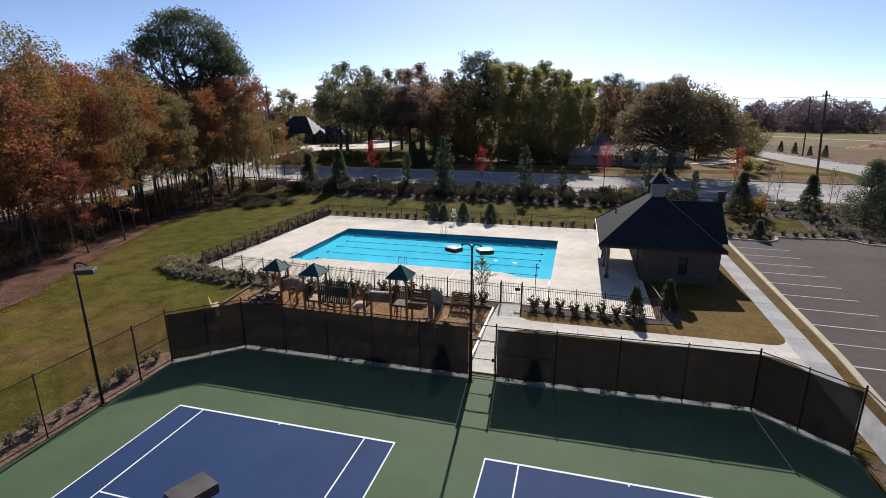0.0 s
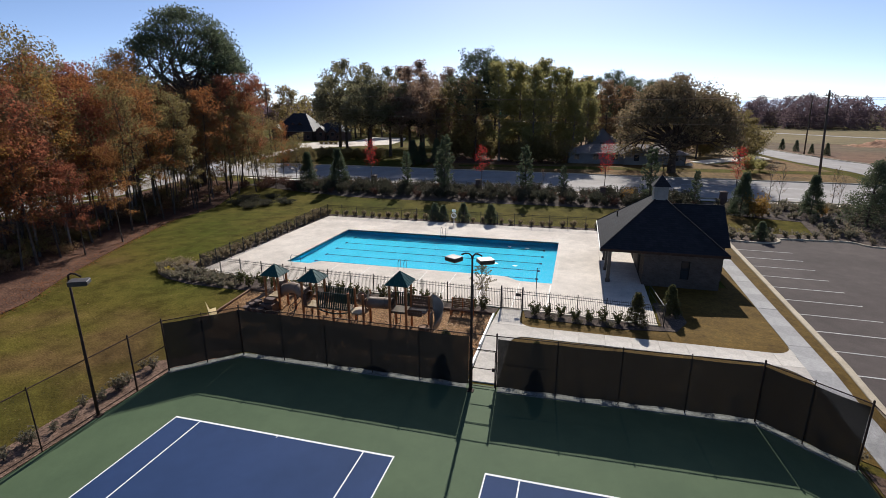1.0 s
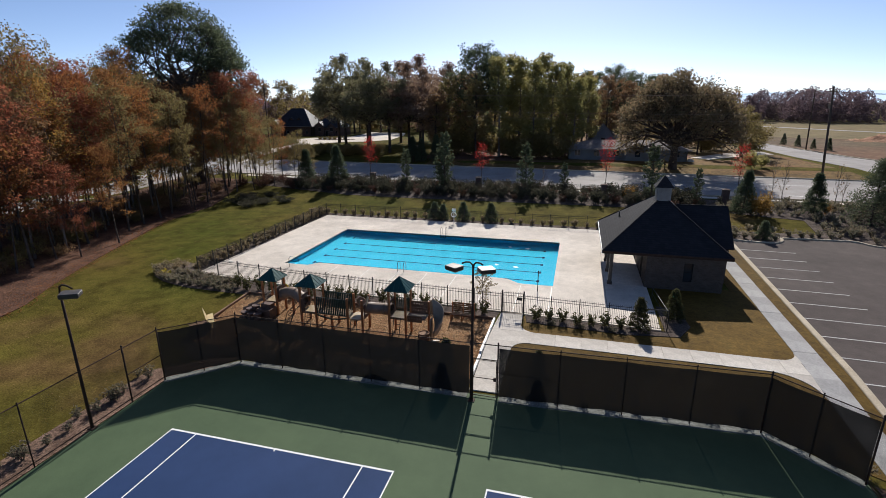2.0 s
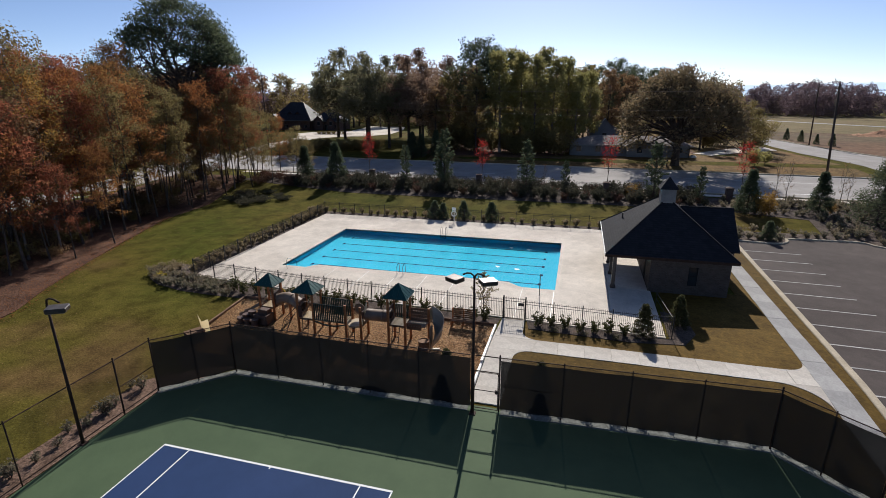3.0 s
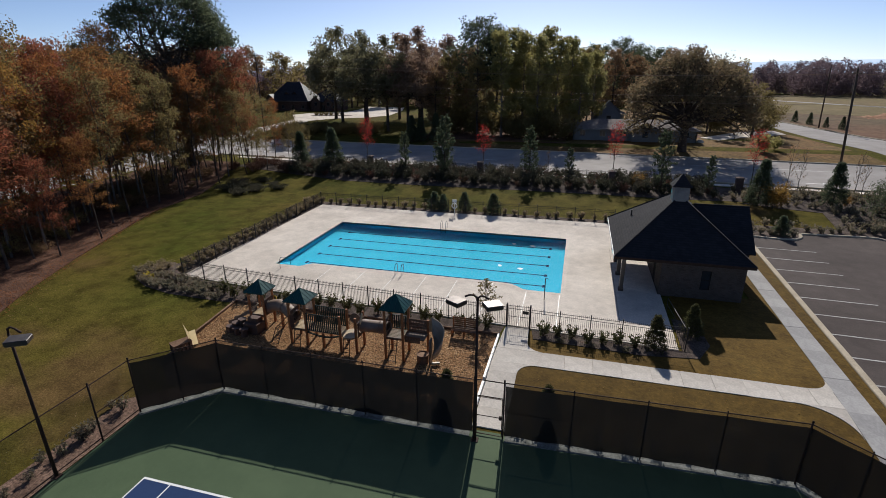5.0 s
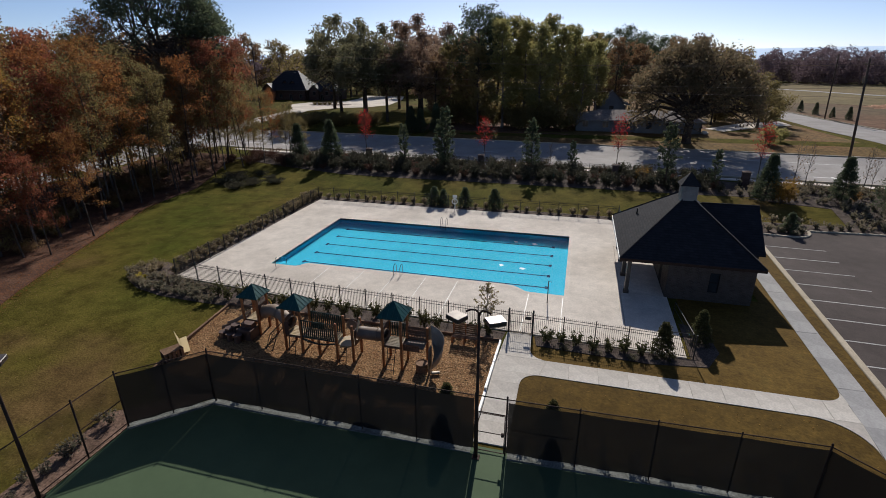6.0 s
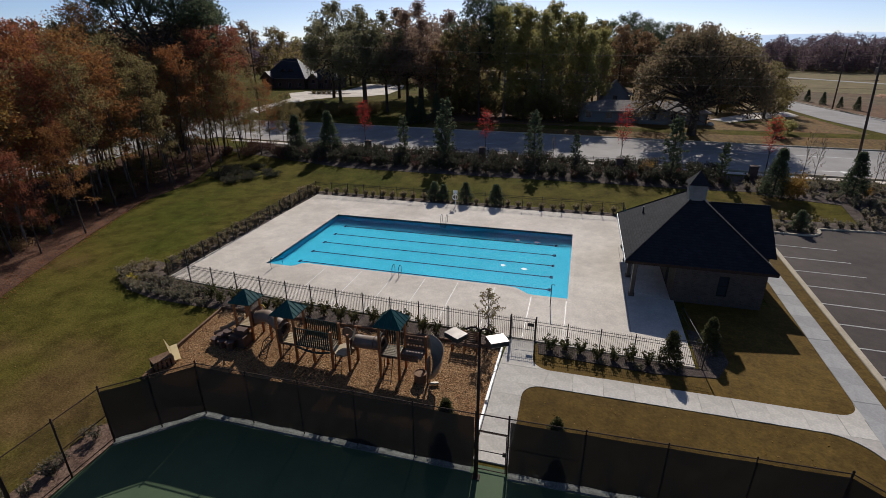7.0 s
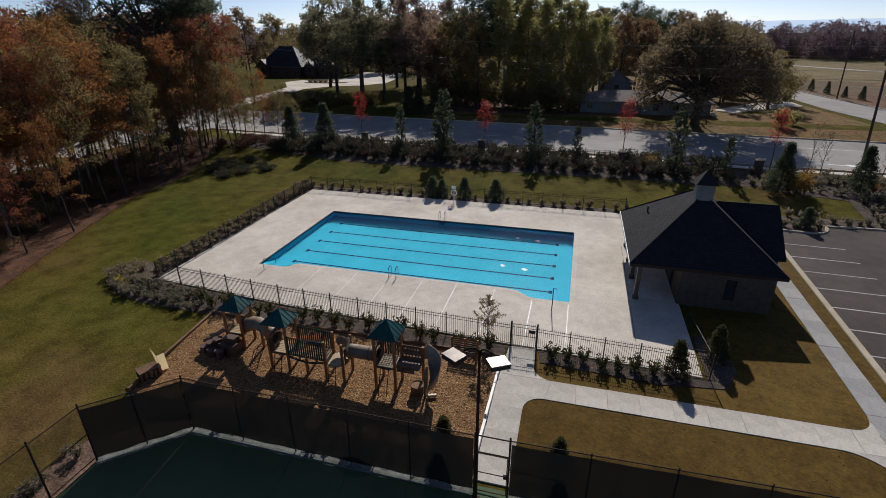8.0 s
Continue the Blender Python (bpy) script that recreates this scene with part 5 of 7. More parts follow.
# trees that stand lower or taller than their neighbours
GIRTH = ((-40.6, 44.6, 0.84), (-51.4, 56.5, 0.8), (-48.7, 54.9, 0.84), (-53.0, 60.2, 0.84), (-39.3, 47.3, 0.74), (-50.2, 60.7, 0.78), (-41.5, 52.9, 0.8), (-47.2, 59.7, 0.8), (-46.9, 49.6, 0.9), (-44.0, 57.7, 0.9), (-52.8, 52.2, 0.88), (-43.6, 43.7, 0.9), (-38.9, 21.0, 0.78), (-49.9, 30.2, 0.86), (-34.7, 19.3, 0.92), (-46.8, 32.6, 1.1), (-37.2, 24.9, 1.12), (-43.2, 28.9, 1.1), (-80.0, 52.0, 0.9), (-50.8, 38.9, 0.8), (-43.3, 32.7, 0.88), (-34.0, 25.7, 0.85), (-52.3, 41.5, 0.76), (-32.9, 29.0, 0.86), (-46.0, 36.8, 0.9), (-35.0, 22.8, 1.12), (-47.0, 29.8, 0.98), (-50.2, 44.6, 1.08), (-40.3, 56.4, 1.1), (-38.8, 53.5, 1.08))
spots = [[(p[0], p[1], p[2] * next((f for x, y, f in GIRTH if abs(p[0] - x) + abs(p[1] - y) < 0.4), 1.0)) for p in s] for s in spots]
for ob, s in zip(WOODS, spots):
    plant(ob, [p for p in s if p[1] > 6], RNG, tilt=3.5)
# the great domed evergreen behind the wood
def domed_tree(name, seed, H, fork, R, mains, n_leaf, size, leaf, label, thick=0.42, low=0.12, rim=0.0, puff=(0.9, 0.42), group=""):
    """A fan of limbs from one fork up to an even dome, with the leaves in a shell over their ends."""
    rng = np.random.default_rng(seed)
    hub = np.array([0, 0, fork])
    segs = [(np.array([0, 0, -0.3]), np.array([0.1, 0, fork * 0.5]), thick * 1.45, thick * 1.15), (np.array([0.1, 0, fork * 0.5]), hub, thick * 1.15, thick)]
    tips = []

    def out(az, el, f):
        el = max(low - 0.25, min(1.55, el))
        reach = 1 / math.sqrt((math.cos(el) / R) ** 2 + (math.sin(el) / (H - fork)) ** 2)
        return hub + f * reach * np.array([math.cos(az) * math.cos(el), math.sin(az) * math.cos(el), math.sin(el)])

    for i in range(mains):
        az, el = i * 2.4 + rng.uniform(-0.2, 0.2), math.asin(low + (0.95 - low) * (i + 0.5) / mains)
        knee = out(az, el + 0.25, 0.3)
        end = out(az, el + 0.08, 0.58)
        segs += [(hub, knee, thick * 0.62, thick * 0.48), (knee, end, thick * 0.48, thick * 0.33)]
        for _ in range(5 if rim else 3):
            a2, e2 = az + rng.normal() * 0.4 / max(0.3, math.cos(el)), el + rng.normal() * 0.2
            mid = out(a2, e2, rng.uniform(0.74, 0.82))
            segs.append((end, mid, thick * 0.26, thick * 0.14))
            for _ in range(4):
                a3, e3 = a2 + rng.normal() * 0.26 / max(0.3, math.cos(e2)), e2 + rng.normal() * 0.14
                tip = out(a3, e3, rng.uniform(0.9, 1.0))
                segs.append((mid, tip, thick * 0.12, 0.015))
                if rim:
                    hem = rim - 0.12 * math.cos(a3)
                    tips += [tip] * (2 if e3 > hem else int(rng.random() < 0.12))
                else:
                    tips += [tip] * rng.integers(0, 4 if e3 > 0.4 else 2) + [(mid + tip) / 2] * rng.integers(0, 3 if e3 > 0.4 else 1)
    T = np.array(tips)
    C = T[rng.integers(0, len(T), n_leaf)] + np.clip(rng.normal(size=(n_leaf, 3)), -1.8, 1.8) * np.array([puff[0], puff[0], puff[1]])
    ob = thing(name, pose(0, 0, 0), label, "tree", group)
    part("trunk", wood_np(segs, BARK), None, ob)
    part("crown", mesh_np("crown", *leaves_np(C, size, rng), leaf), None, ob)
    return ob


dome = domed_tree("domed_tree", 21, 29.6, 11.5, 10.0, 34, 26000, 0.235, DEEP_GREEN, "great domed evergreen tree rising over the wood", 0.55, 0.22, 0.85, (0.9, 0.36))
dome.matrix_basis = pose(-47.9, 58.6, float(level(-47.9, 58.6)) - 0.02)
# trees beyond the side road
FARW = [tree("autumn_tree", 23, 19, 3, 5.5, 26, 2745, 0.493, OLIVE, BARK, "olive autumn tree beyond the side road", group="trees beyond the side road"),
        tree("autumn_tree", 24, 18, 3, 5.5, 26, 2745, 0.493, BROWNISH, BARK, "brown autumn tree beyond the side road", group="trees beyond the side road")]
plant(FARW[0], [(-72, 12), (-75, 26), (-73, 41), (-80, 52), (-86, 35), (-112, 150), (-84, 118, 0.6), (-88, 128, 0.6), (-82, 108, 0.55), (-93, 110, 0.6), (-100, 130), (-92, 119), (-106, 140), (-104, 178), (-76, 190), (-60, 196)], RNG)
plant(FARW[1], [(-70, 19), (-78, 34), (-72, 49), (-84, 20), (-90, 55), (-76, 58), (-108, 164), (-98, 142), (-110, 128), (-92, 188), (-50, 192), (-120, 135)], RNG)

# trees round the west house
W = domed_tree("oak_tree", 31, 20.5, 7.2, 6.4, 22, 10500, 0.33, LAWN_OAK, "broad olive-green oak in the front lawn", 0.3, 0.1, 0.0, (0.62, 0.42), "front lawn trees")
plant(W, [(-44.7, 111.6, 1.13), (-42.6, 122.0, 1.2), (-55.6, 129.2, 1.2), (-33.0, 101.0, 1.02), (-28.3, 102.2, 1.04), (-72, 176, 1.1), (-64, 185, 1.0)], RNG)
W = domed_tree("oak_tree", 32, 20.0, 7.0, 6.2, 22, 9000, 0.33, LAWN_BROWN, "broad brown-leaved oak in the front lawn", 0.28, 0.1, 0.0, (0.62, 0.42), "front lawn trees")
plant(W, [(-36.4, 133.0, 1.2), (-30.4, 134.1, 1.2), (-23.6, 103.5, 1.03), (-19.2, 101, 0.98), (-27, 150, 1.1), (-20, 146, 1.1), (-17, 118, 1.05)], RNG)
# the wood between the houses
W = tree("pine_tree", 33, 25, 10, 6.0, 48, 7000, 0.32, DEEP_GREEN, BARK, "tall dark pine above the other trees", group="roadside wood", trunk=0.4, clump=0.12)
plant(W, [(-6.3, 101, 0.96), (-3, 108, 0.86), (20, 140, 0.8), (26, 146, 0.8), (32, 150, 0.8), (38, 152, 0.8), (29, 140, 0.72)], RNG)
W = tree("poplar_tree", 34, 22, 4, 3.5, 42, 5600, 0.32, MID_GREEN, PALE_BARK, "tall green tree in the roadside wood", group="roadside wood", rise=0.95, clump=0.18, patchy=1.3)
plant(W, [(0, 97, 0.93), (4, 100, 0.98), (7.5, 97, 0.9), (11, 101, 0.9), (2, 106, 0.95), (8, 107, 0.98), (14, 109, 0.9), (19, 112, 0.8), (16, 104, 0.75)], RNG)
W = tree("autumn_tree", 35, 20, 4, 4.0, 36, 4200, 0.33, OLIVE, BARK, "olive-brown tree in the roadside wood", group="roadside wood", patchy=1.9, clump=0.13)
plant(W, [(-12, 98, 0.86), (-5, 95, 0.85), (15, 115, 0.9), (18, 122, 0.92), (5, 113, 1.0), (36, 112, 0.7), (-9, 112, 0.95)], RNG)
W = tree("autumn_tree", 36, 18, 4, 4.0, 32, 3300, 0.32, BROWNISH, BARK, "brown half-bare tree in the roadside wood", group="roadside wood", patchy=2.0, clump=0.13)
plant(W, [(-14.5, 96, 0.8), (-10, 107, 1.0), (12, 118, 1.0), (24, 128, 1.0), (30, 131, 0.95), (40, 140, 1.0), (46, 150, 0.9), (44, 112, 0.7), (-16, 104, 0.85)], RNG)
# the oak by the brick house
plant(domed_tree("great_oak", 41, 18.2, 4.4, 10.6, 30, 22000, 0.3, OAK_LEAF, "wide old oak with thinning brown leaves", 0.62, 0.14, 0.0, (0.85, 0.55)), [(34.6, 85.6, 1.0)], RNG)
W = tree("yard_tree", 42, 10, 2.0, 4.2, 26, 6500, 0.22, OLIVE, BARK, "smaller olive-brown tree behind the yard", group="yard trees")
plant(W, [(52, 108, 0.9), (46, 118, 0.9), (56, 124, 0.9)], RNG)
# red maples along the road
W = tree("red_maple", 43, 6.0, 2.0, 1.15, 24, 620, 0.08, CRIMSON, BARK, "young red maple in crimson leaf by the road", group="roadside maples", form="column", trunk=0.06, rise=0.9, clump=0.45)
plant(W, [(-17.8, 65.4, 1.28), (2.3, 64.0, 1.25), (21.6, 62.0, 1.28), (39.0, 60.4, 1.25), (59, 59.5, 1.2)], RNG)
# upright conifers along the bank
W = tree("cypress", 44, 5.2, 0.2, 1.2, 90, 11000, 0.085, DEEP_GREEN, BARK, "dark upright conical evergreen on the bank", group="bank conifers", form="cone", trunk=0.09, clump=0.3, patchy=2.0)
plant(W, [(-27.9, 61.0, 1.2), (-21.6, 60.4, 1.32), (37.5, 52.0, 1.08), (45.6, 53.2, 1.03), (-17.4, 88, 1.15), (-15.6, 88.3, 1.0), (-12.5, 89.5, 1.1), (73.4, 147.6, 0.6), (74.4, 140.6, 0.62), (75.4, 133.4, 0.5), (76.8, 128.5, 0.62)], RNG)
W = tree("cedar", 46, 8.2, 0.25, 2.5, 110, 12000, 0.11, DEEP_GREEN, BARK, "broad dark cedar on the mulched slope", group="slope cedars", form="cone", trunk=0.14, clump=0.32, patchy=2.0)
plant(W, [(49.9, 49.7, 1.0), (52.6, 51.2, 0.9), (54.4, 48.6, 1.05), (58.0, 49.5, 1.0)], RNG)
W = tree("magnolia", 45, 8.0, 0.5, 1.25, 60, 5200, 0.12, DEEP_GREEN, BARK, "tall slender dark green tree on the bank", group="bank trees", form="column", trunk=0.1)
plant(W, [(-2.5, 58.5, 1.12), (-3.4, 60.2, 1.0), (9.9, 60.0, 1.02), (27.3, 56.2, 1.05), (-9.4, 60.5, 0.8), (15.6, 61.0, 0.62), (33.0, 56.5, 0.6)], RNG)

# far woods and hills
def far_wood(name, line, depth, height, count, size, leaf, label, k=330):
    """A distant belt of crowns: leaf clumps heaped over each of many stems."""
    rng = np.random.default_rng(len(name) * 7 + count)
    C = []
    L = np.array(line, float)
    seg = np.linalg.norm(np.diff(L, axis=0), axis=1)
    cum = np.concatenate([[0], np.cumsum(seg)])
    for _ in range(count):
        s = rng.uniform(0, cum[-1])
        x, y = np.interp(s, cum, L[:, 0]), np.interp(s, cum, L[:, 1])
        x, y = x + rng.uniform(-depth, depth) * 0.3, y + rng.uniform(0, depth)
        h, r = height * rng.uniform(0.65, 1.15), height * rng.uniform(0.2, 0.32)
        q = rng.normal(size=(k, 3))
        q /= np.linalg.norm(q, axis=1)[:, None]
        q *= rng.uniform(0.6, 1.0, (k, 1)) ** 0.5
        z0 = float(level(x, y))
        C.append(np.stack([x + q[:, 0] * r, y + q[:, 1] * r, z0 + h * 0.5 + q[:, 2] * h * 0.5], -1))
    C = np.concatenate(C)
    ob = new(name, mesh_np(name, *leaves_np(C, size, rng, long=1.2), leaf))
    return tagged(ob, label, "woods", "", "stuff")


far_wood("far_woods", [(90, 330), (160, 305), (300, 285), (520, 260)], 50, 18, 330, 0.72, FAR_LEAF, "distant belt of autumn woods, haze in the mauve leaves", 720)
far_wood("far_woods", [(-330, 300), (-200, 330), (-60, 300), (90, 320)], 60, 18, 300, 1.0, FAR_LEAF, "distant belt of autumn woods, haze in the leaf colour")
far_wood("far_woods", [(-120, 210), (-40, 190), (60, 200), (85, 250)], 40, 17, 200, 0.9, OLIVE, "woods behind the houses in olive and brown leaf")
far_wood("far_woods", [(-130, -20), (-100, 30), (-105, 90), (-150, 140)], 40, 19, 150, 1.1, BROWNISH, "brown woods beyond the side road")
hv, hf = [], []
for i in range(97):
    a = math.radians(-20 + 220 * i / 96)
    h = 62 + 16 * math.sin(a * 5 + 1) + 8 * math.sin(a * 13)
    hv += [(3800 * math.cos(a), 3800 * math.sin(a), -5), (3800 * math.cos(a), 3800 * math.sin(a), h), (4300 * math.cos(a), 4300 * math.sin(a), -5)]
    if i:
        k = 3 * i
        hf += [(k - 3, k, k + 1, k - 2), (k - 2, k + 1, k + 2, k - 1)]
solid("backdrop_hills", Geo().add(hv, hf), HILL, "low wooded hills on the horizon, haze painted in and glowing", "hills", "", "structure", None, True)


# ---- playground ----
sheet("playground_floor", [(-6.7, 15.1), (-5.95, 7.5), (12.5, 7.7), (12.55, 15.1)], CHIPS, 0.03, "orange-brown wood chip playground floor", "playground floor", 1.5)


def timber_edge(name, a, b, label, material):
    a, b = Vector(a), Vector(b)
    n = max(1, round((b - a).length / 2.4))
    base = thing(name, pose(0, 0, 0), label, "edging", "playground edging")
    ang = math.degrees(math.atan2(b.y - a.y, b.x - a.x))
    for k in range(n):
        p, q = a + (b - a) * k / n, a + (b - a) * (k + 1) / n
        L = (q - p).length
        part("timber", Geo().box(0.01, L - 0.01, -0.07, 0.07, -0.05, 0.16, 0.015), material, base, m=pose(p.x, p.y, float(level(*p)) + 0.03, 0, 0, ang))


timber_edge("playground_edging", (-6.75, 15.15), (12.6, 15.15), "weathered timber edging round the wood chips", TIMBER_DARK)
timber_edge("playground_edging", (-6.75, 15.1), (-6.0, 7.45), "weathered timber edging round the wood chips", TIMBER_DARK)
timber_edge("playground_edging", (12.6, 15.1), (12.55, 7.7), "white-painted timber edging beside the walk", WHITE)

PZ = 0.2
play = thing("play_structure", pose(0, 0, PZ), "timber play structure with green pyramid roofs, tunnels and slides", "playground set")


def tower(cx, cy, w, deck_z, eave, apex, half):
    """Four posts, a deck and a ribbed pyramid roof."""
    for sx in (-1, 1):
        for sy in (-1, 1):
            part("post", Geo().box(cx + sx * w - 0.065, cx + sx * w + 0.065, cy + sy * w - 0.065, cy + sy * w + 0.065, -0.2, eave + 0.05, 0.012), TIMBER, play, "orange-stained timber post")
    d = part("platform", Geo().box(cx - w, cx + w, cy - w, cy + w, deck_z - 0.14, deck_z - 0.03), TIMBER_DARK, play)
    for k in range(7):
        y = cy - w + 0.02 + k * (2 * w - 0.04) / 7
        part("deck_board", Geo().box(cx - w + 0.07, cx + w - 0.07, y, y + (2 * w) / 7 - 0.03, deck_z - 0.03, deck_z, 0.006), TAN_PLASTIC, d)
    top = (cx, cy, apex)
    c = [(cx - half, cy - half, eave), (cx + half, cy - half, eave), (cx + half, cy + half, eave), (cx - half, cy + half, eave)]
    r = part("roof", Geo().add(c + [top] + [(x, y, z - 0.05) for x, y, z in c] + [(cx, cy, apex - 0.05)],
             [(0, 1, 4), (1, 2, 4), (2, 3, 4), (3, 0, 4), (5, 9, 6), (6, 9, 7), (7, 9, 8), (8, 9, 5), (0, 5, 6, 1), (1, 6, 7, 2), (2, 7, 8, 3), (3, 8, 5, 0)]), GREEN_METAL, play, "green ribbed metal pyramid roof")
    for i in range(4):
        a, b = Vector(c[i]), Vector(c[(i + 1) % 4])
        for f in (0.0, 0.2, 0.4, 0.6, 0.8):
            s = a + (b - a) * f
            e = Vector(top) if f == 0 else s + (Vector(top) - (a + b) / 2) * (1 - abs(2 * f - 1))
            part("rib", Geo().tube(s + Vector((0, 0, 0.012)), e + Vector((0, 0, 0.012)), 0.016, n=4), GREEN_METAL, r)


def slats(x0, y0, x1, y1, z0, z1, n, material, name="railing_panel"):
    a, b = Vector((x0, y0, 0)), Vector((x1, y1, 0))
    d = (b - a).normalized()
    p = part(name, Geo().pipe([(x0, y0, z0), (x1, y1, z0), (x1, y1, z1), (x0, y0, z1), (x0, y0, z0)], 0.03, 6), material, play, "dark green slatted railing panel")
    ang = math.degrees(math.atan2(d.y, d.x))
    for k in range(n):
        q = a + (b - a) * (k + 0.5) / n
        part("slat", Geo().box(-0.042, 0.042, -0.012, 0.012, z0 + 0.01, z1 - 0.01), material, p, m=pose(q.x, q.y, 0, 0, 0, ang))


def ladder(x, y0, z0, y1, z1, w, n, name="ladder"):
    g = part(name, Geo().tube((x - w, y0, z0), (x - w, y1, z1), 0.022).tube((x + w, y0, z0), (x + w, y1, z1), 0.022), IRON, play, "black steel ladder")
    for k in range(n):
        f = (k + 0.7) / n
        part("rung", Geo().tube((x - w, y0 + (y1 - y0) * f, z0 + (z1 - z0) * f), (x + w, y0 + (y1 - y0) * f, z0 + (z1 - z0) * f), 0.017, n=6), IRON, g)


tower(-2.75, 12.7, 0.52, 1.05, 2.62, 3.3, 0.72)
tower(0.85, 11.65, 0.55, 1.1, 2.9, 3.55, 0.76)
tower(7.15, 11.45, 0.54, 1.45, 3.25, 3.98, 0.76)
# bridge with railings between second tower and middle platform
for k in range(12):
    part("bridge_board", Geo().box(1.44 + 0.188 * k, 1.6 + 0.188 * k, 11.12, 12.15, 0.98, 1.06, 0.01), TAN_PLASTIC, play)
slats(1.45, 11.07, 3.7, 11.0, 1.1, 2.2, 17, DARK_GREEN)
slats(1.45, 12.23, 3.7, 12.1, 1.1, 2.2, 17, DARK_GREEN)
for y in (11.09, 11.02):
    part("bridge_brace", Geo().pipe([(1.5 + 2.2 * k / 8, y, 0.97 - 0.2 * math.sin(math.pi * k / 8)) for k in range(9)], 0.035, 6), DARK_GREEN, play, "curved dark green brace under the bridge", True)
for x, y, z in ((0.27, 11.7, 1.1), (-2.2, 12.7, 1.05), (6.58, 11.45, 1.45), (4.86, 11.45, 1.05)):
    ring = [(x, y + 0.34 * math.cos(a), z + 0.5 + 0.34 * math.sin(a)) for a in [i * math.pi / 8 for i in range(16)]]
    edge = [(x, y + c, z + 0.5 + d) for c, d in ((0.5, 0), (0.5, 0.22), (0.5, 0.48), (0.22, 0.5), (0, 0.5), (-0.22, 0.5), (-0.5, 0.48), (-0.5, 0.22), (-0.5, 0), (-0.5, -0.22), (-0.5, -0.48), (-0.22, -0.5), (0, -0.5), (0.22, -0.5), (0.5, -0.48), (0.5, -0.22))]
    shell = ring + edge + [(a + 0.03, b, c) for a, b, c in ring + edge]
    faces = []
    for i in range(16):
        j = (i + 1) % 16
        faces += [(i, j, 16 + j, 16 + i), (32 + i, 48 + i, 48 + j, 32 + j), (16 + i, 16 + j, 48 + j, 48 + i), (i, 32 + i, 32 + j, j)]
    plate = Geo().add(shell, faces)
    part("entry_panel", plate, CLIMBER, play, "dark brown panel with a round tunnel mouth")
for x, y in ((3.73, 10.95), (4.75, 10.95), (4.8, 11.95), (3.73, 11.95), (2.5, 11.1), (2.5, 12.1)):
    part("post", Geo().box(x - 0.065, x + 0.065, y - 0.065, y + 0.065, -0.2, 2.35 if x > 3 else 1.0, 0.012), TIMBER, play, "orange-stained timber post")
pts = [(4.25 + 0.62 * math.cos(a), 11.4 + 0.62 * math.sin(a)) for a in [i * math.pi / 4 + 0.39 for i in range(8)]]
part("platform", Geo().prism(pts, 0.95, 1.05), TAN_PLASTIC, play, "tan perforated platform")
ring = [(4.25 + 0.33 * math.cos(i * math.pi / 8), 12.02, 1.75 + 0.33 * math.sin(i * math.pi / 8)) for i in range(17)]
bubble = part("bubble_panel", Geo().pipe(ring, 0.03, 6), GREY_PLASTIC, play, "round bubble window panel")
part("dome", Geo().slab([(4.25 + 0.32 * math.cos(i * math.pi / 8), 12.03, 1.75 + 0.32 * math.sin(i * math.pi / 8)) for i in range(16)], 0.03, (0, 1, 0)), GREY_PLASTIC, bubble)


def tunnel(points, r, material, label):
    """A hollow tube slide or crawl tunnel with thick rims."""
    outer, n = Geo().pipe(points, r, 18), 18
    k = len(points) * n
    outer.f = outer.f[:-2]
    inner = Geo().pipe(points, r - 0.03, 18)
    outer.add(inner.v, [tuple(reversed(f)) for f in inner.f[:-2]])
    for e in (0, len(points) - 1):
        outer.f += [(e * n + i, e * n + (i + 1) % n, k + e * n + (i + 1) % n, k + e * n + i) for i in range(n)]
    me = bpy.data.meshes.new("tunnel")
    me.from_pydata(outer.v, [], outer.f)
    me.polygons.foreach_set("use_smooth", [True] * len(me.polygons))
    me.materials.append(material)
    t = part("tunnel", me, None, play, label)
    for e in (0, len(points) // 2, len(points) - 1):
        a, b = Vector(points[max(e - 1, 0)]), Vector(points[min(e + 1, len(points) - 1)])
        d = (b - a).normalized()
        p = Vector(points[e])
        s = d.orthogonal().normalized()
        w = d.cross(s)
        part("flange", Geo().pipe([p + (r + 0.015) * (math.cos(i * math.pi / 9) * s + math.sin(i * math.pi / 9) * w) for i in range(19)], 0.025, 6), material, t, smooth=True)


tunnel([(4.85, 11.6, 1.6), (5.5, 11.58, 1.63), (6.1, 11.55, 1.66), (6.62, 11.5, 1.7)], 0.37, GREY_PLASTIC, "grey plastic crawl tunnel")
tunnel([(-2.2, 12.75, 1.35), (-1.8, 12.7, 1.58), (-1.3, 12.55, 1.72), (-0.7, 12.3, 1.74), (-0.2, 12.0, 1.64), (0.34, 11.8, 1.52)], 0.38, GREY_PLASTIC, "arched grey-tan crawl tunnel")
part("post", Geo().box(-1.28, -1.15, 12.5, 12.63, -0.2, 1.4, 0.012), TIMBER, play)
for x, y, z in ((-0.25, 11.98, 2.1), (4.95, 11.35, 2.15), (6.5, 11.3, 2.2)):
    part("tunnel_fin", Geo().box(-0.04, 0.04, -0.35, 0.35, -0.12, 0.12, 0.02, pose(x, y, z, 35, 0, 8)), TAN_PLASTIC, play)
part("side_panel", Geo().box(0.22, 0.62, 11.04, 11.07, 1.12, 1.95, 0.01), CLIMBER, play, "dark brown panel beside the tunnel's end")
ladder(7.15, 10.35, 0.0, 10.88, 1.45, 0.22, 5)
ladder(0.85, 10.75, 0.0, 11.05, 1.1, 0.22, 4)
ladder(4.2, 10.6, 0.0, 10.82, 1.0, 0.2, 4)
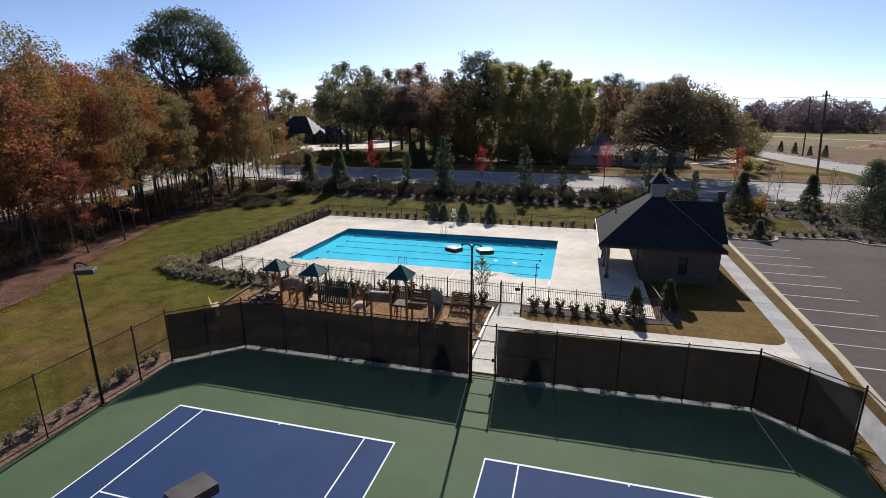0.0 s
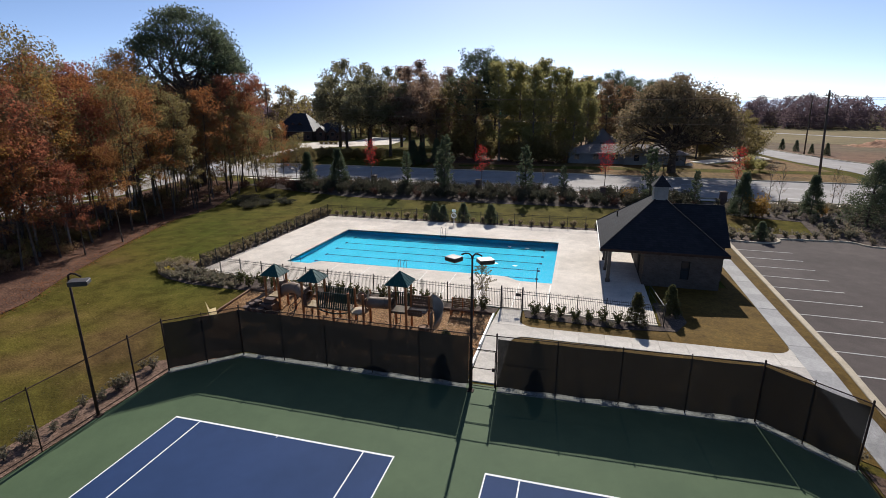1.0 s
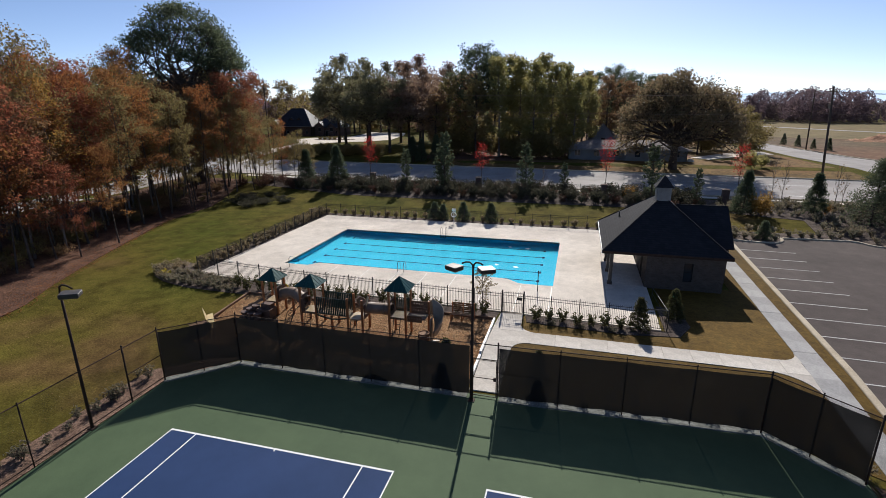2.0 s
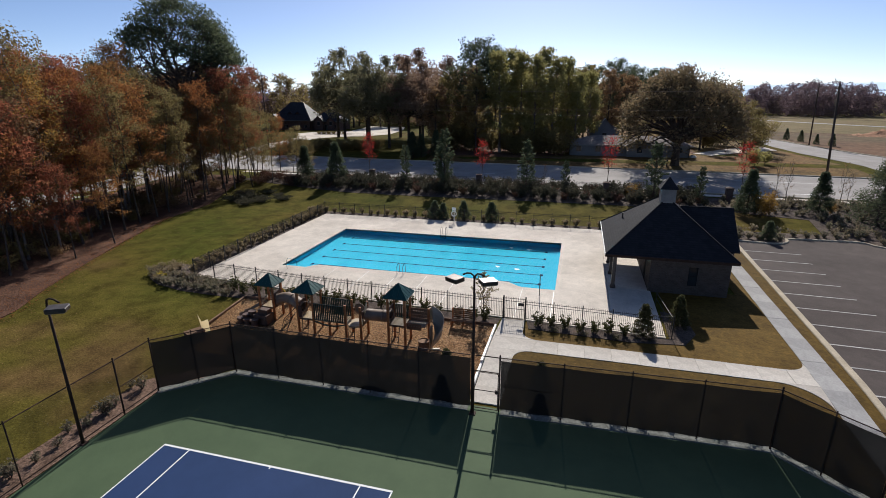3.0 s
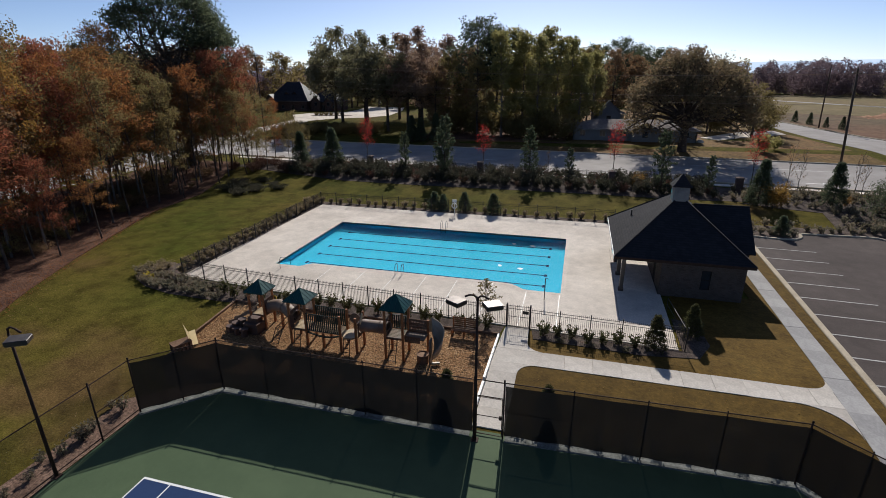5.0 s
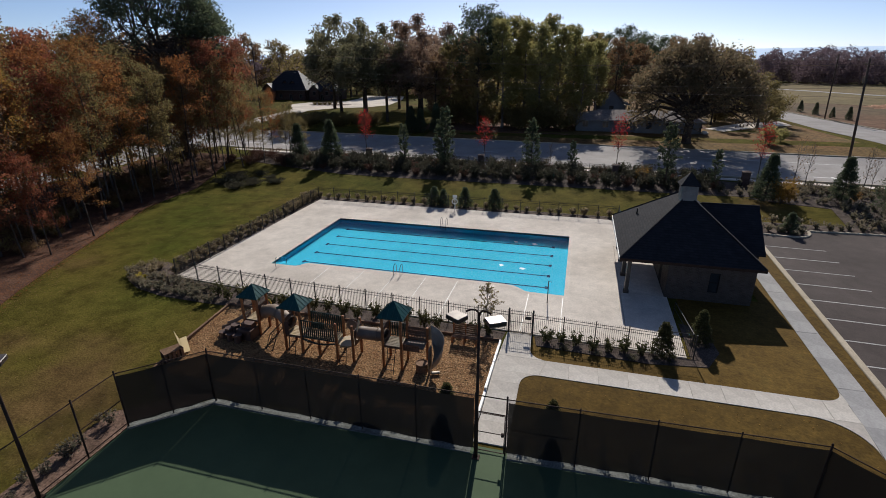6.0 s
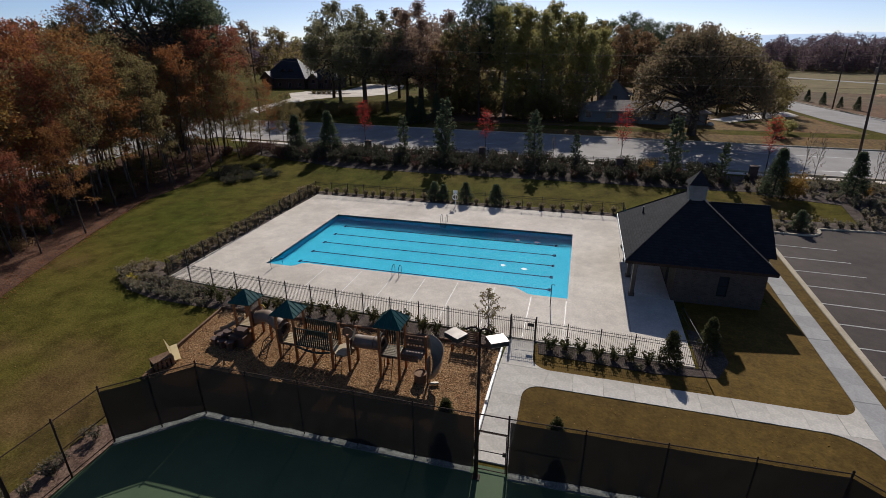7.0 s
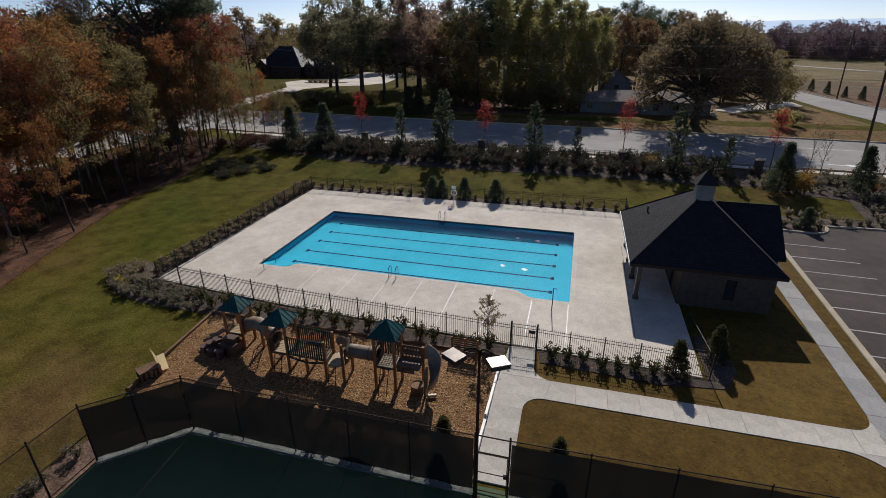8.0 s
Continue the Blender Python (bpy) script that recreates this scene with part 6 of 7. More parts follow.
# loop climber
climb = part("loop_climber", Geo().pipe([(-0.9, 10.7, 0), (-0.75, 11.1, 0.9), (-0.2, 11.6, 1.5), (0.3, 11.7, 1.35)], 0.024).pipe([(-0.45, 10.7, 0), (-0.3, 11.1, 0.9), (0.1, 11.45, 1.45), (0.4, 11.6, 1.35)], 0.024), IRON, play, "black steel loop climber")
for k in range(7):
    f = 0.1 + 0.12 * k
    c = Vector((-0.68 + 0.42 * f, 10.7 + 0.55 * f, 1.3 * f))
    part("loop", Geo().pipe([c + Vector((0.2 * math.cos(i * math.pi / 5), 0.06 * math.sin(i * math.pi / 5), 0.12 * math.sin(i * math.pi / 5))) for i in range(11)], 0.016, 5), IRON, climb)
# stepped climber at the first tower
steps = part("step_climber", Geo().prism([(-3.35, 11.35), (-2.3, 11.3), (-2.25, 12.1), (-3.3, 12.15)], -0.1, 0.72).prism([(-3.15, 11.62), (-2.4, 11.6), (-2.4, 12.05), (-3.15, 12.08)], 0.72, 1.02), CLIMBER, play, "dark brown moulded step climber")
for k, (x, y, z) in enumerate(((-3.62, 11.7, 0.82), (-3.98, 11.55, 0.62), (-4.3, 11.35, 0.42), (-3.7, 11.2, 0.45), (-3.1, 11.1, 0.5))):
    pod = part("step_pod", Geo().prism([(0.31 * math.cos(a * 1.0472 + k), 0.28 * math.sin(a * 1.0472 + k)) for a in range(6)], -0.1, 0.03), CLIMBER, steps, m=pose(x, y, z))
    part("stem", Geo().tube((x, y, -0.1), (x, y, z - 0.08), 0.26, 0.2, 7), CLIMBER, steps)
part("handrail", Geo().tube((-3.3, 12.2, 1.15), (-2.75, 12.35, 1.75), 0.045), TAN_PLASTIC, play, "pale tan handrail")
# small straight slide
prof = [(-0.3, 0.2), (-0.26, 0.2), (-0.24, 0.03), (0.24, 0.03), (0.26, 0.2), (0.3, 0.2), (0.3, -0.04), (-0.3, -0.04)]
path = [(-3.3, 12.6, 1.05), (-3.6, 12.5, 0.95), (-4.4, 12.25, 0.42), (-4.8, 12.12, 0.3)]
sl = Geo().add([(x, y + u, z + w) for x, y, z in path for u, w in prof], [(i * 8 + k, i * 8 + (k + 1) % 8, i * 8 + 8 + (k + 1) % 8, i * 8 + 8 + k) for i in range(3) for k in range(8)] + [tuple(range(8)), tuple(range(31, 23, -1))])
part("slide", sl, GREY_PLASTIC, play, "short brown plastic slide")
part("toy_wheel", Geo().pipe([(-2.2 + 0.2 * math.cos(i * 0.524), 13.3, 1.75 + 0.2 * math.sin(i * 0.524)) for i in range(13)], 0.05, 6), YELLOW, play, "yellow play wheel")
# panels at the third tower
slats(6.6, 12.0, 7.7, 12.0, 1.5, 2.35, 8, DARK_GREEN)
holes = [(0.1 + 0.17 * k, 0.19 + 0.17 * k, 0.2, 0.29) for k in range(6)]
wall_with_holes(play, "hole_panel", (7.75, 11.88), (8.9, 11.88), 0.42, holes, TIMBER_DARK, 0.03).location.z = 1.42
wall_with_holes(play, "hole_panel", (7.75, 11.88), (8.9, 11.88), 0.42, [(a + 0.06, c + 0.06, s, t) for a, c, s, t in holes[:-1]], TIMBER_DARK, 0.03).location.z = 1.85
wall_with_holes(play, "hole_panel", (7.75, 11.02), (8.7, 11.02), 0.4, holes[:5], TIMBER_DARK, 0.03).location.z = 1.2
part("platform", Geo().box(7.72, 8.9, 11.1, 11.85, 1.35, 1.45, 0.01), GREY_PLASTIC, play)
part("post", Geo().box(8.83, 8.96, 11.85, 11.98, -0.2, 2.3, 0.012), TIMBER, play)
part("panel_rail", Geo().tube((7.75, 11.9, 2.25), (9.0, 11.9, 2.25), 0.03), TIMBER_DARK, play)
# spiral slide
sp, rows_n, cols = Geo(), 26, 9
vs = []
for i in range(rows_n):
    f = i / (rows_n - 1)
    a = math.radians(112 - 190 * f)
    z = 1.45 - 1.15 * f
    for j in range(cols):
        u = j / (cols - 1)
        r = 0.06 + 0.6 * u
        h = 0.16 * (2 * u - 0.9) ** 2 + (0.85 - 0.55 * max(0, f - 0.6) / 0.4) * max(0, u - 0.72) / 0.28
        vs.append((9.36 + r * math.cos(a), 11.36 + r * math.sin(a), z + h))
sp.add(vs, [(i * cols + j, i * cols + j + 1, (i + 1) * cols + j + 1, (i + 1) * cols + j) for i in range(rows_n - 1) for j in range(cols - 1)])
me = sp.data("slide", SLIDE_TAN, True)
sob = part("slide", me, None, play, "grey-tan spiral slide with a high outer wall")
mod = sob.modifiers.new("thick", "SOLIDIFY")
mod.thickness = 0.035
part("slide_wall", Geo().box(9.22, 9.3, 10.9, 11.42, -0.1, 1.5, 0.02), GREY_PLASTIC, play, "brown plastic support wall of the slide")
part("slide_hood", Geo().slab([(8.85, 12.0, 1.5), (9.5, 12.05, 1.5), (9.45, 12.08, 2.15), (9.15, 12.08, 2.5), (8.9, 12.02, 2.2)], 0.05, (0, 1, 0)), TAN_PLASTIC, play, "pale tan slide entry hood")
part("slide_barrel", Geo().pipe([(8.8 + 0.34 * math.cos(i * math.pi / 8), 11.12 + 0.34 * math.sin(i * math.pi / 8), 0.5) for i in range(17)], 0.03, 6).tube((8.8, 11.12, -0.1), (8.8, 11.12, 0.48), 0.34, 0.33, 16), TIMBER_DARK, play, "brown drum at the slide's foot")
part("slide_toe", Geo().box(-0.26, 0.26, -0.1, 0.1, -0.06, 0.06, 0.04, pose(9.62, 10.95, 0.12, 0, 0, 20)), TAN_PLASTIC, play, "pale rounded toe of the slide")

# swing bench
bench = thing("swing_bench", pose(10.5, 14.45, 0.28), "slatted timber glider bench on the wood chips", "bench")
for k in range(5):
    part("back_slat", Geo().box(-0.78, 0.78, 0.28, 0.31, 0.5 + 0.14 * k, 0.6 + 0.14 * k, 0.006), TIMBER_DARK, bench)
for k in range(4):
    part("seat_slat", Geo().box(-0.78, 0.78, -0.25 + 0.13 * k, -0.15 + 0.13 * k, 0.43, 0.46, 0.006), TIMBER_DARK, bench)
for x in (-0.75, 0.0, 0.75):
    part("leg", Geo().box(x - 0.04, x + 0.04, 0.2, 0.28, 0, 1.2, 0.008), TIMBER, bench)
    part("leg", Geo().box(x - 0.04, x + 0.04, -0.26, -0.18, 0, 0.43, 0.008), TIMBER, bench)

# low crate with tilted boards
crate = thing("board_stand", pose(-5.6, 9.4, 0.1, 0, 0, -28), "low dark slatted stand holding a folded cream sheet", "playground panel")
for y in (-1.2, -0.97, -0.74, -0.51, -0.28):
    part("slat", Geo().box(0.3, 0.35, y, y + 0.15, 0, 0.5, 0.01), TIMBER_DARK, crate)
    part("slat", Geo().box(-0.35, -0.3, y, y + 0.15, 0, 0.5, 0.01), TIMBER_DARK, crate)
part("top", Geo().box(-0.38, 0.38, -1.22, -0.12, 0.5, 0.55, 0.01), TIMBER_DARK, crate)
part("rail", Geo().box(-0.3, 0.3, -0.2, -0.12, 0.02, 0.5, 0.01), TIMBER_DARK, crate)
part("sheet", Geo().slab([(0.0, -0.11, 0.02), (0.1, 0.28, 0.02), (0.05, 0.24, 1.05), (-0.03, -0.13, 1.0)], 0.015, (1, -0.2, 0)), CREAM, crate, "thin cream folded sheet")
part("flap", Geo().slab([(0.0, -0.115, 0.1), (-0.03, -0.135, 1.0), (-0.07, -0.33, 1.6), (-0.04, -0.22, 0.75)], 0.015, (1, -0.2, 0)), CREAM, crate, "thin cream pointed flap")


# ---- lamps ----
def court_lamp(x, y, turn, arms, top, label, reach=1.0):
    lamp = thing("court_lamp", pose(x, y, 0.0, 0, 0, turn), label, "street lamp", "court lamps")
    part("base_plate", Geo().box(-0.16, 0.16, -0.16, 0.16, 0.0, 0.07, 0.01), BROWN_STEEL, lamp)
    part("pole", Geo().tube((0, 0, 0.05), (0, 0, top - 0.35), 0.075, 0.05, 10), BROWN_STEEL, lamp, "slim bronze-painted pole", True)
    for s in arms:
        arm = part("arm", Geo().pipe([(0, 0, top - 0.36), (s * 0.04, 0, top - 0.14), (s * 0.15 * reach, -0.05, top - 0.02), (s * 0.32 * reach, -0.12, top), (s * 0.5 * reach, -0.2, top - 0.06)], 0.04, 8), BROWN_STEEL, lamp, "", True)
        head = part("head", Geo().box(-0.36, 0.36, -0.28, 0.28, -0.1, 0.1, 0.03, pose(s * ((0.29 if s < 0 else 0.22) + 0.5 * reach), -0.48, top - 0.2, 1.0, s * 1.5, s * 33)), LAMP_METAL, lamp, "flat shoebox lamp head")
        part("lid", Geo().box(-0.345, 0.345, -0.265, 0.265, 0.1, 0.106, 0.0, pose(s * ((0.29 if s < 0 else 0.22) + 0.5 * reach), -0.48, top - 0.2, 1.0, s * 1.5, s * 33)), LAMP_TOP, head, "added paler glossy lid for the sun's glint on the lamp head")
        part("lens", Geo().box(-0.31, 0.31, -0.23, 0.23, -0.118, -0.101, 0.0, pose(s * ((0.29 if s < 0 else 0.22) + 0.5 * reach), -0.48, top - 0.2, 1.0, s * 1.5, s * 33)), GREY_PLASTIC, head)
    return lamp


court_lamp(12.98, 5.72, 0, (-1, 1), 7.4, "bronze double-headed court lamp beside the gate")
court_lamp(-3.62, -0.93, 0, (1,), 7.2, "bronze single-headed court lamp at the fence", 2.0)
court_lamp(12.2, -11.78, -78.7, (-1, 1), 7.3, "bronze double-headed court lamp between the courts")


# ---- poles and wires ----
def utility_pole(x, y, h, turn, lean, label):
    p = thing("utility_pole", pose(x, y, float(level(x, y)), 0, lean, 0) @ pose(0, 0, 0, 0, 0, turn), label, "utility pole", "utility poles")
    part("pole", Geo().tube((0, 0, -0.5), (0, 0, h), 0.17, 0.11, 10), POLE_WOOD, p, "", True)
    part("crossarm", Geo().box(-1.2, 1.2, -0.06, 0.06, h - 0.75, h - 0.62, 0.01), POLE_WOOD, p)
    for dx in (-1.1, -0.4, 0.4, 1.1):
        part("insulator", Geo().tube((dx, 0, h - 0.62), (dx, 0, h - 0.42), 0.06, 0.04, 8), GREY_PLASTIC, p)
    part("bracket", Geo().box(-0.5, 0.5, -0.03, 0.03, h - 3.6, h - 3.52), POLE_WOOD, p)
    part("transformer", Geo().tube((0.35, 0, h - 2.9), (0.35, 0, h - 2.1), 0.22, n=12), GREY_PLASTIC, p, "grey can transformer")
    return p


def wire(a, b, sag):
    a, b = Vector(a), Vector(b)
    pts = [a + (b - a) * k / 16 - Vector((0, 0, 4 * sag * (k / 16) * (1 - k / 16))) for k in range(17)]
    solid("overhead_wire", Geo().pipe(pts, 0.02, 4), GREY_PLASTIC, "thin overhead wire between poles", "cable", "overhead wires")


utility_pole(50.75, 65.0, 15.2, 86, -3.9, "tall brown wooden utility pole by the road")
utility_pole(72.2, 129, 14.5, 60, -2.0, "brown wooden utility pole by the side street")
utility_pole(-57, 94, 18.0, 80, 0, "brown wooden utility pole by the west house")
for dy, z in ((-0.9, 15.6), (0.9, 15.6), (0, 12.8), (0.1, 11.8)):
    wire((49.75, 65.0 + dy, z), (-57, 94 + dy, z + 3.0), 1.2)
    wire((49.75, 65.0 + dy, z), (150, 55 + dy, z - 0.6), 1.2)
for dx, z in ((-1.0, 16.4), (0.9, 16.3), (0, 13.6), (0.1, 12.0), (0, 10.6)):
    wire((71.8 + dx, 129, z), (10 + dx, 178, z), 1.0)
    wire((71.8 + dx, 129, z), (170 + dx, 82, z), 1.2)


# ---- entrance piers along the road fence ----
def pier(x, y, label):
    p = thing("brick_pier", pose(x, y, float(level(x, y))), label, "pier", "brick piers")
    part("shaft", Geo().box(-0.4, 0.4, -0.4, 0.4, -0.2, 1.75, 0.01), RED_BRICK, p)
    part("cap", Geo().box(-0.48, 0.48, -0.48, 0.48, 1.75, 1.87, 0.02).add([(-0.45, -0.45, 1.87), (0.45, -0.45, 1.87), (0.45, 0.45, 1.87), (-0.45, 0.45, 1.87), (0, 0, 2.02)], [(0, 1, 4), (1, 2, 4), (2, 3, 4), (3, 0, 4)]), RED_BRICK, p, "corbelled brick cap")


for x, y in ((21.3, 59.0), (-16.6, 63.6), (2.2, 62.2), (37.0, 58.3)):
    pier(x, y, "square brick pier with a stepped cap by the road")

# ---- life ring at the back of the deck ----
lr = thing("life_ring_stand", pose(3.2, 41.6, DECK_Z), "white life ring on a post behind the pool", "life ring")
part("post", Geo().box(-0.04, 0.04, -0.04, 0.04, 0, 1.5, 0.006), WHITE, lr)
part("ring", Geo().pipe([(0.3 * math.cos(i * math.pi / 8), -0.08, 1.1 + 0.3 * math.sin(i * math.pi / 8)) for i in range(17)], 0.06, 8), WHITE, lr, "", True)
part("sign", Geo().box(-0.25, 0.25, -0.06, -0.045, 1.5, 1.85), WHITE, lr, "small white notice with plain bars")
# four irregular white patches on the pool floor
for x, y in ((10.6, 28.5), (12.5, 28.2), (11.1, 34.6), (13.0, 34.4)):
    part("drain_cover", Geo().prism([(x + (0.24 + 0.1 * math.sin(5 * i + x)) * math.cos(i * 0.785), y + (0.2 + 0.08 * math.cos(4 * i)) * math.sin(i * 0.785)) for i in range(8)], FLOOR_Z, FLOOR_Z + 0.03), WHITE, pool, "irregular white patch on the pool floor")


# heap of clay in the field
rng = np.random.default_rng(15)
hx, hy = np.meshgrid(np.linspace(-11, 16, 28), np.linspace(-8, 9, 20))
hz = 2.3 * np.exp(-(hx / 7) ** 2 - (hy / 5) ** 2) + 1.6 * np.exp(-((hx - 8) / 4.5) ** 2 - ((hy - 2) / 4) ** 2) + 0.22 * rng.normal(size=hx.shape) - 0.35
q = np.arange(27 * 20).reshape(20, 27) + np.arange(20)[:, None]
quads = np.stack([q[:-1], q[:-1] + 1, q[:-1] + 29, q[:-1] + 28], -1).reshape(-1, 4)
heap = new("soil_mound", mesh_np("soil_mound", np.stack([hx, hy, hz], -1).reshape(-1, 3), quads, CLAY, True))
heap.matrix_basis = pose(108, 167, float(level(108, 167)))
tagged(heap, "heap of orange clay dumped in the field", "soil heap")


# ---- far houses ----
def hip_block(h, ox, oy, ax, ay, wall_h, rise, wall, roofm, over, gables, steep):
    """One block of a house: four walls with openings, a hipped roof and gables on its front."""
    wins = []
    n = max(2, int(2 * ax / 3.6))
    for k in range(n):
        c = (k + 0.5) * 2 * ax / n
        wins.append((c - 0.6, c + 0.6, 0.0 if k == n // 2 else 0.8, 2.05))
    p = [(ox - ax, oy - ay), (ox + ax, oy - ay), (ox + ax, oy + ay), (ox - ax, oy + ay)]
    for k in range(4):
        wall_with_holes(h, "wall", p[k], p[(k + 1) % 4], wall_h, [] if k else wins, wall)
    front = oy - ay
    for a, b, s, t in wins:
        a, b = a + ox - ax, b + ox - ax
        w = part("window" if s else "door", Geo().box(a, b, front + 0.12, front + 0.15, s, t), DARK_GLASS, h)
        fr = Geo()
        for q in ((a, b, t - 0.08, t), (a, b, s, s + 0.08), (a, a + 0.08, s + 0.08, t - 0.08), (b - 0.08, b, s + 0.08, t - 0.08), ((a + b) / 2 - 0.03, (a + b) / 2 + 0.03, s + 0.08, t - 0.08)):
            fr.box(q[0], q[1], front + 0.04, front + 0.12, q[2], q[3])
        part("window_frame", fr, CUPOLA, w)
    ex, ey = ax + over, ay + over
    top = wall_h + rise
    c = [(ox - ex, oy - ey, wall_h), (ox + ex, oy - ey, wall_h), (ox + ex, oy + ey, wall_h), (ox - ex, oy + ey, wall_h)]
    ra_, rb_ = (ox - ex + ey, oy, top), (ox + ex - ey, oy, top)
    for q in ((c[0], c[1], rb_, ra_), (c[1], c[2], rb_), (c[2], c[3], ra_, rb_), (c[3], c[0], ra_)):
        part("roof", Geo().slab(q, 0.12), roofm, h)
    part("fascia", Geo().box(ox - ex, ox + ex, oy - ey - 0.03, oy - ey, wall_h - 0.2, wall_h), CUPOLA, h)
    part("soffit", Geo().box(ox - ex + 0.02, ox + ex - 0.02, oy - ey + 0.02, oy + ey - 0.02, wall_h - 0.16, wall_h - 0.13), CUPOLA, h)
    for gx_, gw, base, out in gables:
        gx_, gz_, f = gx_ + ox, base + gw * steep, front - out
        part("gable", Geo().slab([(gx_ - gw, f, base - 0.1), (gx_ + gw, f, base - 0.1), (gx_, f, gz_ - 0.15)], 0.2, (0, 1, 0)), wall, h)
        foot = 0 if base <= wall_h else wall_h + 0.2
        part("gable_wall", Geo().box(gx_ - gw + 0.3, gx_ + gw - 0.3, f, front + 0.01 if not foot else f + 2.0, foot, base - 0.1), wall, h)
        pane = part("window", Geo().box(gx_ - 0.5, gx_ + 0.5, f - 0.03, f - 0.005, base - 1.5, base - 0.3), DARK_GLASS, h)
        part("window_frame", Geo().box(gx_ - 0.6, gx_ + 0.6, f - 0.05, f - 0.01, base - 0.3, base - 0.18).box(gx_ - 0.6, gx_ + 0.6, f - 0.05, f - 0.01, base - 1.62, base - 1.5), CUPOLA, pane)
        for s in (-1, 1):
            part("roof", Geo().slab([(gx_ + s * (gw + 0.4), f - 0.4, base - 0.25), (gx_, f - 0.4, gz_), (gx_, oy, gz_), (gx_ + s * (gw + 0.4), oy, base - 0.25)], 0.12), roofm, h)


def hip_house(name, x0, x1, y0, y1, wall_h, rise, wall, roofm, label, over=0.6, gables=(), steep=1.15):
    cx, cy = (x0 + x1) / 2, (y0 + y1) / 2
    h = thing(name, pose(cx, cy, float(level(cx, cy))), label, "house")
    hip_block(h, 0, 0, (x1 - x0) / 2, (y1 - y0) / 2, wall_h, rise, wall, roofm, over, gables, steep)
    return h


hip_house("ranch_house", 15.2, 38.8, 95.5, 104.5, 2.35, 1.6, PALE_WALL, GREY_ROOF, "low grey-walled ranch house with a grey shingle roof", gables=((2.2, 2.8, 2.35, 0.8),), steep=0.55)
west = hip_house("west_house", -98, -81.5, 158, 169, 3.6, 6.6, RED_BRICK, DARK_SLATE, "large dark brick house with steep gabled slate roofs", gables=((-6.2, 2.4, 3.6, 1.6), (-0.8, 0.9, 6.0, -1.6), (2.4, 0.9, 6.0, -1.6)), steep=1.0)
hip_block(west, 13.7, 1.0, 5.5, 4.6, 3.4, 4.2, RED_BRICK, DARK_SLATE, 0.5, ((-2.4, 2.0, 3.4, 1.2), (2.4, 1.6, 3.4, 0.8)), 1.0)
hip_house("small_house", 19.6, 26.8, 121, 129, 3.3, 2.6, SIDING, SLATE, "small blue-grey gabled house behind the ranch house", gables=((0.0, 3.0, 3.3, 0.8),), steep=1.1)

# ---- planting beds ----
sheet("bed_pool_front", [(-18.9, 19.5), (-18.6, 18.1), (-17.4, 16.8), (-15.6, 15.8), (-12.7, 15.1), (-9, 14.95), (12.6, 15.25), (12.75, 16.35), (-3.0, 17.1), (-14.1, 18.15), (-14.4, 42.4), (-16.2, 43.8), (-15.9, 20.4), (-17.2, 20.7), (-18.3, 20.4)], MULCH, 0.022, "mulched planting bed along the pool fence", "planting bed", 2)
sheet("bed_pool_back", [(-16.2, 43.85), (-14.3, 42.35), (20.3, 42.45), (20.3, 43.7)], MULCH, 0.022, "mulched strip behind the pool deck", "planting bed", 3)
sheet("bed_gate", [(14.55, 16.25), (14.75, 15.15), (21, 14.85), (24.3, 15.3), (25.2, 17.0), (25.0, 19.2), (24.3, 20.0), (23.5, 20.2), (23.5, 15.9)], MULCH, 0.07, "mulched bed with shrubs along the fence", "planting bed", 2)
sheet("bed_court_west", [(-5.7, -30), (-3.58, -30), (-3.62, 3.5), (-1.2, 6.3), (-1.6, 7.1), (-5.3, 4.0)], BED_LITTER, 0.03, "leaf-strewn bed along the court fence", "planting bed", 2)
sheet("bed_court_east", [(29.25, -30), (30.6, -30), (30.6, 3.2), (29.4, 4.0)], BED_LITTER, 0.03, "leaf-strewn strip beside the court fence", "planting bed", 2)
sheet("bed_court_north", [(-1.2, 6.65), (12.6, 6.8), (12.5, 7.65), (-6.0, 7.4), (-4.0, 5.6)], MULCH, 0.03, "dark mulched strip between fence and playground", "planting bed", 2)
sheet("bed_lot_back", [(33.5, 41.55), (35.8, 41.15), (37.2, 41.05), (38.35, 41.6), (38.85, 42.3), (38.95, 43.2), (41.9, 43.35), (45.1, 43.47), (46.0, 43.3), (46.6, 42.5), (47.2, 41.9), (52, 41.35), (60, 40.65), (60, 45.2), (52, 45.2), (33.3, 45.2)], MULCH, 0.05, "mulched bed behind the parking lot", "planting bed", 3)


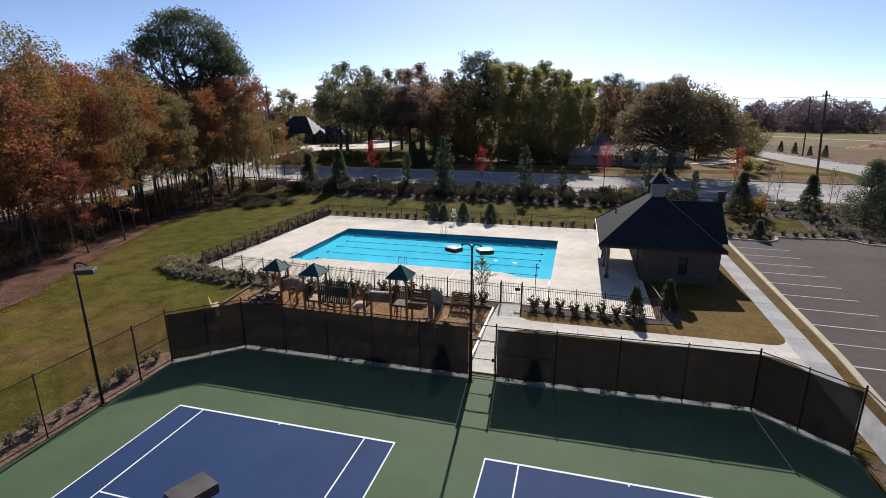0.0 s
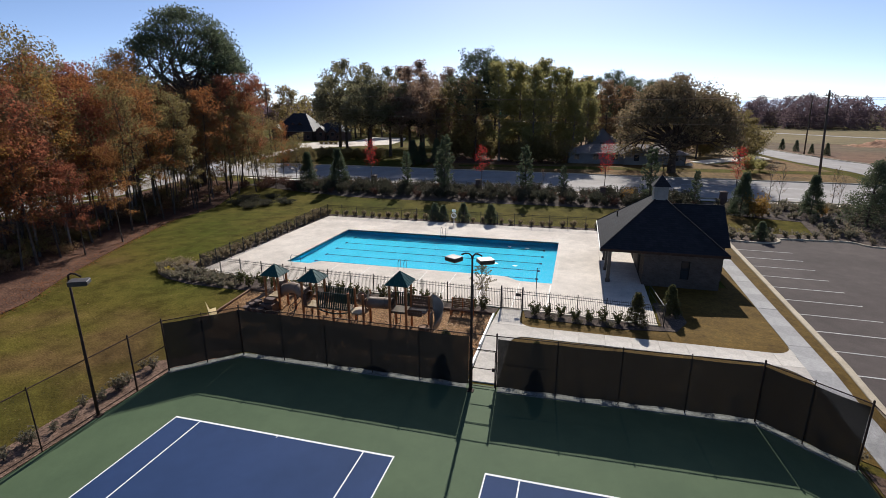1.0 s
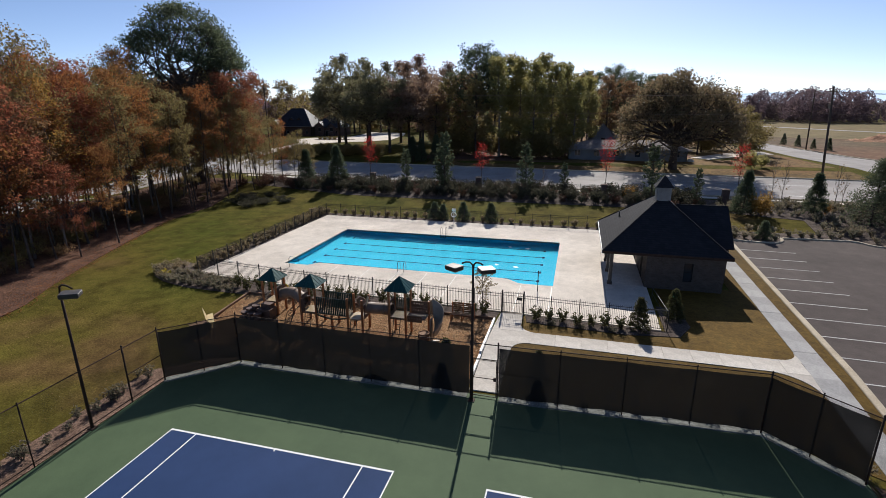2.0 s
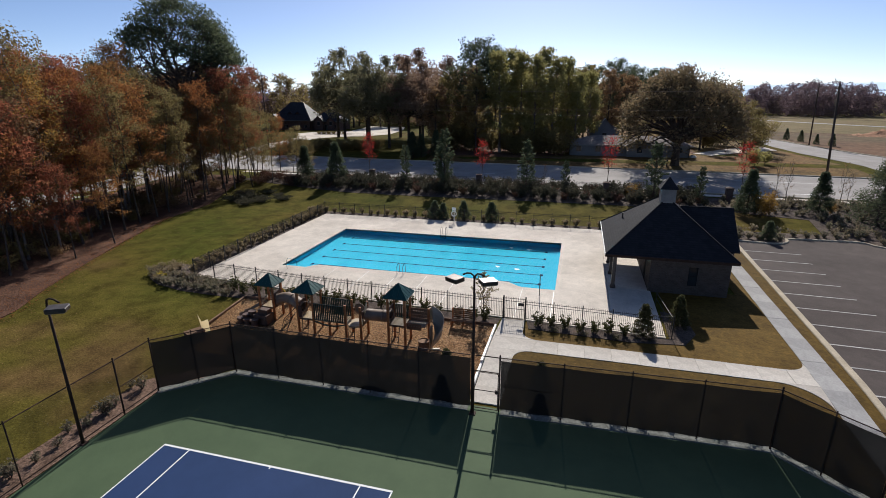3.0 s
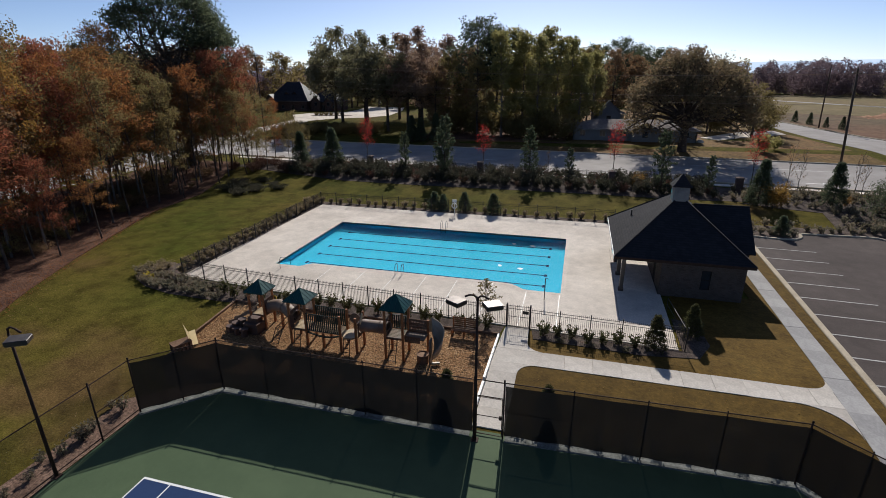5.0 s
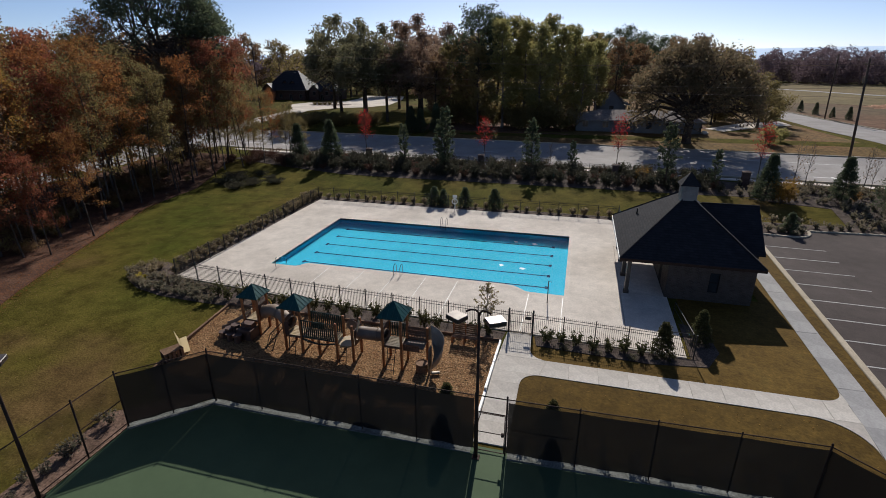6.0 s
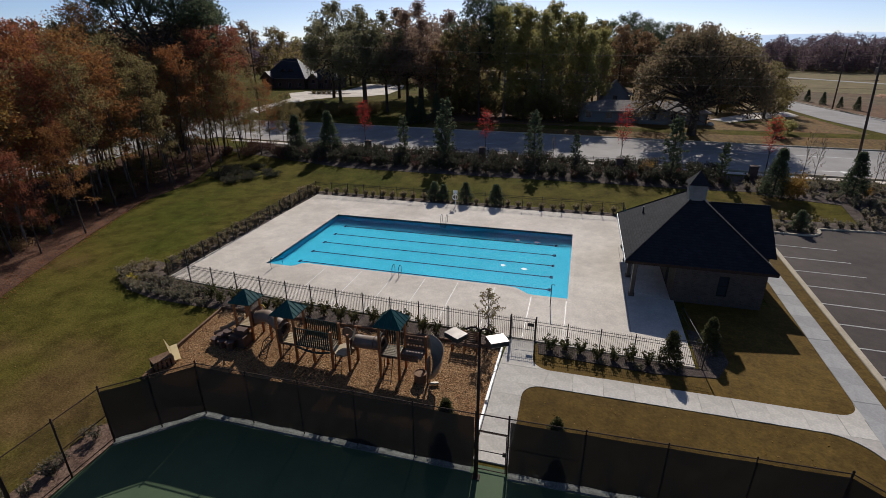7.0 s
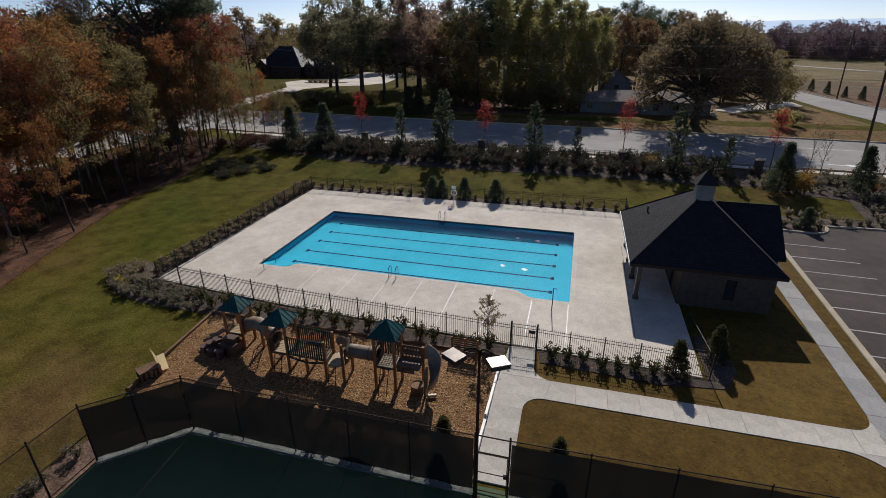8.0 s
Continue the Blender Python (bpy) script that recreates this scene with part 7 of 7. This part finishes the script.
# ---- shrubs ----
def shrub(name, seed, h, r, n, size, leaf, label, category="shrub", group="", spread=1.0, stems=7):
    rng = np.random.default_rng(seed)
    segs, tips = [], []
    for i in range(stems):
        az, out = i * 2.4 + rng.uniform(-0.4, 0.4), r * spread * rng.uniform(0.4, 1.0)
        mid = np.array([out * 0.4 * math.cos(az), out * 0.4 * math.sin(az), h * rng.uniform(0.3, 0.5)])
        tip = np.array([out * math.cos(az), out * math.sin(az), h * rng.uniform(0.7, 1.0)])
        segs += [(np.array([0, 0, -0.05]), mid, 0.018, 0.013), (mid, tip, 0.013, 0.006)]
        tips += [mid, (mid + tip) / 2, tip]
    T = np.array(tips)
    C = T[rng.integers(0, len(T), n)] + rng.normal(size=(n, 3)) * np.array([r * 0.22, r * 0.22, h * 0.13])
    C[:, 2] = np.clip(C[:, 2], 0.03, None)
    ob = thing(name, pose(0, 0, 0), label, category, group)
    tagged(part("stem", mesh_np("stem", *tubes_np(segs, 4), BARK), None, ob), kind="stuff")
    part("foliage", mesh_np("foliage", *leaves_np(C, size, rng), leaf), None, ob)
    return ob


def row(a, b, step, jitter=0.12):
    a, b = Vector(a), Vector(b)
    n = max(1, round((b - a).length / step))
    return [(a.x + (b.x - a.x) * k / n + RNG.normal() * jitter, a.y + (b.y - a.y) * k / n + RNG.normal() * jitter) for k in range(n + 1)]


UPRIGHT = "upright green-leaved shrub in the mulch bed"
s1 = shrub("laurel_shrub", 61, 0.95, 0.36, 210, 0.13, LAUREL_LEAF, UPRIGHT, group="fence shrubs")
plant(s1, row((-8.5, 15.95), (12.0, 15.75), 1.15) + [(*p, RNG.uniform(0.7, 0.95)) for p in row((15.3, 15.85), (20.8, 15.65), 0.9)], RNG, 0.75, 1.15)
s2 = shrub("grey_shrub", 62, 0.62, 0.5, 340, 0.1, GREY_LEAF, "low rounded grey-green shrub in the mulch bed", group="low shrubs")
plant(s2, row((-17.6, 17.2), (-15.4, 16.15), 0.9) + row((-15.3, 16.1), (-8.5, 15.3), 0.9) + row((-15.6, 17.5), (-9.0, 16.3), 0.95) + [(16.4, 15.2, 0.6), (18.3, 15.1, 0.55), (20.2, 15.05, 0.6)], RNG, 0.8, 1.2)
s3 = shrub("yellow_shrub", 63, 0.55, 0.5, 300, 0.1, YELLOW_LEAF, "low yellow-leaved shrub at the bed's corner", group="yellow shrubs")
plant(s3, [(-16.2, 17.1), (-15.7, 16.75, 0.7), (-15.4, 39.5), (-15.5, 41.0)], RNG, 0.8, 1.1)
plant(shrub("grass_tuft", 78, 0.62, 0.42, 300, 0.07, HEDGE_LEAF, "tan ornamental grass tuft at the bed's corner", group="grass tufts", stems=12), [(-18.1, 17.9), (-18.0, 18.8), (-17.6, 19.7), (-17.0, 18.9), (-17.2, 17.6), (-16.6, 19.4), (-16.5, 18.3), (-16.4, 16.5)], RNG, 0.85, 1.25)
s4 = shrub("hedge_shrub", 64, 0.74, 0.4, 300, 0.12, HEDGE_LEAF, "brownish rounded hedge shrub beside the deck", group="hedge along the deck")
plant(s4, [(x, y, RNG.uniform(0.8, 1.05) if y < 36 else RNG.uniform(0.95, 1.3)) for x, y in row((-15.5, 20.6), (-15.8, 43.4), 1.15, 0.08) + row((-14.75, 18.9), (-15.0, 43.0), 1.2, 0.08)] + row((-14.7, 43.3), (20.0, 43.4), 1.25), RNG, 0.75, 1.1)
s5 = shrub("bank_shrub", 65, 1.3, 0.72, 560, 0.12, SHRUB_LEAF, "dark dense shrub on the planted bank", group="bank shrubs")
s6 = shrub("bank_shrub", 66, 1.1, 0.68, 480, 0.12, PINK_LEAF, "reddish brown shrub on the planted bank", group="bank shrubs")
bank = []
for off in (55.0, 56.6, 58.2, 59.8, 61.4):
    bank += row((-28, off + 1.6), (33, off - 0.6), 1.45, 0.22)
plant(s5, [p for i, p in enumerate(bank) if i % 5], RNG, 0.8, 1.35)
plant(s6, [p for i, p in enumerate(bank) if not i % 5], RNG, 0.7, 1.1)
plant(shrub("lawn_shrub", 80, 0.7, 1.3, 1500, 0.1, SHRUB_LEAF, "dark spreading shrub at the lawn's edge", group="shrubs at the lawn's edge", stems=16), [(-31.2, 46.4), (-29.6, 46.0), (-28.0, 44.6), (-26.9, 46.8), (-24.6, 48.6), (-28.6, 49.0), (-30.6, 48.6), (-26.4, 50.2), (-32.0, 49.6), (-29.0, 51.6)], RNG, 0.7, 1.25)
s7 = shrub("lot_shrub", 67, 0.62, 0.34, 170, 0.1, GREY_LEAF, "small grey-brown shrub behind the parking lot", group="lot shrubs")
plant(s7, row((34.3, 42.4), (37.9, 42.2), 0.9) + row((33.6, 44.4), (38.8, 45.2), 1.2) + row((40.0, 44.1), (46.0, 44.3), 0.95) + row((47.6, 43.0), (52, 42.6), 1.1) + row((44.4, 45.6), (52, 45.2), 1.2, 0.2) + row((44.6, 47.4), (47.6, 47.2), 1.1, 0.25) + row((44.6, 49.6), (47.4, 49.2), 1.3, 0.3) + row((38.5, 52.6), (44, 52.2), 1.2, 0.25) + row((36, 55), (54, 54.4), 1.2, 0.3) + row((37, 56.2), (55, 55.8), 1.2, 0.3) + row((38, 57.5), (56, 57), 1.2, 0.3) + row((36, 58.8), (56, 58.2), 1.3, 0.3) + row((34, 53.8), (38, 54.2), 1.2, 0.2) + row((45, 51.0), (49, 50.6), 1.2, 0.3), RNG, 0.9, 1.6)
s8 = shrub("court_shrub", 68, 0.72, 0.34, 150, 0.09, GREY_LEAF, "small grey-brown shrub along the court fence", group="court shrubs")
plant(s8, row((-4.6, -16), (-4.6, 3.0), 1.05, 0.25) + row((-5.1, -14), (-5.0, 3.2), 2.2, 0.25) + row((0.3, 7.05), (12.0, 7.15), 0.95, 0.1) + row((14.9, 7.0), (25.6, 7.25), 1.15, 0.1) + row((26.6, 7.0), (29.6, 4.7), 1.2, 0.1) + row((30.0, 3.0), (30.0, -8), 1.1, 0.15), RNG, 0.6, 1.1)
s9 = tree("holly", 69, 2.5, 0.06, 0.6, 76, 5600, 0.065, LAUREL_LEAF, BARK, "narrow conical holly in the bed", category="shrub", group="hollies", form="cone", trunk=0.05, clump=0.3)
plant(s9, [(21.9, 15.9, 1.0), (24.3, 18.0, 1.0), (16.05, 7.55, 0.98), (11.2, 7.3, 1.02)], RNG)
s10 = tree("holly", 75, 2.0, 0.06, 0.7, 60, 4200, 0.07, DEEP_GREEN, BARK, "bushy dark green holly in a mulched bed", category="shrub", group="deck hollies", form="cone", trunk=0.05, clump=0.34)
plant(s10, [(0.3, 43.3, 1.2), (1.35, 43.4, 1.0), (4.0, 43.4, 1.2), (7.5, 43.3, 1.3), (37.0, 42.4, 1.1)], RNG)
plant(tree("crape_myrtle", 70, 2.7, 0.5, 0.75, 18, 750, 0.06, OLIVE, PALE_BARK, "small sparse multi-stemmed tree by the pool fence", form="column", trunk=0.05, rise=1.0), [(11.6, 16.0, 1.22)], RNG)
plant(tree("sapling", 71, 6.0, 1.2, 1.3, 18, 70, 0.12, BROWNISH, PALE_BARK, "bare-twigged young tree on the bank", group="bare saplings", form="column", trunk=0.06, rise=1.0), [(43.2, 60.5, 1.0), (49.7, 58.0, 0.9), (44.4, 60.2, 0.95), (50.6, 58.3, 0.75), (12.5, 61, 0.7)], RNG)

plant(shrub("gold_shrub", 77, 2.4, 1.1, 1100, 0.12, GOLD, "tall golden-brown shrub on the bank", group="gold shrubs"), [(38.9, 51.2, 1.15), (40.0, 51.9, 0.85), (24.6, 57.5, 0.8), (46.9, 53.2, 0.5)], RNG)
# undergrowth in the woods
u1 = shrub("undergrowth", 72, 1.5, 1.3, 1000, 0.1, OLIVE, "olive-brown undergrowth in the wood", group="undergrowth")
u0 = shrub("undergrowth", 79, 1.4, 1.3, 800, 0.1, PINK_LEAF, "dark reddish undergrowth above the bank", group="undergrowth")
u2 = shrub("undergrowth", 73, 1.4, 1.4, 1000, 0.1, BROWNISH, "brown undergrowth in the wood", group="undergrowth")
plant(u1, [(litter_x(y) - (1.8 if y < 27 else 0) - RNG.uniform(2.2, 13), y) for y in RNG.uniform(4, 61, 42)], RNG, 0.4, 1.25)
plant(u0, [(RNG.uniform(-40, -28), RNG.uniform(56, 63), RNG.uniform(0.5, 1.0)) for _ in range(32)], RNG)
plant(u2, [(litter_x(y) - (1.8 if y < 27 else 0) - RNG.uniform(2.4, 14), y) for y in RNG.uniform(4, 61, 40)], RNG, 0.4, 1.25)
u3 = shrub("thicket", 74, 4.5, 3.0, 3200, 0.24, OLIVE, "dense olive thicket below the roadside trees", group="thickets")
plant(u3, [(x + RNG.normal() * 0.6, y + 0.16 * (x + 40) + RNG.normal() * 0.6, RNG.uniform(0.34, 0.5)) for y in (92, 95.5, 99) for x in np.arange(-51, -27, 2.4)] + [(x, 140.3 + 0.15 * (x + 63.5), 0.22) for x in np.arange(-68, -58, 1.7)] + [(x + RNG.normal(), 93 + RNG.uniform(0, 9)) for x in np.arange(-13, 14, 2.6)] + [(x, 112 + RNG.uniform(0, 14)) for x in np.arange(-12, 60, 4.5) if not 17 < x < 30], RNG, 0.7, 1.3)

# loose wood chips
rng = np.random.default_rng(9)
cx_, cy_ = rng.uniform(-6.5, 12.4, 24000), rng.uniform(7.8, 15.0, 24000)
C = np.stack([cx_, cy_, level(cx_, cy_) + 0.04], -1)
tagged(new("wood_chip_bits", mesh_np("wood_chip_bits", *leaves_np(C, 0.05, rng, flat=2.0), CHIP_BITS)), "loose brown wood chips strewn over the playground floor", "wood chips", "", "stuff")
dx_, dy_ = rng.uniform(15, 30, 160), rng.uniform(7.4, 12.2, 160)
C = np.stack([dx_, dy_, level(dx_, dy_) + 0.05], -1)
tagged(new("fallen_leaves", mesh_np("fallen_leaves", *leaves_np(C, 0.06, rng, flat=4.0), GOLD)), "a few pale fallen leaves on the brown lawn", "leaves", "", "stuff")

# fallen leaves on the lawn
rng = np.random.default_rng(5)
y = rng.uniform(0, 60, 2600)
x = np.array([litter_x(v) for v in y]) + rng.exponential(1.6, 2600)
keep = x < -15
fx, fy = x[keep], y[keep]
x2, y2 = rng.uniform(-24, -6, 900), rng.uniform(-8, 20, 900)
ok = ~((x2 > -19.8) & (y2 > 15))
x3, y3 = rng.uniform(-30, -16.5, 1500), rng.uniform(14, 52, 1500)
in_lawn = x3 > np.array([litter_x(v) for v in y3])
fx, fy = np.concatenate([fx, x2[ok], x3[in_lawn]]), np.concatenate([fy, y2[ok], y3[in_lawn]])
C = np.stack([fx, fy, level(fx, fy) + 0.05], -1)
tagged(new("fallen_leaves", mesh_np("fallen_leaves", *leaves_np(C, 0.055, rng, flat=4.0), BROWNISH)), "scattered rust-coloured fallen leaves on the lawn", "leaves", "", "stuff")

# thick rust litter along the foot of the woods
y = rng.uniform(-20, 36, 5200)
x = np.array([litter_x(v) for v in y]) + 0.7 - np.abs(rng.normal(0, 2.0, 5200))
C = np.stack([x, y, level(x, y) + 0.07], -1)
tagged(new("leaf_litter", mesh_np("leaf_litter", *leaves_np(C, 0.08, rng, flat=3.0), RUST)), "rust-brown leaf litter along the edge of the woods", "leaves", "", "stuff")


# ---- a bush, a letter box and a boulder in the brick house's yard; a car on the side road ----
plant(shrub("yard_bush", 76, 2.6, 1.5, 1500, 0.2, MID_GREEN, "rounded green bush in the brown yard"), [(48.2, 87.0, 1.0), (50.4, 89.0, 0.7)], RNG, 0.9, 1.1)
box = thing("mailbox", pose(33.0, 84.2, float(level(33.0, 84.2))), "dark mailbox on a wooden post by the road", "mailbox")
part("post", Geo().box(-0.05, 0.05, -0.05, 0.05, -0.2, 1.05, 0.01), POLE_WOOD, box)
part("body", Geo().prism([(-0.12, -0.3), (0.12, -0.3), (0.12, 0.3), (-0.12, 0.3)], 1.05, 1.2).tube((0, -0.3, 1.2), (0, 0.3, 1.2), 0.12, n=12), IRON, box)
stone = Geo().prism([(0.75 * math.cos(i * 0.7) * (1 + 0.15 * math.sin(3 * i)), 0.5 * math.sin(i * 0.7)) for i in range(9)], 0.0, 0.35)
stone.prism([(0.5 * math.cos(i * 0.7) * (1 + 0.1 * math.sin(3 * i)), 0.32 * math.sin(i * 0.7)) for i in range(9)], 0.35, 0.6)
solid("boulder", stone, CONCRETE, "pale boulder lying in the brown yard", "rock", m=pose(39.6, 96.2, float(level(39.6, 96.2)) - 0.05))


def parked_car(x, y, turn, label):
    car = thing("car", pose(x, y, float(level(x, y)) + 0.06, 0, 0, turn), label, "car")
    body = Geo()
    prof = [(-2.2, 0.35), (-2.25, 0.75), (-2.05, 0.95), (-1.0, 1.02), (1.25, 1.0), (2.1, 0.82), (2.25, 0.6), (2.2, 0.35)]
    body.slab([(a, -0.88, z) for a, z in prof], 1.76, (0, 1, 0))
    part("body", body, CAR_PAINT, car, "dark blue-grey painted body")
    cab = Geo()
    lo, hi = [(-1.75, 1.0), (1.2, 1.0)], [(-1.2, 1.45), (0.45, 1.45)]
    cab.add([(lo[0][0], -0.82, 1.0), (lo[1][0], -0.82, 1.0), (lo[1][0], 0.82, 1.0), (lo[0][0], 0.82, 1.0), (hi[0][0], -0.64, 1.45), (hi[1][0], -0.64, 1.45), (hi[1][0], 0.64, 1.45), (hi[0][0], 0.64, 1.45)],
            [(0, 1, 5, 4), (1, 2, 6, 5), (2, 3, 7, 6), (3, 0, 4, 7), (4, 5, 6, 7), (3, 2, 1, 0)])
    part("cabin_glass", cab, DARK_GLASS, car, "dark car windows")
    part("roof", Geo().box(-1.25, 0.5, -0.67, 0.67, 1.45, 1.5, 0.02), CAR_PAINT, car)
    for a in (-1.35, 1.4):
        for s in (-1, 1):
            w = part("wheel", Geo().tube((a, s * 0.7, 0.33), (a, s * 0.92, 0.33), 0.33, n=16), IRON, car, "black tyre")
            part("rim", Geo().tube((a, s * 0.9, 0.33), (a, s * 0.93, 0.33), 0.2, n=12), STEEL, w)
    for s in (-0.6, 0.6):
        part("headlight", Geo().box(2.1, 2.24, s - 0.16, s + 0.16, 0.62, 0.76, 0.02), STEEL, car)
        part("tail_light", Geo().box(-2.26, -2.2, s - 0.16, s + 0.16, 0.7, 0.85, 0.01), CRIMSON, car, "red tail light")
    return car


CAR_PAINT = mat("car_paint", (0.0258, 0.0301, 0.0387), (0.03096, 0.03612, 0.04472), 2.0, 30.0, 0.3, 0.0, 0.2, spread=0.03)
parked_car(-63.0, 57.0, 84, "dark car standing on the side road behind the trees")
